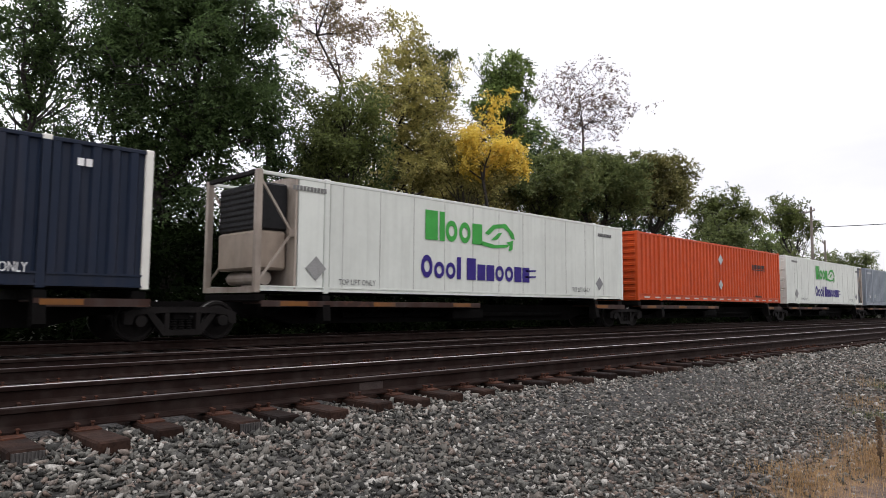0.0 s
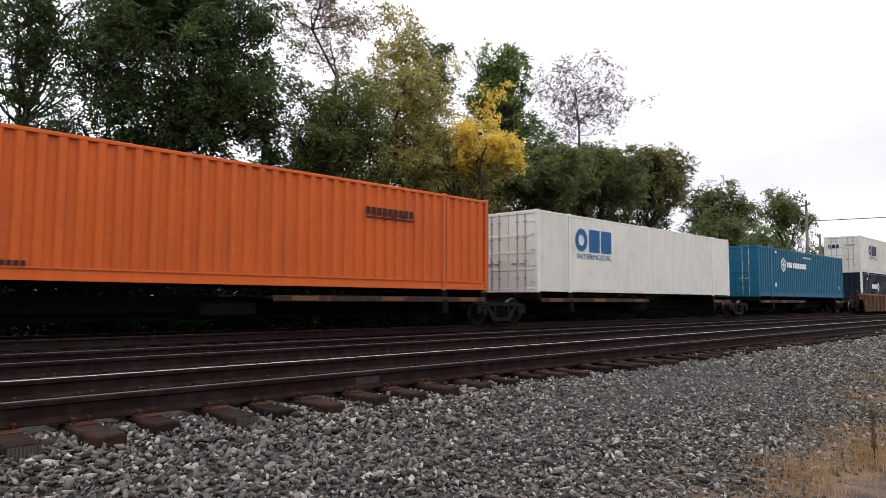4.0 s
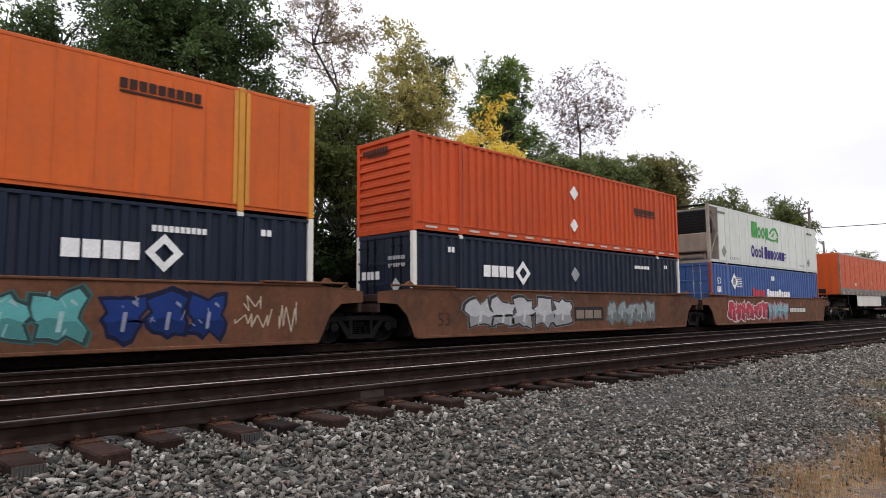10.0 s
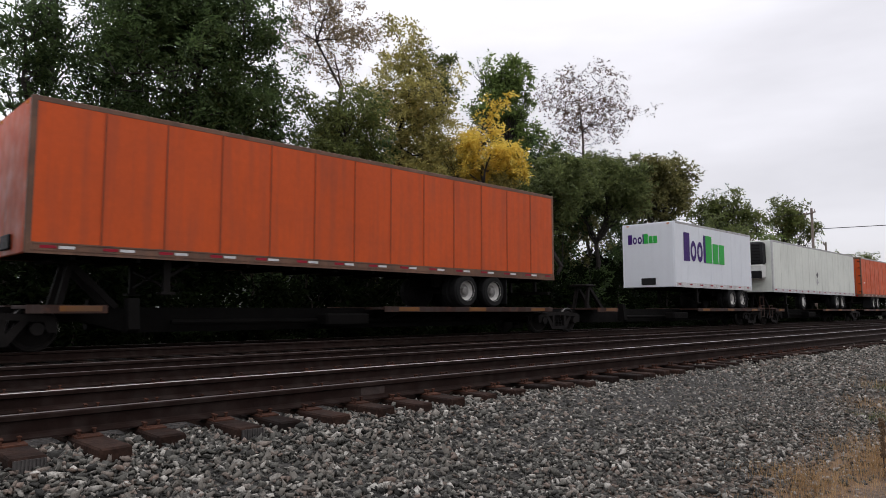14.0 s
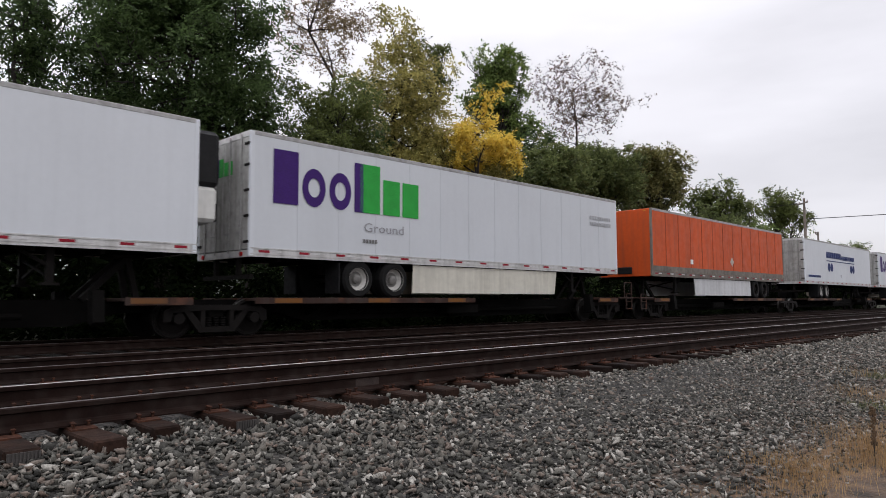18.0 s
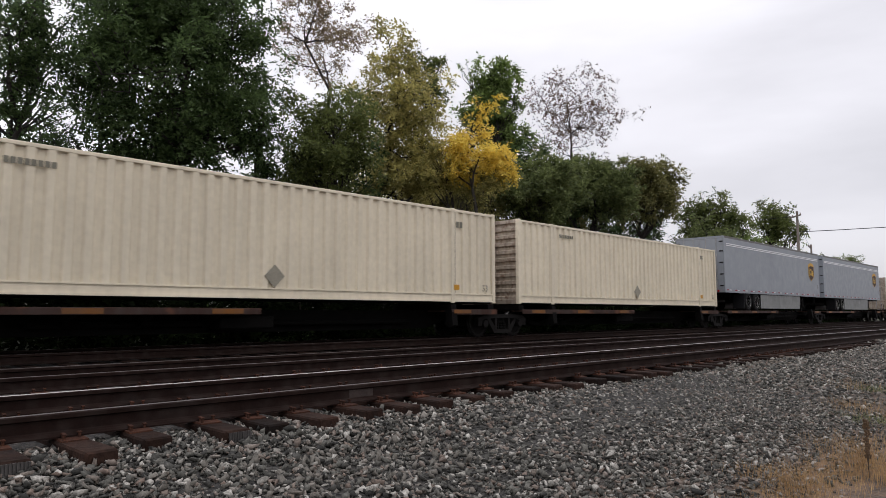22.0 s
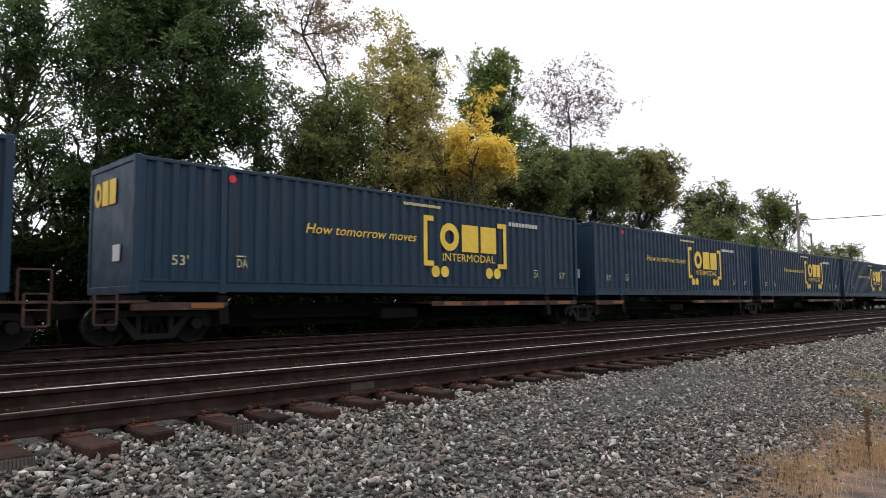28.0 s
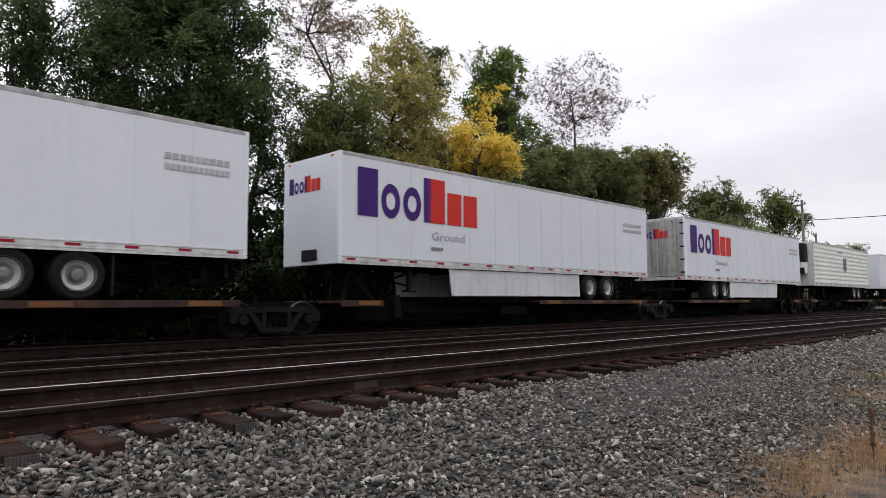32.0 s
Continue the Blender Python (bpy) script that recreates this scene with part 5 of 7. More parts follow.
TTXP = lambda x, w=1.6, z=0.45: [("poly", [(x, z), (x + w, z), (x + w, z + 0.5), (x, z + 0.5)], (0.02, 0.02, 0.02)), ("word2", x + 0.1, z + 0.08, w - 0.2, 0.3, "BBB", (0.22, 0.17, 0.13))]
DASHES = [("poly", [(0.5 + 0.92 * k, 0.12), (0.95 + 0.92 * k, 0.12), (0.95 + 0.92 * k, 0.18), (0.5 + 0.92 * k, 0.18)], (0.5, 0.49, 0.46)) for k in range(17)]
WELLS = {
    80.82: [("bars", 2.14, 0.6, 1.6, 0.26, 9, (0.6, 0.58, 0.5))] + TTXP(10.4) + [("text", "53", 13.2, 0.45, 0.4, DARK), ("tag", 4.9, 6.0, 0.55, 1.05, 11, (0.45, 0.41, 0.34), 4), ("tag", 6.3, 7.6, 0.25, 1.05, 13, (0.42, 0.38, 0.32), 5), ("tag", 7.9, 8.7, 0.5, 1.0, 9, (0.42, 0.38, 0.32), 6)],
    161.98: [("bars", 7.5, 0.5, 1.6, 0.22, 9, (0.35, 0.25, 0.15))],
    181.41: [("bars", 9.4, 0.55, 1.4, 0.24, 5, (0.4, 0.3, 0.18)), ("text", "125T", 0.1, 0.55, 0.3, (0.32, 0.28, 0.22), 0.9)],
    200.59: [("bars", 11.4, 0.55, 1.7, 0.28, 9, (0.5, 0.46, 0.38)), ("text", "53", 14.56, 0.5, 0.36, DARK)],
    224.10: TTXP(9.75, 2.6, 0.4) + [("bars", 4.0, 0.6, 2.2, 0.22, 9, (0.3, 0.24, 0.17))],
    247.54: [("spray", 2.6, 7.1, 0.12, 1.42, 4, (0.30, 0.09, 0.14), (0.5, 0.46, 0.44), 11), ("spray", 7.0, 11.0, 0.14, 1.40, 4, (0.10, 0.34, 0.33), (0.03, 0.05, 0.05), 12), ("spray", 11.2, 13.8, 0.13, 1.38, 3, (0.012, 0.035, 0.16), (0.01, 0.012, 0.03), 13), ("tag", 14.0, 15.0, 0.45, 0.9, 10, (0.5, 0.42, 0.32), 14), ("tag", 14.2, 14.7, 0.85, 1.2, 6, (0.5, 0.42, 0.32), 15), ("tag", 15.1, 15.6, 0.25, 1.2, 8, (0.5, 0.42, 0.32), 16), ("text", "53", 0.9, 0.5, 0.4, DARK)],
    267.00: [("spray", 2.05, 7.4, 0.13, 1.36, 5, (0.42, 0.42, 0.42), (0.03, 0.03, 0.03), 15)] + TTXP(7.6, 1.9) + [("spray", 9.7, 13.4, 0.2, 1.3, 5, (0.22, 0.25, 0.25), (0.09, 0.1, 0.1), 16), ("text", "53", 0.8, 0.4, 0.4, DARK)],
    286.40: [("spray", 1.3, 6.9, 0.12, 1.36, 5, (0.42, 0.035, 0.06), (0.5, 0.47, 0.45), 17), ("spray", 6.5, 9.8, 0.12, 1.34, 4, (0.20, 0.36, 0.40), (0.4, 0.1, 0.1), 18), ("poly", [(10.05, 0.58), (13.0, 0.58), (13.0, 0.95), (10.05, 0.95)], (0.03, 0.025, 0.02)), ("bars2", 10.15, 0.64, 2.7, 0.24, 10, (0.6, 0.58, 0.5))],
}
MARKS = {
    -10.64: umax(4.0), 7.88: cool_box(), 42.46: cool_box(), 25.19: [("diamond", 8.08, 2.1, 0.27, (0.4, 0.42, 0.42)), ("diamond", 8.04, 0.86, 0.25, (0.4, 0.42, 0.42)), ("bars", 12.4, 0.3, 0.9, 0.1, 9, DARK)] + name_bar(12.1, 1.75) + DASHES,
    59.74: [("text", "53", 0.85, 0.6, 0.24, WHITEINK), ("bars", 2.35, 0.62, 0.3, 0.24, 1, (0.5, 0.5, 0.5)), ("bars", 0.5, 2.45, 1.2, 0.12, 9, (0.45, 0.46, 0.47)), ("text", "53", 15.0, 0.6, 0.24, WHITEINK)],
    101.80: name_bar(11.2, 1.9) + [("bars", 2.4, 0.3, 1.0, 0.1, 9, DARK)], 120.49: [("word", 2.3, 1.55, 2.6, 0.85, "OBB", (0.02, 0.11, 0.28)), ("text", "INTERMODAL", 2.4, 1.28, 0.2, (0.02, 0.11, 0.28), 2.4)],
    140.65: [("poly", [(3.94 + 0.43 * math.cos(math.pi * (k + 0.5) / 3), 1.92 + 0.43 * math.sin(math.pi * (k + 0.5) / 3)) for k in range(6)], WHITEINK), ("poly2", [(3.94 + 0.33 * math.cos(math.pi * (k + 0.5) / 3), 1.92 + 0.33 * math.sin(math.pi * (k + 0.5) / 3)) for k in range(6)], (0.012, 0.13, 0.21))] + [("poly3", [(3.94 + r * math.cos(a + s), 1.92 + r * math.sin(a + s)) for r, s in ((0.04, 1.5), (0.28, 0.14), (0.28, -0.14), (0.04, -1.5))], WHITEINK) for a in [math.pi * k / 3 for k in range(6)]] + [("word", 4.5, 1.78, 3.6, 0.32, "BBB BBBBBBBB", WHITEINK), ("text", "53'", 14.95, 0.6, 0.22, WHITEINK), ("bars", 2.5, 0.6, 0.28, 0.22, 1, WHITEINK), ("bars", 7.5, 2.45, 1.6, 0.1, 12, (0.5, 0.55, 0.55)), ("bars", 2.58, 2.54, 0.3, 0.14, 2, WHITEINK)],
    307.47: [("diamond", 8.25, 1.0 + 0.9, 0.24, (0.4, 0.3, 0.2)), ("bars", 3.66, 0.68 + 0.95, 0.33, 0.2, 1, WHITEINK)], 324.75: [], 342.04: LOGO(1.69, 1.56 + 0.95),
    384.47: [("word", 0.85, 1.2 + 0.95, 2.3, 1.3, "BooI", PURPLE), ("word", 3.1, 1.2 + 0.95, 2.2, 1.3, "Bbb", LIME)], 396.22: [("diamond", 7.7, 1.22 + 0.95, 0.2, (0.1, 0.1, 0.1)), ("diamond", 7.68, 0.76 + 0.95, 0.2, (0.4, 0.4, 0.4))],
    414.27: [("diamond", 8.75, 0.85 + 0.95, 0.16, (0.06, 0.03, 0.02)), ("bars", 0.5, 1.0 + 0.95, 0.4, 0.1, 3, WHITEINK)], 431.42: LOGO(12.64, 1.4 + 0.95),
    448.85: [("word", 0.69, 1.78 + 0.95, 2.2, 0.38, "BBBBBBB", (0.12, 0.03, 0.06)), ("poly", [(1.9, 3.36), (2.9, 3.25), (3.95, 2.86), (3.0, 2.5), (2.6, 2.4), (3.55, 2.85), (2.9, 3.1)], (0.1, 0.14, 0.3)), ("bars", 3.3, 1.6 + 0.95, 1.0, 0.16, 7, (0.3, 0.33, 0.42)),
             ("text", "It's the Network that Delivers", 0.66, 0.76 + 0.95, 0.17, (0.2, 0.2, 0.24), 4.3, 0.2), ("bars", 0.66, 0.2 + 0.95, 3.1, 0.18, 22, (0.2, 0.2, 0.24))],
    466.23: lift(courier(LIME)), 485.23: [("diamond", 8.5, 0.92 + 0.95, 0.24, (0.5, 0.45, 0.4)), ("bars", 3.68, 0.64 + 0.95, 0.36, 0.22, 1, WHITEINK)],
    505.36: [("word", 4.56, 1.84 + 0.95, 3.5, 0.42, "BBBBBBBB", BLUEINK), ("bars", 8.15, 1.8 + 0.95, 3.4, 0.3, 11, BLUEINK), ("poly", [(4.56, 2.56), (11.5, 2.56), (11.5, 2.62), (4.56, 2.62)], BLUEINK)] + [("disc", x, 1.2 + 0.95, 0.3, BLUEINK) for x in (5.1, 5.72, 10.58, 11.2)] + [("text", "53'", 7.77, 0.5 + 0.95, 0.22, (0.15, 0.15, 0.2)), ("bars", 0.6, 0.45 + 0.95, 2.6, 0.14, 16, BLUEINK)],
    524.35: lift(courier(LIME)), 543.67: lift(shield(1.17) + [("text", "53", 0.28, 0.65, 0.2, (0.1, 0.08, 0.06))]), 561.75: CREAMY, 579.11: CREAMY, 596.32: lift(shield(13.86) + [("text", "53", 15.6, 0.6, 0.2, (0.1, 0.08, 0.06))]), 613.56: lift(shield(13.86) + [("text", "53", 15.6, 0.6, 0.2, (0.1, 0.08, 0.06))]), 632.64: CREAMY[1:],
    651.20: umax(10.55), 810.35: lift(courier(LIME)), 829.07: lift(courier(RED)), 848.85: lift(courier(RED)), 867.84: [("poly", [(6.9, 1.25 + 0.95), (7.3, 1.05 + 0.95), (7.7, 1.25 + 0.95), (7.7, 2.1 + 0.95), (6.9, 2.1 + 0.95)], (0.12, 0.12, 0.15)), ("bars", 5.6, 2.4 + 0.95, 1.2, 0.14, 7, (0.3, 0.3, 0.35))],
}
UPPER = {80.82: name_bar(10.85, 2.18) + [("diamond", 1.3, 1.7, 0.22, (0.4, 0.35, 0.25)), ("bars", 4.3, 0.6, 0.5, 0.4, 3, DARK)], 161.98: [("word", 2.4, 1.45, 2.4, 0.78, "OBB", NAVYINK), ("text", "INTERMODAL", 2.48, 1.12, 0.22, NAVYINK, 2.3), ("text", "53", 14.9, 1.85, 0.36, (0.06, 0.06, 0.07), 0.55), ("bars", 15.0, 0.7, 0.25, 0.3, 1, (0.35, 0.2, 0.05)), ("bars", 12.6, 2.5, 0.7, 0.1, 6, GREYINK)],
         181.41: umax(10.61), 200.59: umax(3.12)[:2] + [("diamond", 8.35, 2.0, 0.27, (0.45, 0.45, 0.46))] + umax(3.12)[4:], 224.10: [("text", "53", 14.85, 0.56, 0.24, WHITEINK), ("bars", 13.42, 0.58, 0.3, 0.24, 1, WHITEINK), ("text", "53", 0.8, 0.6, 0.22, WHITEINK)], 247.54: name_bar(11.47, 2.18), 267.00: DASHES + [("diamond", 8.0, 2.0, 0.27, WHITEINK), ("diamond", 7.96, 0.8, 0.25, WHITEINK)] + name_bar(12.3, 1.6), 286.40: cool_box()}
LOWER = {80.82: name_bar(2.22, 1.65) + [("text", "53", 0.9, 1.77, 0.2, DARK), ("diamond", 7.98, 1.64, 0.24, (0.4, 0.35, 0.25))], 161.98: umax(2.92), 200.59: umax(3.2)[:2] + umax(3.2)[4:], 247.54: umax(10.52), 267.00: umax(2.97),
         181.41: [("poly", [(9.9, 1.1), (12.6, 1.1), (12.6, 2.1), (11.4, 2.0), (9.9, 1.75)], (0.55, 0.36, 0.08)), ("poly2", [(9.4, 1.1), (10.6, 1.1), (10.5, 1.85), (9.8, 1.75), (9.4, 1.5)], (0.6, 0.52, 0.42)), ("poly3", [(9.6, 1.4), (12.5, 1.5), (12.5, 1.57), (9.6, 1.47)], (0.3, 0.12, 0.06)), ("poly3", [(11.1, 1.1), (11.2, 1.1), (11.2, 2.0), (11.1, 2.0)], (0.3, 0.12, 0.06)), ("bars", 14.4, 2.2, 1.2, 0.14, 9, (0.6, 0.5, 0.45)), ("bars", 6.8, 2.35, 1.8, 0.1, 10, (0.4, 0.15, 0.13))],
         224.10: name_bar(3.1, 2.05) + [("diamond", 14.5, 1.65, 0.26, (0.65, 0.4, 0.2)), ("bars", 12.9, 1.0, 0.1, 1.0, 1, (0.4, 0.12, 0.04))],
         286.40: [("text", "53", 0.68, 1.86, 0.33, WHITEINK), ("bars", 0.66, 1.45, 0.48, 0.28, 3, WHITEINK), ("diamond", 2.75, 2.02, 0.42, WHITEINK), ("poly2", [(2.6, 1.85), (2.9, 1.85), (2.9, 2.2), (2.6, 2.2)], (0.05, 0.06, 0.12)), ("word", 7.18, 1.30, 3.6, 0.42, "BbbbbBbbbb", WHITEINK), ("word", 5.1, 1.30, 1.8, 0.46, "Bbbbb", (0.45, 0.04, 0.06)), ("bars", 7.9, 2.2, 0.5, 0.25, 2, WHITEINK)] + [("bars", 3.0, 1.75 + 0.09 * k, 0.95, 0.035, 1, WHITEINK) for k in range(6)]}
LENDS = {181.41: UEND, 161.98: UEND[:1], 200.59: UEND, 267.0: UEND, 247.54: UEND, 651.20: UEND, 25.19: SEND, 101.8: SEND, 810.35: cend(LIME), 829.07: cend(RED), 848.85: cend(RED), 384.47: cend(LIME), 524.35: cend(LIME), 466.23: cend(LIME), 224.10: SEND[:1] + [("bars", -0.9, 0.9, 1.9, 0.2, 9, DARK)]}
UENDS = {181.41: UEND, 200.59: UEND, 80.82: SEND, 247.54: SEND, 267.0: SEND, 161.98: [("word", 1.0, 1.95, 0.8, 0.3, "OBB", NAVYINK), ("bars", -0.9, 2.1, 0.7, 0.12, 6, GREYINK), ("bars", 0.3, 0.8, 0.5, 0.1, 3, (0.1, 0.1, 0.1))]}

LOADS = [
    ("box", -10.64, dict(label="navy blue corrugated container on a skeleton railcar", paint_=NAVY, corner=WHITE_BOX, group=G53)),
    ("box", 7.88, dict(label="white smooth-sided refrigerated container with an open end frame", paint_=OFFWHITE, sides="flat", reefer=-1, group=G53)),
    ("box", 25.19, dict(label="orange-red corrugated container with a slatted end", paint_=ORANGE_RED, left="slats", right="doors", group=G53)),
    ("box", 42.46, dict(label="white smooth-sided refrigerated container with rusty doors", paint_=OFFWHITE, sides="flat", reefer=1, group=G53)),
    ("box", 59.74, dict(label="plain grey corrugated container on a railcar", paint_=GREY_BOX, left="plain", group=G53)),
    ("stack", 80.82, dict(label="orange corrugated container in a well railcar", paint_=ORANGE_PEACH, group=G53), dict(label="faded orange flat-sided container stacked on another", paint_=ORANGE_SALMON, sides="flat", post=ORANGE_POST, corner=ORANGE_POST, left="plain", group=G53)),
    ("box", 101.80, dict(label="orange corrugated container with a slatted end", paint_=ORANGE, left="slats", right="doors", group=G53)),
    ("box", 120.49, dict(label="white flat-sided container with a blue mark", paint_=WHITE_BOX, sides="flat", group=G53)),
    ("box", 140.65, dict(label="teal corrugated container with white marks", paint_=TEAL, group=G53)),
    ("stack", 161.98, dict(label="navy corrugated container with white corner posts", paint_=NAVY, corner=WHITE_BOX, group=G53), dict(label="white corrugated container with a navy mark", paint_=WHITE_BOX, group=G53)),
    ("stack", 181.41, dict(label="faded red corrugated container in a well railcar", paint_=RED_BOX, group=G53), dict(label="navy corrugated container stacked on a red one", paint_=NAVY, corner=WHITE_BOX, group=G53)),
    ("stack", 200.59, dict(label="navy corrugated container with white corner posts", paint_=NAVY, corner=WHITE_BOX, group=G53), dict(label="navy corrugated container stacked on its like", paint_=NAVY, corner=WHITE_BOX, group=G53)),
    ("stack", 224.10, dict(label="orange container with amber posts in a well railcar", paint_=ORANGE, sides="flat", post=YELLOW_POST, corner=YELLOW_POST, group=G53), dict(label="grey corrugated container stacked on an orange one", paint_=GREY_BOX, left="plain", group=G53)),
    ("stack", 247.54, dict(label="navy corrugated container with white corner posts", paint_=NAVY, corner=WHITE_BOX, group=G53), dict(label="orange container with amber posts stacked on a navy one", paint_=ORANGE, sides="flat", post=YELLOW_POST, corner=YELLOW_POST, left="plain", group=G53)),
    ("stack", 267.00, dict(label="navy corrugated container with white corner posts", paint_=NAVY, corner=WHITE_BOX, group=G53), dict(label="orange-red corrugated container with a slatted end", paint_=ORANGE_RED, left="slats", group=G53)),
    ("stack", 286.40, dict(label="faded blue corrugated container with red corner posts", paint_=BLUE_BOX, corner=RED_BOX, group=G53), dict(label="white refrigerated container stacked on a blue one", paint_=OFFWHITE, sides="flat", reefer=-1, group=G53)),
    ("van", 307.47, dict(rims=DARK_RIM, label="orange semitrailer with a pale side skirt on a railcar", paint_=ORANGE_VAN, scuffed=True, rail=SCUFF, rear=1, skirt="cream", group=GT)),
    ("van", 324.75, dict(label="clean white semitrailer on a railcar", paint_=WHITE, rear=1, panels=20, wheel_x=2.75, group=GT)),
    ("van", 342.04, dict(label="white refrigerated semitrailer with a red emblem", paint_=OFFWHITE, rear=1, reefer=True, spare=True, panels=20, group=GT)),
    ("van", 359.30, dict(label="orange semitrailer with brown rails on a railcar", paint_=ORANGE_VAN, rail=RAIL_BROWN, roofline=RAIL_BROWN, rear=1, group=GT)),
    ("pup", 384.47, dict(label="short white semitrailer with purple and green marks", paint_=WHITE, rear=1, length=8.6, group=GT, wheel_x=1.9)),
    ("van", 396.22, dict(label="white refrigerated semitrailer with a spare wheel", paint_=OFFWHITE, rear=1, reefer=True, spare=True, group=GT)),
    ("van", 414.27, dict(label="orange semitrailer with its doors shut", paint_=ORANGE_VAN, rail=RAIL_BROWN, roofline=ALU, rear=-1, group=GT)),
    ("van", 431.42, dict(label="white panelled semitrailer with a red emblem", seams=True, paint_=OFFWHITE, rear=-1, group=GT)),
    ("van", 448.85, dict(label="white semitrailer with a blue swoosh and dark skirt", paint_=WHITE, rear=-1, skirt="dark", reefer=True, panels=20, group=GT)),
    ("van", 466.23, dict(label="white semitrailer with purple and green blocks", paint_=WHITE, rear=-1, skirt="cream", group=GT)),
    ("van", 485.23, dict(rims=DARK_RIM, label="orange semitrailer with a pale side skirt", paint_=ORANGE_VAN, scuffed=True, rail=SCUFF, rear=1, skirt="white", group=GT)),
    ("van", 505.36, dict(label="white semitrailer with blue lettering blocks", paint_=WHITE, rear=-1, panels=20, group=GT)),
    ("van", 524.35, dict(label="white semitrailer with purple and green blocks", paint_=WHITE, rear=-1, skirt="cream", group=GT)),
    ("van", 543.67, dict(rims=STEEL, roofline=RIVETED, label="silver grey semitrailer with a brown shield", paint_=SILVER, rear=1, skirt="tapered", panels=20, group=GT, rail=SILVER)),
    ("box", 561.75, dict(label="cream corrugated container on a railcar", paint_=CREAM, ends=STAINED_END, left="slats", group=G53)),
    ("box", 579.11, dict(label="cream corrugated container with a rusty end", paint_=CREAM, ends=STAINED_END, left="slats", group=G53)),
    ("van", 596.32, dict(rims=RING, roofline=RIVETED, label="silver grey semitrailer with a brown shield", paint_=SILVER, rear=-1, skirt="grey", panels=20, group=GT, rail=SILVER)),
    ("van", 613.56, dict(rims=RING, roofline=RIVETED, label="silver grey semitrailer with a brown shield", paint_=SILVER, rear=-1, skirt="grey", panels=20, group=GT, rail=SILVER)),
    ("box", 632.64, dict(label="off-white corrugated container with orange tag", paint_=WHITE_BOX, ends=STAINED_END, group=G53)),
    ("box", 651.20, dict(label="navy corrugated container with white corner posts", paint_=NAVY, corner=WHITE_BOX, group=G53)),
] + [("box", u, dict(label="dark blue corrugated container with yellow marks", paint_=CSX_BLUE, left="plain", group=G53, csx=1)) for u in (668.31, 685.59, 702.80, 721.08, 738.43, 755.73, 773.03, 791.44)] + [
    ("van", 810.35, dict(wheel_x=4.15, label="white semitrailer with purple and green blocks", paint_=WHITE, rear=1, skirt="cream", group=GT)),
    ("van", 829.07, dict(label="white semitrailer with purple and red blocks", paint_=WHITE, rear=1, skirt="white", group=GT)),
    ("van", 848.85, dict(label="white semitrailer with purple and red blocks", paint_=WHITE, rear=-1, skirt="white", group=GT)),
    ("pup", 867.84, dict(label="white ribbed refrigerated semitrailer with a shield", paint_=OFFWHITE, rear=1, length=14.0, reefer=True, ribbed=True, group=GT)),
    ("van", 885.60, dict(label="plain white semitrailer on a railcar", paint_=WHITE, rear=1, group=GT)),
]
LENGTHS = [l[2].get("length", BOX_L) for l in LOADS]
SPAN = [(l[1], l[1] + n) for l, n in zip(LOADS, LENGTHS)]
LAST = (59.74, 80.82, 140.65, 200.59, 224.10, 286.40, 384.47, 466.23, 524.35, 613.56, 702.80, 791.44, 848.85, 885.60)      # loads on the last unit of an articulated railcar
SMOOTH_WELLS = (224.10, 247.54, 267.00, 286.40)
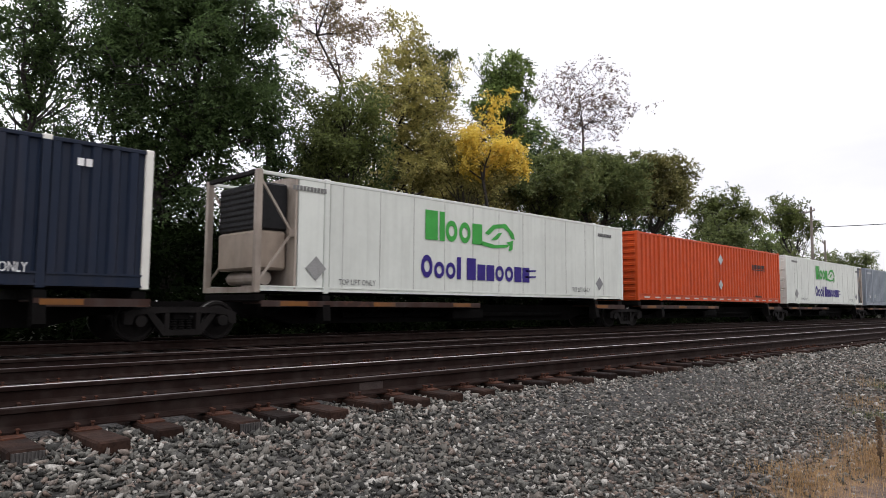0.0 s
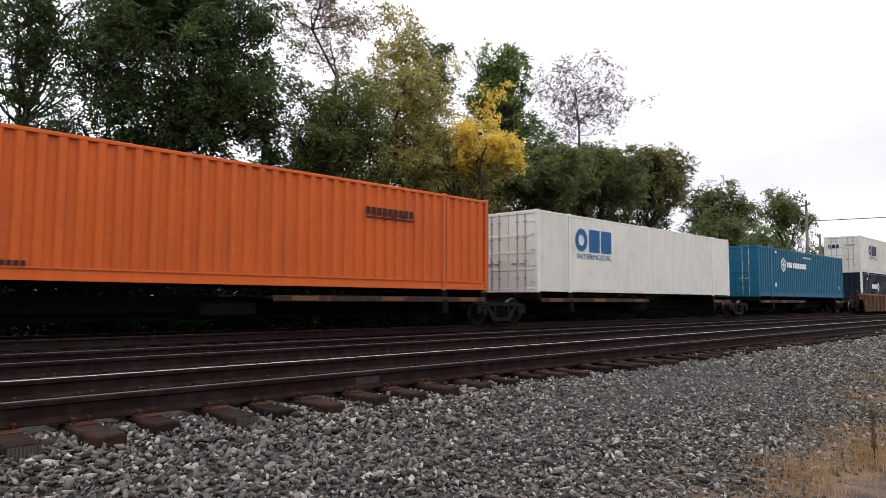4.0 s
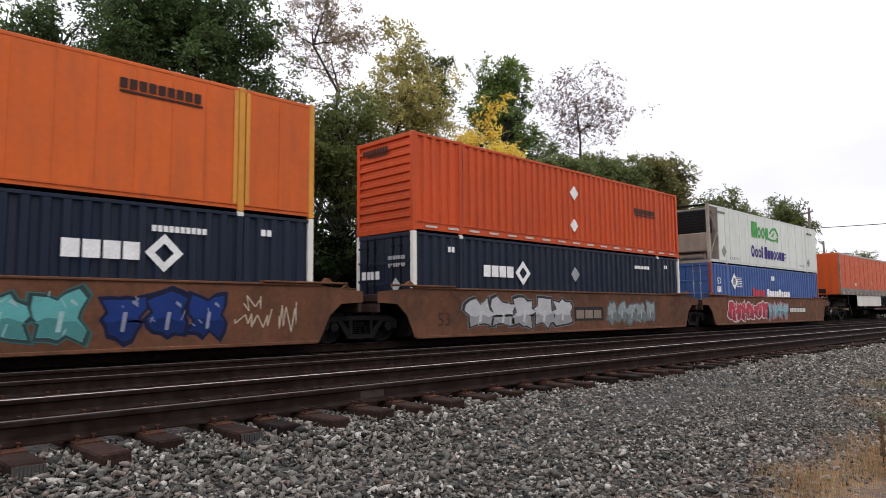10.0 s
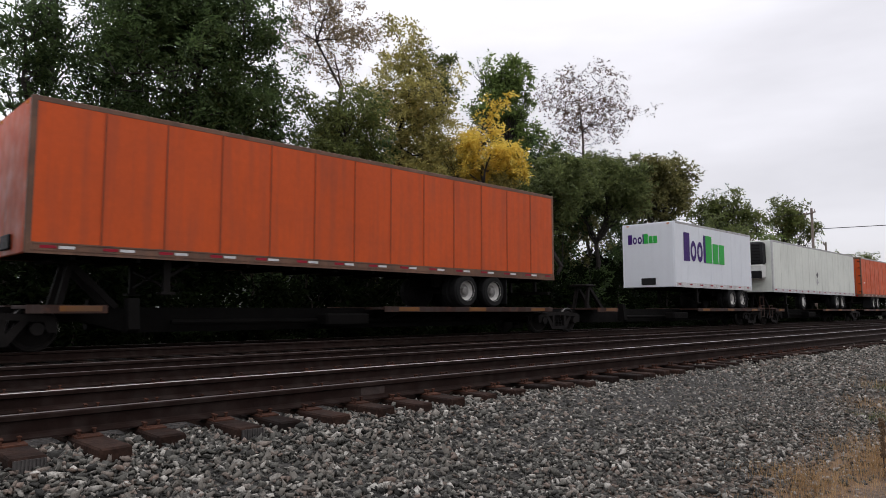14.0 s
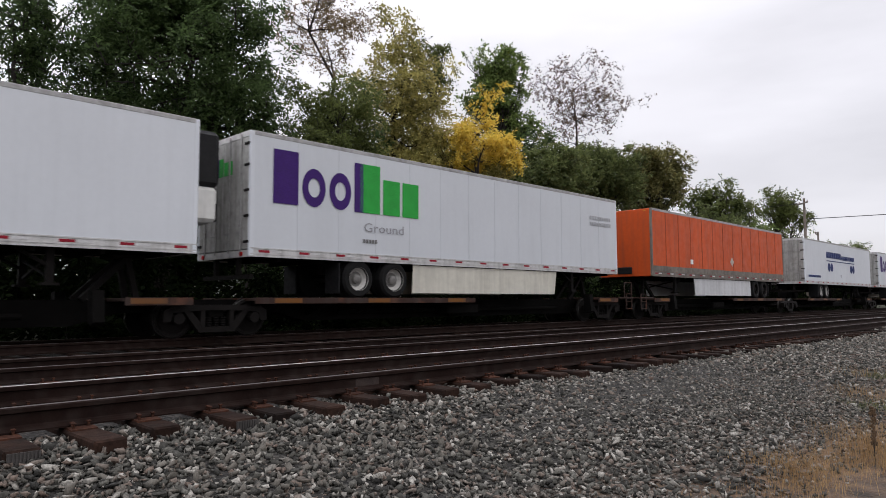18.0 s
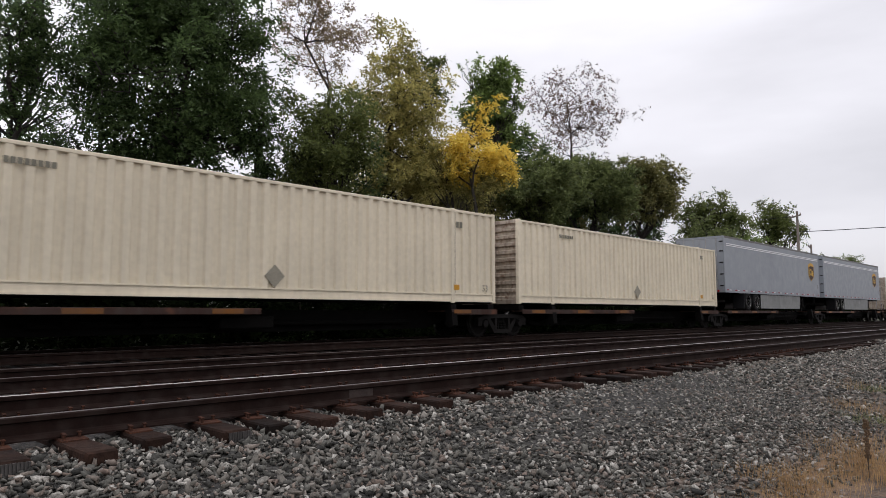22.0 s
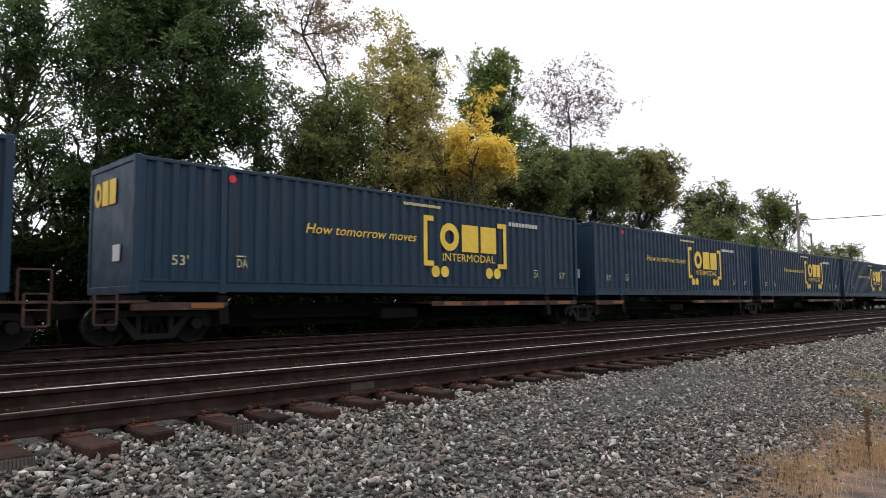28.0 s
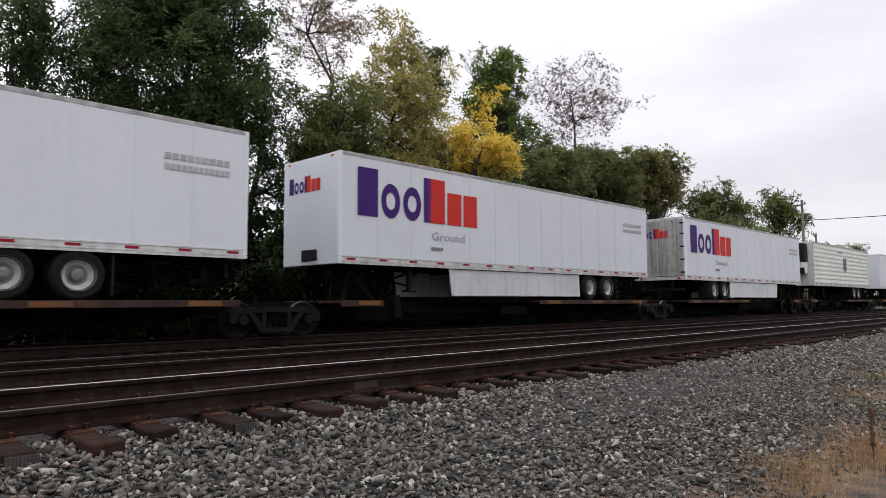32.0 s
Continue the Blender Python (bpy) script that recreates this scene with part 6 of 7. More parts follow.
for i, load in enumerate(LOADS):
    kind, u0 = load[0], load[1]
    u1 = SPAN[i][1]
    mid = (u0 + u1) / 2
    if kind == "pup" and u0 < 400:
        mid = (SPAN[i - 1][1] + 0.6 + SPAN[i + 1][0]) / 2
    gap_l = u0 - SPAN[i - 1][1] if i else 1.13
    gap_r = SPAN[i + 1][0] - u1 if i + 1 < len(LOADS) else 3.0
    cut_l, cut_r = i > 0 and LOADS[i - 1][1] in LAST, u0 in LAST
    if kind == "pup" and u0 < 400:
        reach = [(mid - SPAN[i - 1][1] - 0.57, False), (SPAN[i + 1][0] - mid - 1.2, True)]
        gap_l = gap_r = 9
    else:
        reach = [(mid - u0 + min(gap_l / 2, 3.0), cut_l), (u1 - mid + min(gap_r / 2, 3.0), cut_r)]
    if i and LOADS[i - 1][1] == 384.47:
        reach[0] = (mid - u0 + 1.2, True)
    if i + 1 < len(LOADS) and LOADS[i + 1][1] == 384.47:
        reach[1] = (u1 - mid + 0.57, False)
    spec = dict(load[2])
    spec["marks"] = bracket_box(u0 != 773.03) if spec.pop("csx", 0) else MARKS.get(u0, ())
    if u0 in LENDS:
        spec["lmarks"] = LENDS[u0]
    elif spec["paint_"] is CSX_BLUE:
        spec["lmarks"] = [("word", 0.95, 1.95, 1.3, 0.55, "OBB", YEL), ("bars", -0.6, 0.7, 0.5, 0.35, 1, (0.6, 0.6, 0.6))]
    if kind == "stack":
        if u0 in SMOOTH_WELLS:
            car = well_car(reach, WELL_SMOOTH, False, "brown smooth-sided well railcar" + (" with sprayed paint" if u0 > 230 else ""), top=1.5, marks=WELLS[u0])
        else:
            car = well_car(reach, WELL_RUST if u0 in (80.82, 200.59) else WELL_BROWN, marks=WELLS[u0])
        put(car, mid, 0)
        spec["marks"] = LOWER[u0]
        top = dict(load[3])
        top["marks"], top["lmarks"] = UPPER[u0], UENDS.get(u0, ())
        put(container(**spec), mid, 0.22)
        put(container(**top), mid, 3.11)
    elif kind == "box":
        put(spine_car(reach, deck=1 if u0 > 640 or u0 in (101.80,) else -1), mid, 0)
        put(container(**spec), mid, 1.06)
    else:
        put(spine_car(reach, deck=spec.get("rear", 1), load="van"), mid, 0)
        put(trailer(**spec), (u0 + u1) / 2, 0.87)


def motions():
    """The train runs by from right to left."""
    times = [0, 2, 4, 6, 8, 10, 12, 14, 16, 18, 20, 22, 24, 26, 28, 30, 32]
    for ob, u, z in MOVING:
        walk(ob, [(t, pose(u - run(t), TRAIN_Y, z)) for t in times])


# ---- trees and undergrowth behind the train
def leaf_material(name, dark, light, gloss=0.18):
    m = bpy.data.materials.new(name)
    m.use_nodes = True
    n, l = m.node_tree.nodes, m.node_tree.links
    bs = n["Principled BSDF"]
    geo, ramp = n.new("ShaderNodeNewGeometry"), n.new("ShaderNodeValToRGB")
    ramp.color_ramp.elements[0].color, ramp.color_ramp.elements[1].color = (*dark, 1), (*light, 1)
    tc, nz, mr = n.new("ShaderNodeTexCoord"), n.new("ShaderNodeTexNoise"), n.new("ShaderNodeMath")
    nz.inputs["Scale"].default_value, nz.inputs["Detail"].default_value = 0.55, 3
    l.new(tc.outputs["Object"], nz.inputs["Vector"])
    mr.operation = "MULTIPLY_ADD"      # leaf by leaf, and branch by branch
    mr.inputs[1].default_value = 0.6
    l.new(geo.outputs["Random Per Island"], mr.inputs[0])
    sub = n.new("ShaderNodeMapRange")
    for key, v in (("From Min", 0.3), ("From Max", 0.7), ("To Min", 0.0), ("To Max", 0.58)):
        sub.inputs[key].default_value = v
    l.new(nz.outputs["Fac"], sub.inputs["Value"])
    l.new(sub.outputs[0], mr.inputs[2])
    l.new(mr.outputs[0], ramp.inputs[0])
    ramp.color_ramp.elements[0].position, ramp.color_ramp.elements[1].position = 0.15, 1.0
    l.new(ramp.outputs[0], bs.inputs["Base Color"])
    bs.inputs["Roughness"].default_value = 0.5
    bs.inputs["Specular IOR Level"].default_value = gloss
    tr, mx = n.new("ShaderNodeBsdfTranslucent"), n.new("ShaderNodeMixShader")
    l.new(ramp.outputs[0], tr.inputs[0])
    mx.inputs[0].default_value = 0.5
    l.new(bs.outputs[0], mx.inputs[1])
    l.new(tr.outputs[0], mx.inputs[2])
    l.new(mx.outputs[0], n["Material Output"].inputs[0])
    return m


BARK = material("grey_brown_bark", (0.024, 0.019, 0.016), 0.9, vary=0.35, scale=4, bump=0.5, bscale=25)
LEAF_DARK = leaf_material("dark_green_leaves", (0.014, 0.028, 0.010), (0.12, 0.18, 0.066))
LEAF_MID = leaf_material("mid_green_leaves", (0.042, 0.060, 0.022), (0.225, 0.265, 0.10))
LEAF_FOREST = leaf_material("olive_green_leaves", (0.032, 0.046, 0.014), (0.20, 0.235, 0.075))
LEAF_OLIVE = leaf_material("olive_leaves", (0.15, 0.145, 0.045), (0.62, 0.56, 0.21))
LEAF_YELLOW = leaf_material("yellow_autumn_leaves", (0.52, 0.36, 0.04), (0.97, 0.80, 0.20))
# far darker than living leaves: the wood's deep shade is put into the colour
LEAF_SHADE = leaf_material("shaded_undergrowth_leaves", (0.003, 0.006, 0.002), (0.011, 0.018, 0.005), 0.02)
LEAF_MOSS = leaf_material("brownish_green_leaves", (0.06, 0.062, 0.024), (0.30, 0.285, 0.11))
LEAF_GREEN = leaf_material("fresh_green_leaves", (0.05, 0.08, 0.025), (0.27, 0.36, 0.11))
LEAF_BROWN = leaf_material("brown_olive_leaves", (0.13, 0.10, 0.06), (0.40, 0.31, 0.19))
LEAF_TAN = leaf_material("dry_tan_leaves", (0.07, 0.045, 0.03), (0.20, 0.14, 0.09))


def tree(name, label, x, y, height, radius, foot, leaves, count, leaf_mat, seed, lean=0.0, trunk=0.22, size=0.16, lobes=26, flat=1.0, category="tree", droop=0.1, twigs=0, crown=(), forked=False):
    """A tapered trunk that forks into limbs, with clumps of single leaves round the limbs' ends."""
    r = random.Random(seed)
    g = np.random.default_rng(seed)
    z0 = ground_z(x, y) - 0.15
    ob = thing(name, label, category, "trees behind the railway" if category == "tree" else "bushes behind the railway", at=(x, y, z0))
    s = Solid()

    def limb(p, q, ra, rb, n=6, bends=4):
        p, q = Vector(p), Vector(q)
        pts = [p.lerp(q, i / bends) + Vector((r.uniform(-1, 1), r.uniform(-1, 1), r.uniform(-0.4, 0.4))) * (q - p).length * (0.05 if 0 < i < bends else 0) for i in range(bends + 1)]
        v, f = [], []
        for i, c in enumerate(pts):
            d = (pts[min(i + 1, bends)] - pts[max(i - 1, 0)]).normalized()
            a = d.orthogonal().normalized()
            b = d.cross(a)
            rr = ra + (rb - ra) * i / bends
            v += [c + (a * math.cos(2 * math.pi * k / n) + b * math.sin(2 * math.pi * k / n)) * rr for k in range(n)]
        for i in range(bends):
            f += [(i * n + k, i * n + (k + 1) % n, (i + 1) * n + (k + 1) % n, (i + 1) * n + k) for k in range(n)]
        f.append(tuple(range(n))[::-1])
        f.append(tuple(bends * n + k for k in range(n)))
        s.add(v, f)
        return pts

    top = Vector((lean * height, 0, height * 0.88))
    stem = limb((0, 0, 0), top, trunk, trunk * 0.18, 8, 7)
    ends = []
    wood = [(c, trunk * (1 - 0.11 * i)) for i, c in enumerate(stem) if i > 1]
    cz, hz = (foot + height) / 2, (height - foot) / 2
    for ca, cb, wa, wb in crown:      # broad masses of the crown: sideways, up, half width, half height
        n_puff = max(5, int((3.4 if twigs else 8.0) * wa * wb))
        for i in range(n_puff):
            q, w = i * 2.39996 + r.uniform(-0.5, 0.5), math.sqrt((i + r.random()) / n_puff) * (1.0 if i % 6 else 1.2)
            a, b, k = ca + wa * 0.86 * w * math.cos(q), cb + wb * 0.86 * w * math.sin(q), r.uniform(0.34, 0.62) * min(1.5, max(0.55, math.sqrt(wa * wb) / 1.4))
            d = r.uniform(-1, 1) * min(wa, wb) * 0.9 * math.sqrt(max(0.1, 1.1 - w * w))
            p = Vector((0.707 * a + 0.707 * d, -0.707 * a + 0.707 * d, b))
            if forked:      # the crown shows its forks: grow each limb from the nearest wood below it
                base, rw = min(wood, key=lambda n: (n[0] - p).length + 1.6 * max(0.0, n[0].z + 0.25 * math.hypot(p.x - n[0].x, p.y - n[0].y) - p.z))
                ra = max(0.028, min(trunk * 0.55, rw * 0.86))
                mid = limb(base, p, ra, ra * 0.45, 5, 5)
                wood += [(c, ra * (1 - 0.11 * k_)) for k_, c in enumerate(mid) if k_ > 1]
            else:
                base = stem[min(6, max(2, int(7 * (b - 1.2 - abs(a) * 0.7) / (height * 0.88))))]
                ra = trunk * r.uniform(0.14, 0.30)
                mid = limb(base, p, ra, ra * 0.15, 5, 5)
            for j in range(3 + twigs):
                q_ = p + Vector((r.gauss(0, 0.62), r.gauss(0, 0.62), r.gauss(0.05, 0.55))) * k * (2.0 if twigs else 1.0)
                limb(mid[r.choice((2, 3, 4))], q_, max(ra * 0.3, 0.011 if twigs else 0.0), ra * 0.07, 4, 3)
                if j < 4:
                    ends.append((q_, k * r.uniform(0.6, 1.0)))
    for i in range(0 if crown else lobes):
        a, e = r.uniform(0, 2 * math.pi), math.asin(r.uniform(-0.95, 1.0))
        k = r.uniform(0.45, 1.05)
        p = Vector((math.cos(a) * math.cos(e) * (radius - 0.3) * k + lean * height * 0.7, math.sin(a) * math.cos(e) * radius * k * flat, cz + math.sin(e) * hz * k))
        base = stem[min(7, max(1, int(7 * (p.z - radius * 0.5) / (height * 0.88))))]
        ra = trunk * r.uniform(0.2, 0.42)
        mid = limb(base, p, ra, ra * 0.2, 5, 4)
        ends.append((p, r.uniform(0.75, 1.25)))
        for j in range(3 + twigs):
            b = mid[r.choice((2, 3, 4))]
            q = b + Vector((r.uniform(-1, 1), r.uniform(-1, 1), r.uniform(-0.3, 1.0))) * radius * r.uniform(0.22, 0.45)
            limb(b, q, ra * 0.3, ra * 0.07, 4, 3)
            if j < 3:
                ends.append((q, r.uniform(0.45, 0.8)))
    part("trunk", s, BARK, ob, "grey-brown trunk with forking limbs", smooth=True)
    c = np.array([p for p, _ in ends])
    w = np.array([k for _, k in ends])
    per = 3 if twigs else 7      # leaves on one spray
    m = leaves // per
    leaves = m * per
    pick = g.choice(len(ends), m, p=w ** 2 / (w ** 2).sum())
    d = g.normal(size=(m, 3))
    d /= np.linalg.norm(d, axis=1)[:, None]
    rad = ((0.10 + 0.95 * w[pick]) if crown else (0.3 + radius * 0.2) * w[pick]) * g.random(m) ** 0.5
    pos = c[pick] + d * rad[:, None] * np.array([1, 1, 0.8])
    pos[:, 2] -= droop * g.random(m)
    ax = d + g.normal(0, 0.45, (m, 3)) + np.array([0, 0, -0.35])
    ax /= np.linalg.norm(ax, axis=1)[:, None]
    up = g.normal(0, 0.45, (m, 3)) + np.array([0, 0, 1.0])
    sd = np.cross(ax, up)
    sd /= np.linalg.norm(sd, axis=1)[:, None] + 1e-9
    step = (np.arange(per) - per / 2)[None, :, None] * size * 0.42
    sign = np.where(np.arange(per) % 2, 1.0, -1.0)[None, :, None]
    t = ax[:, None, :] * 0.6 + sd[:, None, :] * sign * 0.8 + g.normal(0, 0.28, (m, per, 3))
    t /= np.linalg.norm(t, axis=2)[:, :, None]
    pos = pos[:, None, :] + ax[:, None, :] * step + t * size * 0.45 + g.normal(0, 0.12 * size, (m, per, 3))
    b = np.cross(t, up[:, None, :] + g.normal(0, 0.35, (m, per, 3)))
    b /= np.linalg.norm(b, axis=2)[:, :, None] + 1e-9
    t, b, pos = t.reshape(-1, 3), b.reshape(-1, 3), pos.reshape(-1, 3)
    sz = size * g.uniform(0.65, 1.3, leaves)
    quad = np.stack([pos - t * sz[:, None] * 0.5, pos + b * sz[:, None] * 0.26 - t * sz[:, None] * 0.06, pos + t * sz[:, None] * 0.5, pos - b * sz[:, None] * 0.26 - t * sz[:, None] * 0.06], 1).reshape(-1, 3)
    me = bpy.data.meshes.new("crown")
    me.vertices.add(leaves * 4)
    me.vertices.foreach_set("co", quad.ravel())
    me.loops.add(leaves * 4)
    me.loops.foreach_set("vertex_index", np.arange(leaves * 4, dtype=np.int32))
    me.polygons.add(leaves)
    me.polygons.foreach_set("loop_start", np.arange(0, leaves * 4, 4, dtype=np.int32))
    me.polygons.foreach_set("loop_total", np.full(leaves, 4, dtype=np.int32))
    me.materials.append(leaf_mat)
    me.update(calc_edges=True)
    cr = new("crown", me)
    cr.parent = ob
    return ob


TREES = [
    # name, label, x, y, height, radius, foot, leaves, material, seed, trunk, leaf size, limbs
    ("tree", "tall dark green leafy tree", 11.2, 25.0, 18.5, 4.1, 3.0, 92000, LEAF_DARK, 1, 0.30, 0.165, 66),
    ("tree", "thinly leaved tree with dark bent limbs", 6.3, 27.2, 15.5, 2.4, 4.5, 5200, LEAF_DARK, 2, 0.22, 0.16, 34),
    ("tree", "dark green tree with hanging limbs", 15.0, 27.5, 14.0, 3.0, 3.5, 8500, LEAF_DARK, 4, 0.25, 0.18, 26),
    ("tree", "tall sparse tree with brown leaves and bare twigs", 19.8, 29.5, 17.5, 3.4, 7.0, 13500, LEAF_BROWN, 5, 0.19, 0.13, 0),
    ("tree", "rounded brownish green tree", 16.2, 22.6, 11.4, 2.5, 1.6, 20000, LEAF_FOREST, 6, 0.18, 0.15, 34),
    ("tree", "olive and yellow leaved tree", 22.3, 25.2, 16.6, 3.4, 3.0, 26000, LEAF_OLIVE, 7, 0.25, 0.18, 0),
    ("tree", "tall green tree behind the others", 39.7, 33.0, 21.9, 3.5, 6.0, 19000, LEAF_GREEN, 8, 0.3, 0.26, 0),
    ("tree", "small bright yellow autumn tree", 24.9, 22.2, 11.9, 2.1, 4.6, 7500, LEAF_YELLOW, 9, 0.16, 0.19, 0),
    ("tree", "leafless tree with a few dry leaves", 47.2, 31.0, 20.2, 4.6, 7.5, 7500, LEAF_TAN, 10, 0.21, 0.18, 56),
    ("tree", "mid green tree in the row", 34.0, 24.4, 10.6, 3.2, 2.0, 21000, LEAF_MID, 11, 0.22, 0.21, 28),
    ("tree", "mid green tree with sparse top", 44.6, 25.4, 13.2, 4.2, 2.5, 26000, LEAF_MID, 12, 0.25, 0.23, 32),
    ("tree", "mid green tree in the row", 50.2, 25.0, 13.8, 3.2, 2.5, 19000, LEAF_MOSS, 13, 0.22, 0.24, 24),
    ("tree", "green tree in the row", 59.3, 24.6, 11.8, 3.6, 2.5, 9500, LEAF_FOREST, 14, 0.22, 0.26, 26),
    ("tree", "green tree in the row", 72.6, 24.6, 12.2, 3.6, 3.0, 6500, LEAF_FOREST, 15, 0.22, 0.28, 26),
    ("tree", "low green tree in the row", 64.5, 22.5, 8.0, 3.0, 1.5, 10000, LEAF_MID, 16, 0.2, 0.25, 22),
    ("tree", "far green tree beside the line", 122.0, 30.5, 10.6, 4.2, 2.0, 9000, LEAF_MID, 17, 0.25, 0.36, 24),
    ("tree", "far green tree beside the line", 140.0, 34.5, 9.4, 4.5, 2.0, 8000, LEAF_MID, 18, 0.25, 0.38, 24),
    ("tree", "olive tree behind the row", 28.0, 27.6, 11.2, 3.2, 2.5, 22000, LEAF_OLIVE, 19, 0.22, 0.19, 30),
    ("tree", "dark green tree behind the olive one", 18.6, 25.6, 10.5, 2.6, 2.0, 18000, LEAF_DARK, 20, 0.2, 0.19, 24),
    ("tree", "green tree behind the yellow one", 31.5, 28.5, 12.4, 3.4, 2.5, 19000, LEAF_MOSS, 21, 0.24, 0.21, 28),
    ("tree", "green tree behind the row", 37.0, 29.0, 13.4, 3.6, 2.5, 19000, LEAF_DARK, 22, 0.24, 0.23, 28),
    ("tree", "green tree behind the row", 42.0, 30.0, 13.6, 3.6, 3.0, 17000, LEAF_MOSS, 23, 0.24, 0.24, 28),
    ("tree", "green tree behind the row", 52.5, 29.5, 13.0, 3.8, 3.0, 15000, LEAF_DARK, 24, 0.24, 0.26, 26),
    ("tree", "low dark tree of the wood edge", 7.6, 29.5, 9.5, 2.2, 2.0, 9000, LEAF_DARK, 25, 0.2, 0.17, 20),
    ("tree", "dark green tree at the wood edge", 7.6, 32.5, 17.0, 2.6, 4.0, 6500, LEAF_DARK, 30, 0.24, 0.18, 34),
    ("tree", "dark green tree at the wood edge", 2.6, 27.0, 15.0, 2.6, 3.0, 7500, LEAF_DARK, 31, 0.24, 0.17, 30),
    ("tree", "low dark tree of the wood edge", 9.3, 28.0, 9.6, 2.4, 0.8, 14000, LEAF_DARK, 32, 0.2, 0.17, 26),
    ("tree", "low olive tree in the row", 22.6, 27.0, 10.4, 2.8, 1.2, 17000, LEAF_OLIVE, 33, 0.2, 0.18, 30),
    ("tree", "low brownish green tree in the row", 27.5, 25.5, 9.6, 2.6, 1.0, 15000, LEAF_MOSS, 34, 0.2, 0.18, 30),
    ("tree", "low green tree in the row", 55.5, 23.5, 9.4, 2.8, 1.5, 12000, LEAF_MID, 26, 0.2, 0.25, 22),
    ("tree", "green tree near the pole", 68.0, 27.0, 10.4, 3.4, 2.0, 10000, LEAF_GREEN, 27, 0.2, 0.28, 22),
    ("tree", "green tree with drooping top behind the olive one", 28.1, 29.0, 17.6, 2.0, 3.0, 3600, LEAF_FOREST, 35, 0.2, 0.18, 0),
    ("tree", "low olive-yellow tree below the yellow one", 24.2, 23.4, 9.8, 2.0, 3.0, 9000, LEAF_OLIVE, 36, 0.16, 0.17, 0),
    ("tree", "green tree past the pole", 82.0, 27.5, 9.4, 3.6, 1.5, 9000, LEAF_MID, 28, 0.2, 0.3, 22),
    ("tree", "green tree past the pole", 95.0, 29.0, 8.6, 3.8, 1.5, 8000, LEAF_MID, 29, 0.2, 0.32, 22),
]
# crowns with an outline of their own: place of the trunk, then broad masses (sideways, up, half width, half height)
CROWNS = {
    1: (10.7, 25.0, [(-0.2, 10.3, 3.9, 3.2), (-1.3, 12.5, 2.9, 1.9), (2.0, 12.1, 2.2, 1.8), (-2.8, 10.1, 1.4, 1.8), (2.4, 8.5, 1.7, 1.6), (0.5, 7.9, 2.9, 1.3), (-0.1, 5.9, 3.6, 1.3), (-1.1, 4.4, 2.5, 0.9)]),
    2: (5.9, 27.0, [(0.2, 10.8, 1.1, 1.4), (0.1, 8.9, 0.9, 1.1), (0.8, 11.7, 0.7, 0.8)]),
    4: (15.7, 27.5, [(-0.1, 10.6, 1.5, 1.7), (0.6, 8.6, 1.1, 1.1), (0.9, 6.7, 1.5, 1.3)]),
    5: (20.7, 29.5, [(-0.9, 17.2, 1.8, 1.5), (1.0, 16.1, 1.5, 1.8), (-1.7, 15.5, 1.1, 1.4), (-0.4, 14.6, 1.5, 1.1), (-0.3, 19.3, 1.9, 1.5)]),
    6: (16.4, 22.6, [(-0.0, 8.8, 1.5, 2.0), (0.0, 7.2, 1.7, 1.4), (-1.0, 8.1, 0.9, 1.3)]),
    7: (22.5, 25.2, [(-0.3, 14.8, 1.2, 1.4), (0.2, 12.6, 1.6, 1.9), (0.9, 10.3, 1.6, 1.9), (-0.7, 11.2, 1.5, 2.2), (0.2, 8.2, 2.5, 1.3)]),
    8: (39.0, 33.0, [(-1.5, 20.2, 0.9, 0.8), (0.4, 19.0, 1.9, 1.5), (-0.2, 16.8, 2.1, 1.8), (1.8, 17.7, 0.8, 0.9), (1.2, 14.6, 1.8, 1.6)]),
    9: (24.9, 22.2, [(0.4, 11.8, 0.8, 0.7), (0.1, 10.5, 0.8, 0.7), (0.1, 9.3, 1.8, 1.1), (1.4, 9.0, 0.9, 0.8), (1.8, 8.5, 0.5, 0.4), (-1.1, 9.9, 0.8, 0.6)]),
    10: (46.6, 31.0, [(0.3, 18.7, 3.6, 2.3), (-1.6, 19.5, 1.8, 1.6), (2.6, 17.1, 2.2, 2.1), (-0.2, 15.9, 2.8, 1.7)]),
    11: (33.6, 24.4, [(-0.3, 8.5, 2.2, 1.9), (0.6, 10.0, 1.5, 1.0), (1.6, 9.7, 1.4, 1.2)]),
    12: (40.2, 25.4, [(0.1, 9.8, 2.8, 1.9), (0.6, 11.0, 1.9, 0.9), (2.1, 10.5, 1.7, 1.3)]),
    13: (47.4, 25.0, [(0.1, 10.7, 2.6, 2.1), (0.2, 12.4, 1.5, 0.9), (1.4, 12.7, 0.7, 0.5), (-1.1, 12.7, 0.9, 0.6), (2.1, 10.1, 1.2, 1.3)]),
    14: (59.1, 24.6, [(-1.6, 9.1, 1.5, 1.4), (2.2, 9.2, 1.4, 1.3), (0.0, 9.5, 2.4, 1.9), (0.9, 11.4, 1.0, 0.7), (-0.9, 10.7, 1.3, 0.9)]),
    15: (75.6, 24.6, [(-0.0, 10.8, 2.6, 1.4), (-1.1, 12.5, 1.3, 0.6), (1.3, 12.2, 1.2, 0.6), (2.2, 9.8, 1.5, 0.8)]),
    35: (28.1, 29.0, [(-0.3, 16.5, 1.0, 1.1), (0.9, 16.6, 0.6, 0.4), (0.2, 14.9, 1.3, 1.2)]),
    36: (24.2, 23.4, [(-0.7, 8.8, 1.2, 1.0), (1.4, 8.0, 1.7, 0.6)]),
}
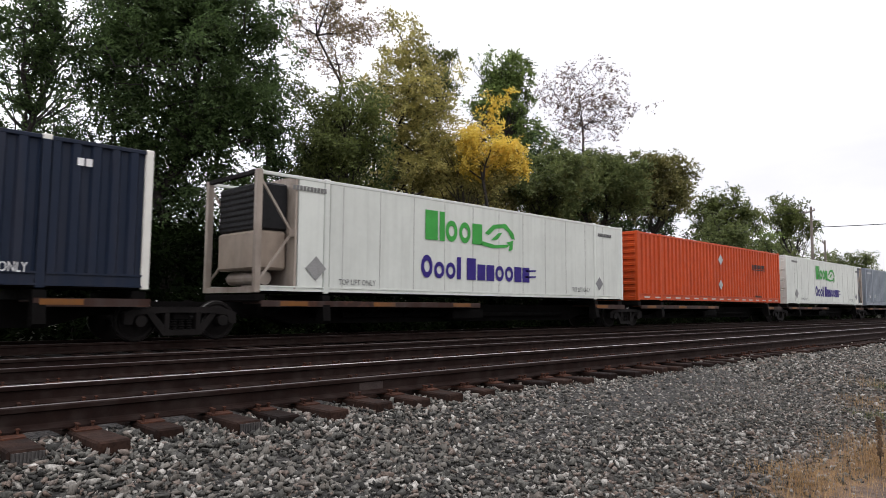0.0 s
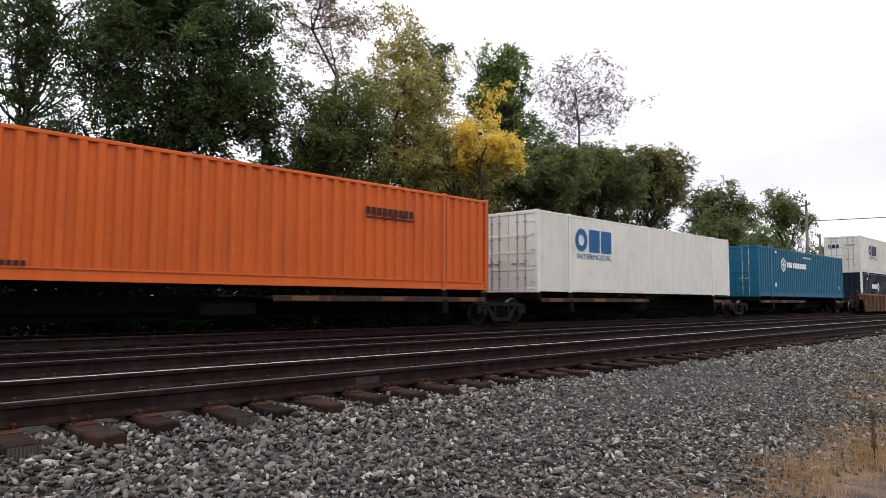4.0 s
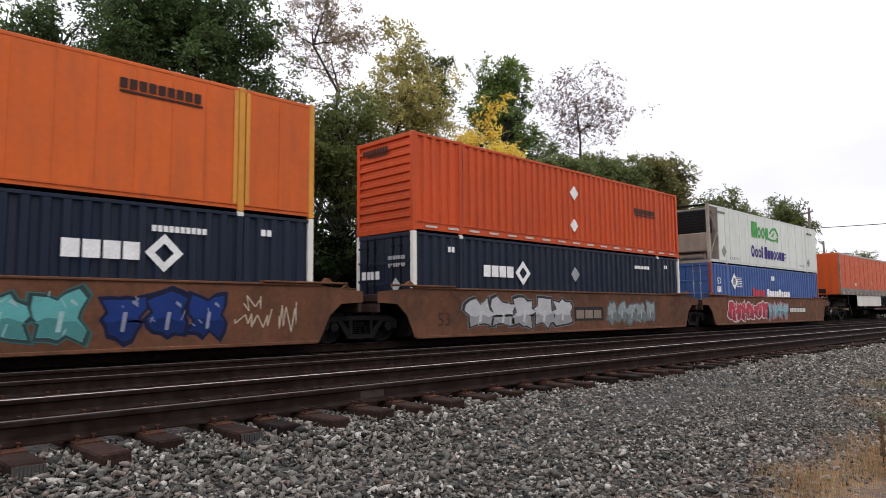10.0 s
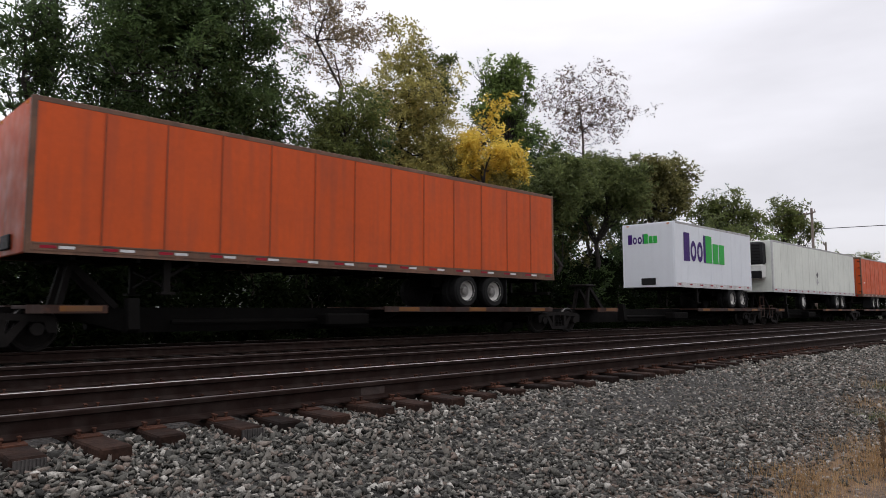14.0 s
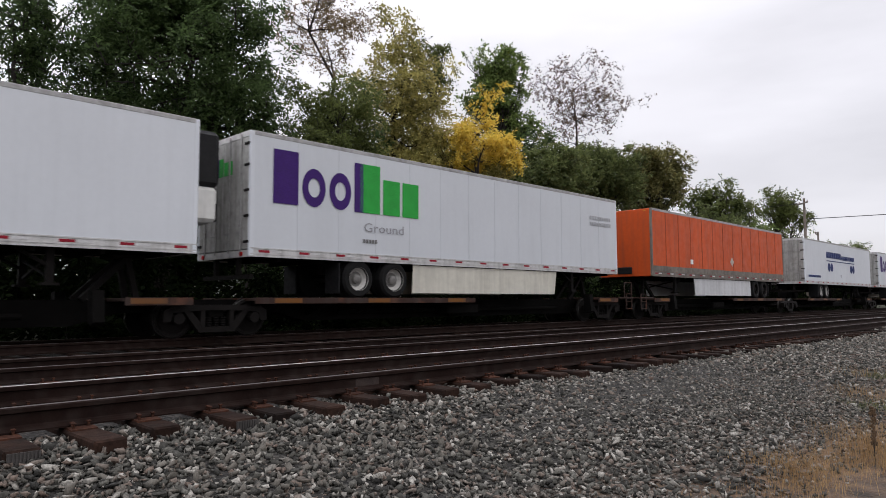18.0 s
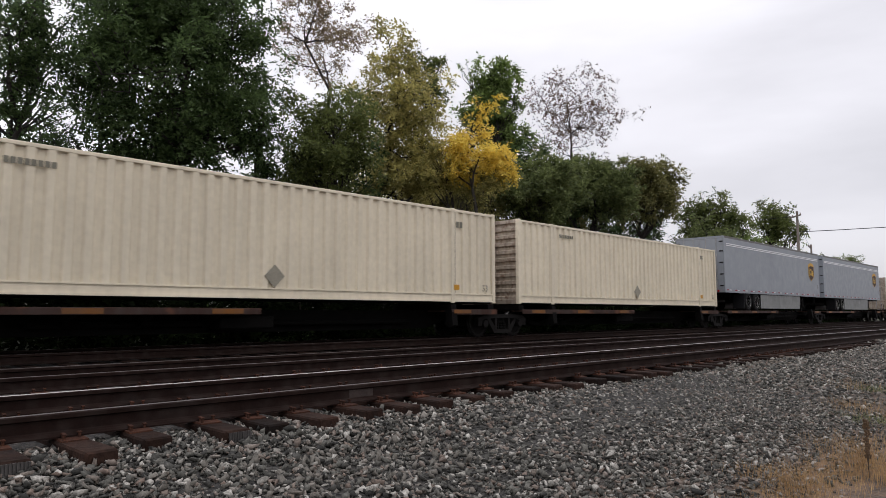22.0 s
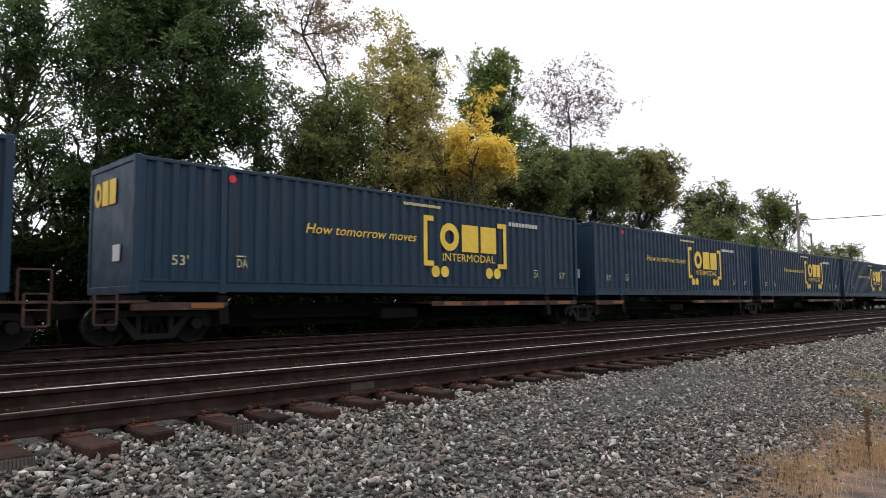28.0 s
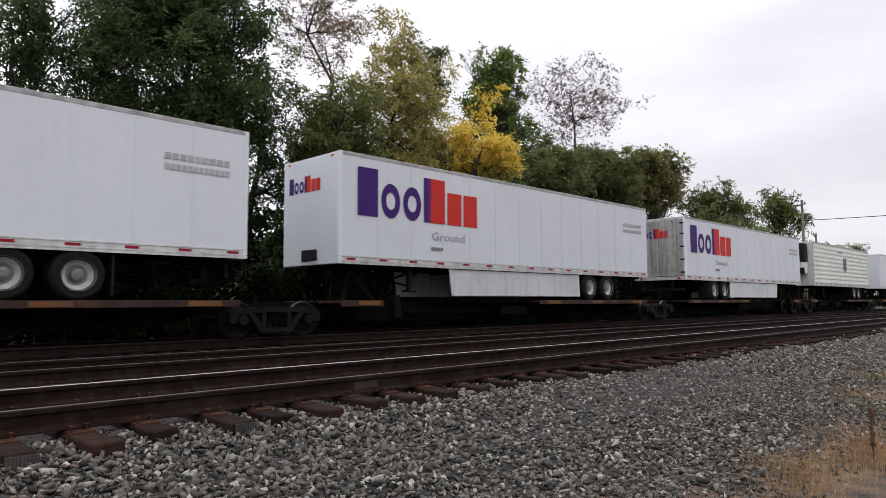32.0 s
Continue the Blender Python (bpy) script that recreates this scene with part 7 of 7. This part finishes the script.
for nm, lb, x, y, h, rd, ft, lv, mt, sd, tk, sz, lo in TREES:
    masses = ()
    if sd in CROWNS:
        x, y, masses = CROWNS[sd]
        h = max(b + q for _, b, _, q in masses)
    tree(nm, lb, x, y, h, rd, ft, lv, 0, mt, sd, trunk=tk, size=sz, lobes=int(lo * 1.6), twigs=1 if mt in (LEAF_TAN, LEAF_BROWN) else 0, crown=masses, forked=sd in (1, 2, 4, 5, 7, 9, 10))
rb = random.Random(77)
for row, (y0, step, low, high) in enumerate(((21.3, 2.5, 3.4, 5.0), (25.0, 3.2, 4.0, 5.6), (34.0, 4.4, 5.0, 7.5))):
    x, k = (2.0, 6.0, 4.0)[row] - row, 0
    while x < (96, 70, 110)[row]:
        y, h = y0 + rb.uniform(-0.6, 1.4), rb.uniform(low, high)
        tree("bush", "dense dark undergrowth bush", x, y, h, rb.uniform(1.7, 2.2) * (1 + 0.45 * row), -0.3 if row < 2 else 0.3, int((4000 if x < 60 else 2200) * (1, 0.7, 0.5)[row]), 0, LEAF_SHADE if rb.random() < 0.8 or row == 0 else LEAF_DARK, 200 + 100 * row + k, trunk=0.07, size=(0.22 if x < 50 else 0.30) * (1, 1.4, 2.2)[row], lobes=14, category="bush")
        x += step * rb.uniform(0.85, 1.2) * (1 if x < 60 else 1.5)
        k += 1
# added low row that screens bright ground; its leaves carry painted shade
x, k = 1.0, 0
while x < 75:
    tree("bush", "low weeds along the embankment, coloured near black for shade", x, 19.6 + rb.uniform(-0.3, 0.5), rb.uniform(1.5, 2.1), rb.uniform(1.2, 1.6), -0.5, 1500, 0, LEAF_SHADE, 600 + k, trunk=0.03, size=0.22 if x < 40 else 0.3, lobes=9, category="bush")
    x += rb.uniform(1.4, 1.9) * (1 if x < 40 else 1.5)
    k += 1


# ---- loose stone of the track bed
def stone_material():
    m = bpy.data.materials.new("crushed_stone")
    m.use_nodes = True
    n, l = m.node_tree.nodes, m.node_tree.links
    bs = n["Principled BSDF"]
    bs.inputs["Roughness"].default_value = 0.9
    geo, ramp, tc, nz = n.new("ShaderNodeNewGeometry"), n.new("ShaderNodeValToRGB"), n.new("ShaderNodeTexCoord"), n.new("ShaderNodeTexNoise")
    stops = [(0.0, (0.014, 0.0135, 0.0115)), (0.26, (0.062, 0.060, 0.051)), (0.56, (0.118, 0.114, 0.098)), (0.68, (0.150, 0.110, 0.087)), (0.88, (0.215, 0.203, 0.178)), (1.0, (0.40, 0.38, 0.34))]
    while len(ramp.color_ramp.elements) < len(stops):
        ramp.color_ramp.elements.new(0.5)
    for e, (p, c) in zip(ramp.color_ramp.elements, stops):
        e.position, e.color = p, (*c, 1)
    add = n.new("ShaderNodeMath")
    add.operation = "ADD"
    oi = n.new("ShaderNodeObjectInfo")
    l.new(geo.outputs["Random Per Island"], add.inputs[0])
    mul = n.new("ShaderNodeMath")
    mul.operation = "MULTIPLY"
    l.new(oi.outputs["Random"], mul.inputs[0])
    mul.inputs[1].default_value = 0.0
    l.new(mul.outputs[0], add.inputs[1])
    l.new(add.outputs[0], ramp.inputs[0])
    nz.inputs["Scale"].default_value = 70
    l.new(tc.outputs["Object"], nz.inputs["Vector"])
    mp = n.new("ShaderNodeMapRange")
    for key, v in (("From Min", 0.3), ("From Max", 0.7), ("To Min", 0.65), ("To Max", 1.35)):
        mp.inputs[key].default_value = v
    l.new(nz.outputs["Fac"], mp.inputs["Value"])
    sc = n.new("ShaderNodeVectorMath")
    sc.operation = "SCALE"
    l.new(ramp.outputs[0], sc.inputs[0])
    l.new(mp.outputs[0], sc.inputs["Scale"])
    l.new(sc.outputs[0], bs.inputs["Base Color"])
    return m


STONE = stone_material()
BOX_V = np.array([(x, y, z) for x in (-1, 1) for y in (-1, 1) for z in (-1, 1)]) * 0.75
BOX_F = np.array([(0, 1, 3), (0, 3, 2), (4, 6, 7), (4, 7, 5), (0, 4, 5), (0, 5, 1), (2, 3, 7), (2, 7, 6), (0, 2, 6), (0, 6, 4), (1, 5, 7), (1, 7, 3)])


def stones(places, sizes, seed):
    """One mesh of broken stones at the places."""
    g = np.random.default_rng(seed)
    n = len(places)
    q = g.normal(size=(n, 4))
    q /= np.linalg.norm(q, axis=1)[:, None]
    w, x, y, z = q.T
    rot = np.stack([np.stack([1 - 2 * (y * y + z * z), 2 * (x * y - z * w), 2 * (x * z + y * w)], -1), np.stack([2 * (x * y + z * w), 1 - 2 * (x * x + z * z), 2 * (y * z - x * w)], -1), np.stack([2 * (x * z - y * w), 2 * (y * z + x * w), 1 - 2 * (x * x + y * y)], -1)], 1)
    shape = (BOX_V[None] + g.uniform(-0.62, 0.62, (n, 8, 3))) * g.uniform((1.0, 0.6, 0.35), (1.6, 1.05, 0.75), (n, 3))[:, None, :]
    v = np.einsum("nij,nkj->nki", rot, shape) * sizes[:, None, None] * np.array([1, 1, 0.8]) + places[:, None, :]
    f = (BOX_F[None] + (np.arange(n) * 8)[:, None, None]).reshape(-1, 3)
    me = bpy.data.meshes.new("stones")
    me.vertices.add(n * 8)
    me.vertices.foreach_set("co", v.ravel())
    me.loops.add(len(f) * 3)
    me.loops.foreach_set("vertex_index", f.ravel().astype(np.int32))
    me.polygons.add(len(f))
    me.polygons.foreach_set("loop_start", np.arange(0, len(f) * 3, 3, dtype=np.int32))
    me.polygons.foreach_set("loop_total", np.full(len(f), 3, dtype=np.int32))
    me.materials.append(STONE)
    me.update(calc_edges=True)
    return me


PY, PZ = np.array([p[0] for p in PROFILE]), np.array([p[1] for p in PROFILE])


def scatter(n, x0, x1, y0, y1, r0, r1, seed, thin=None):
    g = np.random.default_rng(seed)
    x, y = g.uniform(x0, x1, n), g.uniform(y0, y1, n)
    if thin is not None:
        keep = g.random(n) < np.clip((y - thin[0]) / (thin[1] - thin[0]), 0.05, 1)
        x, y = x[keep], y[keep]
    r = g.uniform(r0, r1, len(x)) * np.where(g.random(len(x)) < 0.06, 1.45, 1) * (1 - 0.32 * np.clip((x - 3.5) / 8, 0, 1) * (x < 12))
    return np.stack([x, y, np.interp(y, PY, PZ) + r * g.uniform(-0.8, 1.1, len(x))], 1), r


bed = thing("ballast", "loose grey crushed stone of the track bed", "ballast", kind="structure")
for args in ((40000, 0.2, 12.0, 1.7, 5.95, 0.0125, 0.029, 1, (1.7, 2.7)), (26000, 12.0, 26.0, 2.4, 5.95, 0.016, 0.031, 2, (2.4, 4.2)), (9000, 26.0, 60.0, 2.4, 5.95, 0.04, 0.07, 3, (2.6, 4.6)), (5000, 0.0, 30.0, 7.6, 9.3, 0.025, 0.036, 4, None), (5000, -14.0, 0.2, 2.4, 5.95, 0.03, 0.05, 5, (2.2, 3.6))):
    pl, sz = scatter(*args)
    ob = new("stones", stones(pl, sz, args[7]))
    ob.parent = bed
    tagged(ob, kind="stuff")
one = [stones(np.zeros((1, 3)), np.array([1.0]), 50 + k) for k in range(8)]
pl, sz = scatter(260, 1.2, 4.6, 3.9, 4.9, 0.024, 0.036, 9)
for k, (p, s) in enumerate(zip(pl, sz)):
    ob = new("stone", one[k % 8])
    ob.parent = bed
    ob.matrix_basis = Matrix.Translation(Vector(p)) @ pose(0, 0, 0, k * 37, k * 53, k * 71) @ Matrix.Diagonal((s, s, s, 1))
white = new("stone", one[3])
white.parent = bed
white.matrix_basis = Matrix.Translation((4.38, 3.98, -0.47)) @ Matrix.Diagonal((0.05, 0.05, 0.05, 1))

# ---- dry grass and weeds by the path
STRAW = leaf_material("dry_straw", (0.22, 0.125, 0.06), (0.56, 0.38, 0.19))


def tuft(name, label, x, y, n, spread, h0, h1, seed, kind="stuff", mat=None, lean=0.85):
    g = np.random.default_rng(seed)
    s = Solid()
    for i in range(n):
        bx, by = g.normal(0, spread, 2)
        h, a = g.uniform(h0, h1), g.uniform(0, 2 * math.pi)
        dx, dy = math.cos(a) * h * lean * g.random(), math.sin(a) * h * lean * g.random()
        w = 0.0013
        px, py = -math.sin(a) * w, math.cos(a) * w
        s.add([(bx - px, by - py, 0), (bx + px, by + py, 0), (bx + dx * 0.4 + px, by + dy * 0.4 + py, h * 0.6), (bx + dx * 0.4 - px, by + dy * 0.4 - py, h * 0.6), (bx + dx, by + dy, h)], [(0, 1, 2, 3), (3, 2, 4)])
    ob = thing(name, label, "grass", kind=kind, at=(x, y, ground_z(x, y) - 0.01))
    part("blades", s, mat or STRAW, ob)
    return ob


tuft("dry_grass", "tuft of dead straw-coloured grass on gravel", 6.2, 1.95, 480, 0.19, 0.02, 0.14, 1)
tuft("dry_grass", "dead brown grass beside the path", 7.5, 1.66, 800, 0.26, 0.03, 0.19, 2)
tuft("dry_grass", "low dead grass patch on soil", 9.6, 2.25, 500, 0.4, 0.02, 0.10, 3)
tuft("dry_grass", "low dead grass patch on soil", 6.9, 2.3, 500, 0.25, 0.02, 0.07, 4)
tuft("dry_grass", "low dead grass patch on soil", 12.0, 2.5, 700, 0.5, 0.03, 0.13, 5)
tuft("dry_grass", "low dead grass patch on soil", 5.4, 2.5, 160, 0.25, 0.02, 0.06, 6)
tuft("dry_grass", "dead grass at the foot of the weed", 8.4, 1.95, 320, 0.25, 0.03, 0.12, 8)
tuft("dry_grass", "thin dead grass among gravel", 5.75, 1.98, 260, 0.2, 0.02, 0.09, 11)
tuft("dry_grass", "thin dead grass among gravel", 7.0, 2.05, 420, 0.3, 0.02, 0.11, 12)
tuft("dry_grass", "thin dead grass among gravel", 8.9, 2.6, 300, 0.4, 0.02, 0.08, 13)
tuft("dry_grass", "tall tuft of dead straw-coloured grass", 6.55, 2.02, 190, 0.13, 0.10, 0.34, 14, lean=0.75)
tuft("dry_grass", "tall dead orange-brown grass by the path", 7.95, 1.82, 380, 0.22, 0.08, 0.36, 15, lean=0.8)
tuft("dry_grass", "sparse dead grass in gravel", 11.9, 2.95, 240, 0.3, 0.05, 0.2, 16)
tuft("dry_grass", "sparse dead grass in gravel", 14.3, 3.55, 220, 0.35, 0.05, 0.2, 17)
tuft("dry_grass", "thin dead grass among gravel", 6.75, 2.5, 220, 0.16, 0.03, 0.12, 18)
tuft("green_weeds", "low green weeds in gravel", 14.4, 3.15, 260, 0.2, 0.05, 0.18, 19, mat=LEAF_MID)
tuft("green_weeds", "few green weed leaves in gravel", 11.0, 2.55, 300, 0.25, 0.04, 0.14, 7, mat=LEAF_MID)
weed = thing("dock_weed", "dry brown upright weed stalk in dead grass", "weed", at=(7.55, 1.72, ground_z(7.55, 1.72)))
ws = Solid().disc("z", (0, 0), 0.007, -0.02, 0.5, 7, 0.004)
part("stalk", ws, BARK, weed)
wg, hs = random.Random(4), Solid()
for i in range(150):
    z = wg.uniform(0.16, 0.52)
    a, rr = wg.uniform(0, 6.28), wg.uniform(0.006, 0.026)
    hs.box(rr * math.cos(a) - 0.007, rr * math.cos(a) + 0.007, rr * math.sin(a) - 0.007, rr * math.sin(a) + 0.007, z, z + 0.016)
part("seed_head", hs, material("dry_seed_brown", (0.10, 0.06, 0.03), 0.9, vary=0.4, scale=30), weed, "brown seed head")

# ---- poles and wires
POLEWOOD = material("weathered_pole_timber", (0.20, 0.17, 0.145), 0.9, vary=0.25, scale=2, streak=0.3, bump=0.3)


def pole(x, y, h, arms, turn):
    g0 = ground_z(x, y)
    ob = thing("utility_pole", "weathered timber utility pole with crossarm", "utility pole", "utility poles", at=(x, y, g0))
    part("post", Solid().disc("z", (0, 0), 0.16, -0.3, h - g0, 12, 0.10), POLEWOOD, ob)
    for z in arms:
        ca = part("crossarm", Solid().box(-1.1, 1.1, -0.06, 0.06, z - g0 - 0.06, z - g0 + 0.06, 0.01), POLEWOOD, ob, at=pose(0, 0.16, 0, 0, 0, turn))
        for q in (-1.0, -0.55, 0.55, 1.0):
            part("insulator", lambda: Solid().turned("z", (0, 0), [(0.02, 0), (0.05, 0.04), (0.03, 0.08), (0.05, 0.12), (0.02, 0.16)], 10), material("brown_glazed_porcelain", (0.12, 0.06, 0.04), 0.25), ca, key="insulator", at=(q, 0, z - g0 + 0.06))
    return ob


def wire(name, label, p, q, sag, r=0.016):
    s, n, p, q = Solid(), 14, Vector(p), Vector(q)
    pts = [p.lerp(q, i / n) - Vector((0, 0, sag * 4 * (i / n) * (1 - i / n))) for i in range(n + 1)]
    side = (q - p).cross(Vector((0, 0, 1))).normalized()
    v = [c + side * r * math.cos(k) + Vector((0, 0, r * math.sin(k))) for c in pts for k in (0, 1.571, 3.142, 4.712)]
    f = [(4 * i + k, 4 * i + (k + 1) % 4, 4 * i + 4 + (k + 1) % 4, 4 * i + 4 + k) for i in range(n) for k in range(4)]
    s.add(v, f + [(3, 2, 1, 0), (4 * n, 4 * n + 1, 4 * n + 2, 4 * n + 3)])
    ob = new(name, s.mesh(name, BLACK))
    return tagged(ob, label, "cable", "overhead wires")


pole(64.8, 19.2, 9.75, (9.3,), 40)
pole(85.5, 24.0, 8.6, (8.3,), 10)
wire("overhead_wire", "black overhead wire from the utility pole", (64.8, 19.2, 7.9), (70.0, -14.0, 8.6), 0.3, 0.03)
wire("overhead_wire", "thin black wire towards the trees", (64.8, 19.2, 9.3), (52.0, 32.0, 9.0), 0.4)
wire("overhead_wire", "thin black wire along the poles", (64.8, 19.2, 9.3), (85.5, 24.0, 8.3), 0.4)

# ---- a white house glimpsed through the wood
house = thing("house", "white clapboard house behind the wood", "house", at=(23.5, 46.0, ground_z(23, 46)))
SIDING = paint("white_clapboard", (0.62, 0.63, 0.62))
hw = part("wall", Solid().box(-4, 4, -3, 3, 0, 3.4), SIDING, house)
for k in range(16):
    part("clapboard", lambda: Solid().prism("x", [(-0.01, 0), (-0.035, 0), (-0.01, 0.21)], -4, 4), SIDING, hw, key="clap", at=(0, -3, 0.02 + k * 0.21))
part("roof", Solid().prism("x", [(-3.5, 3.3), (0, 5.4), (3.5, 3.3), (3.5, 3.45), (0, 5.6), (-3.5, 3.45)], -4.4, 4.4), material("grey_roof_shingle", (0.09, 0.085, 0.085), 0.9, vary=0.3, scale=6), house)
for x in (-2.4, 0.2, 2.6):
    wd = part("window", Solid().box(x - 0.5, x + 0.5, -3.08, -3.0, 1.0, 2.3, 0.01), SIDING, house)
    part("pane", Solid().box(x - 0.4, x + 0.4, -3.1, -3.085, 1.1, 2.2), material("dark_window_glass", (0.02, 0.025, 0.03), 0.1), wd)


motions()
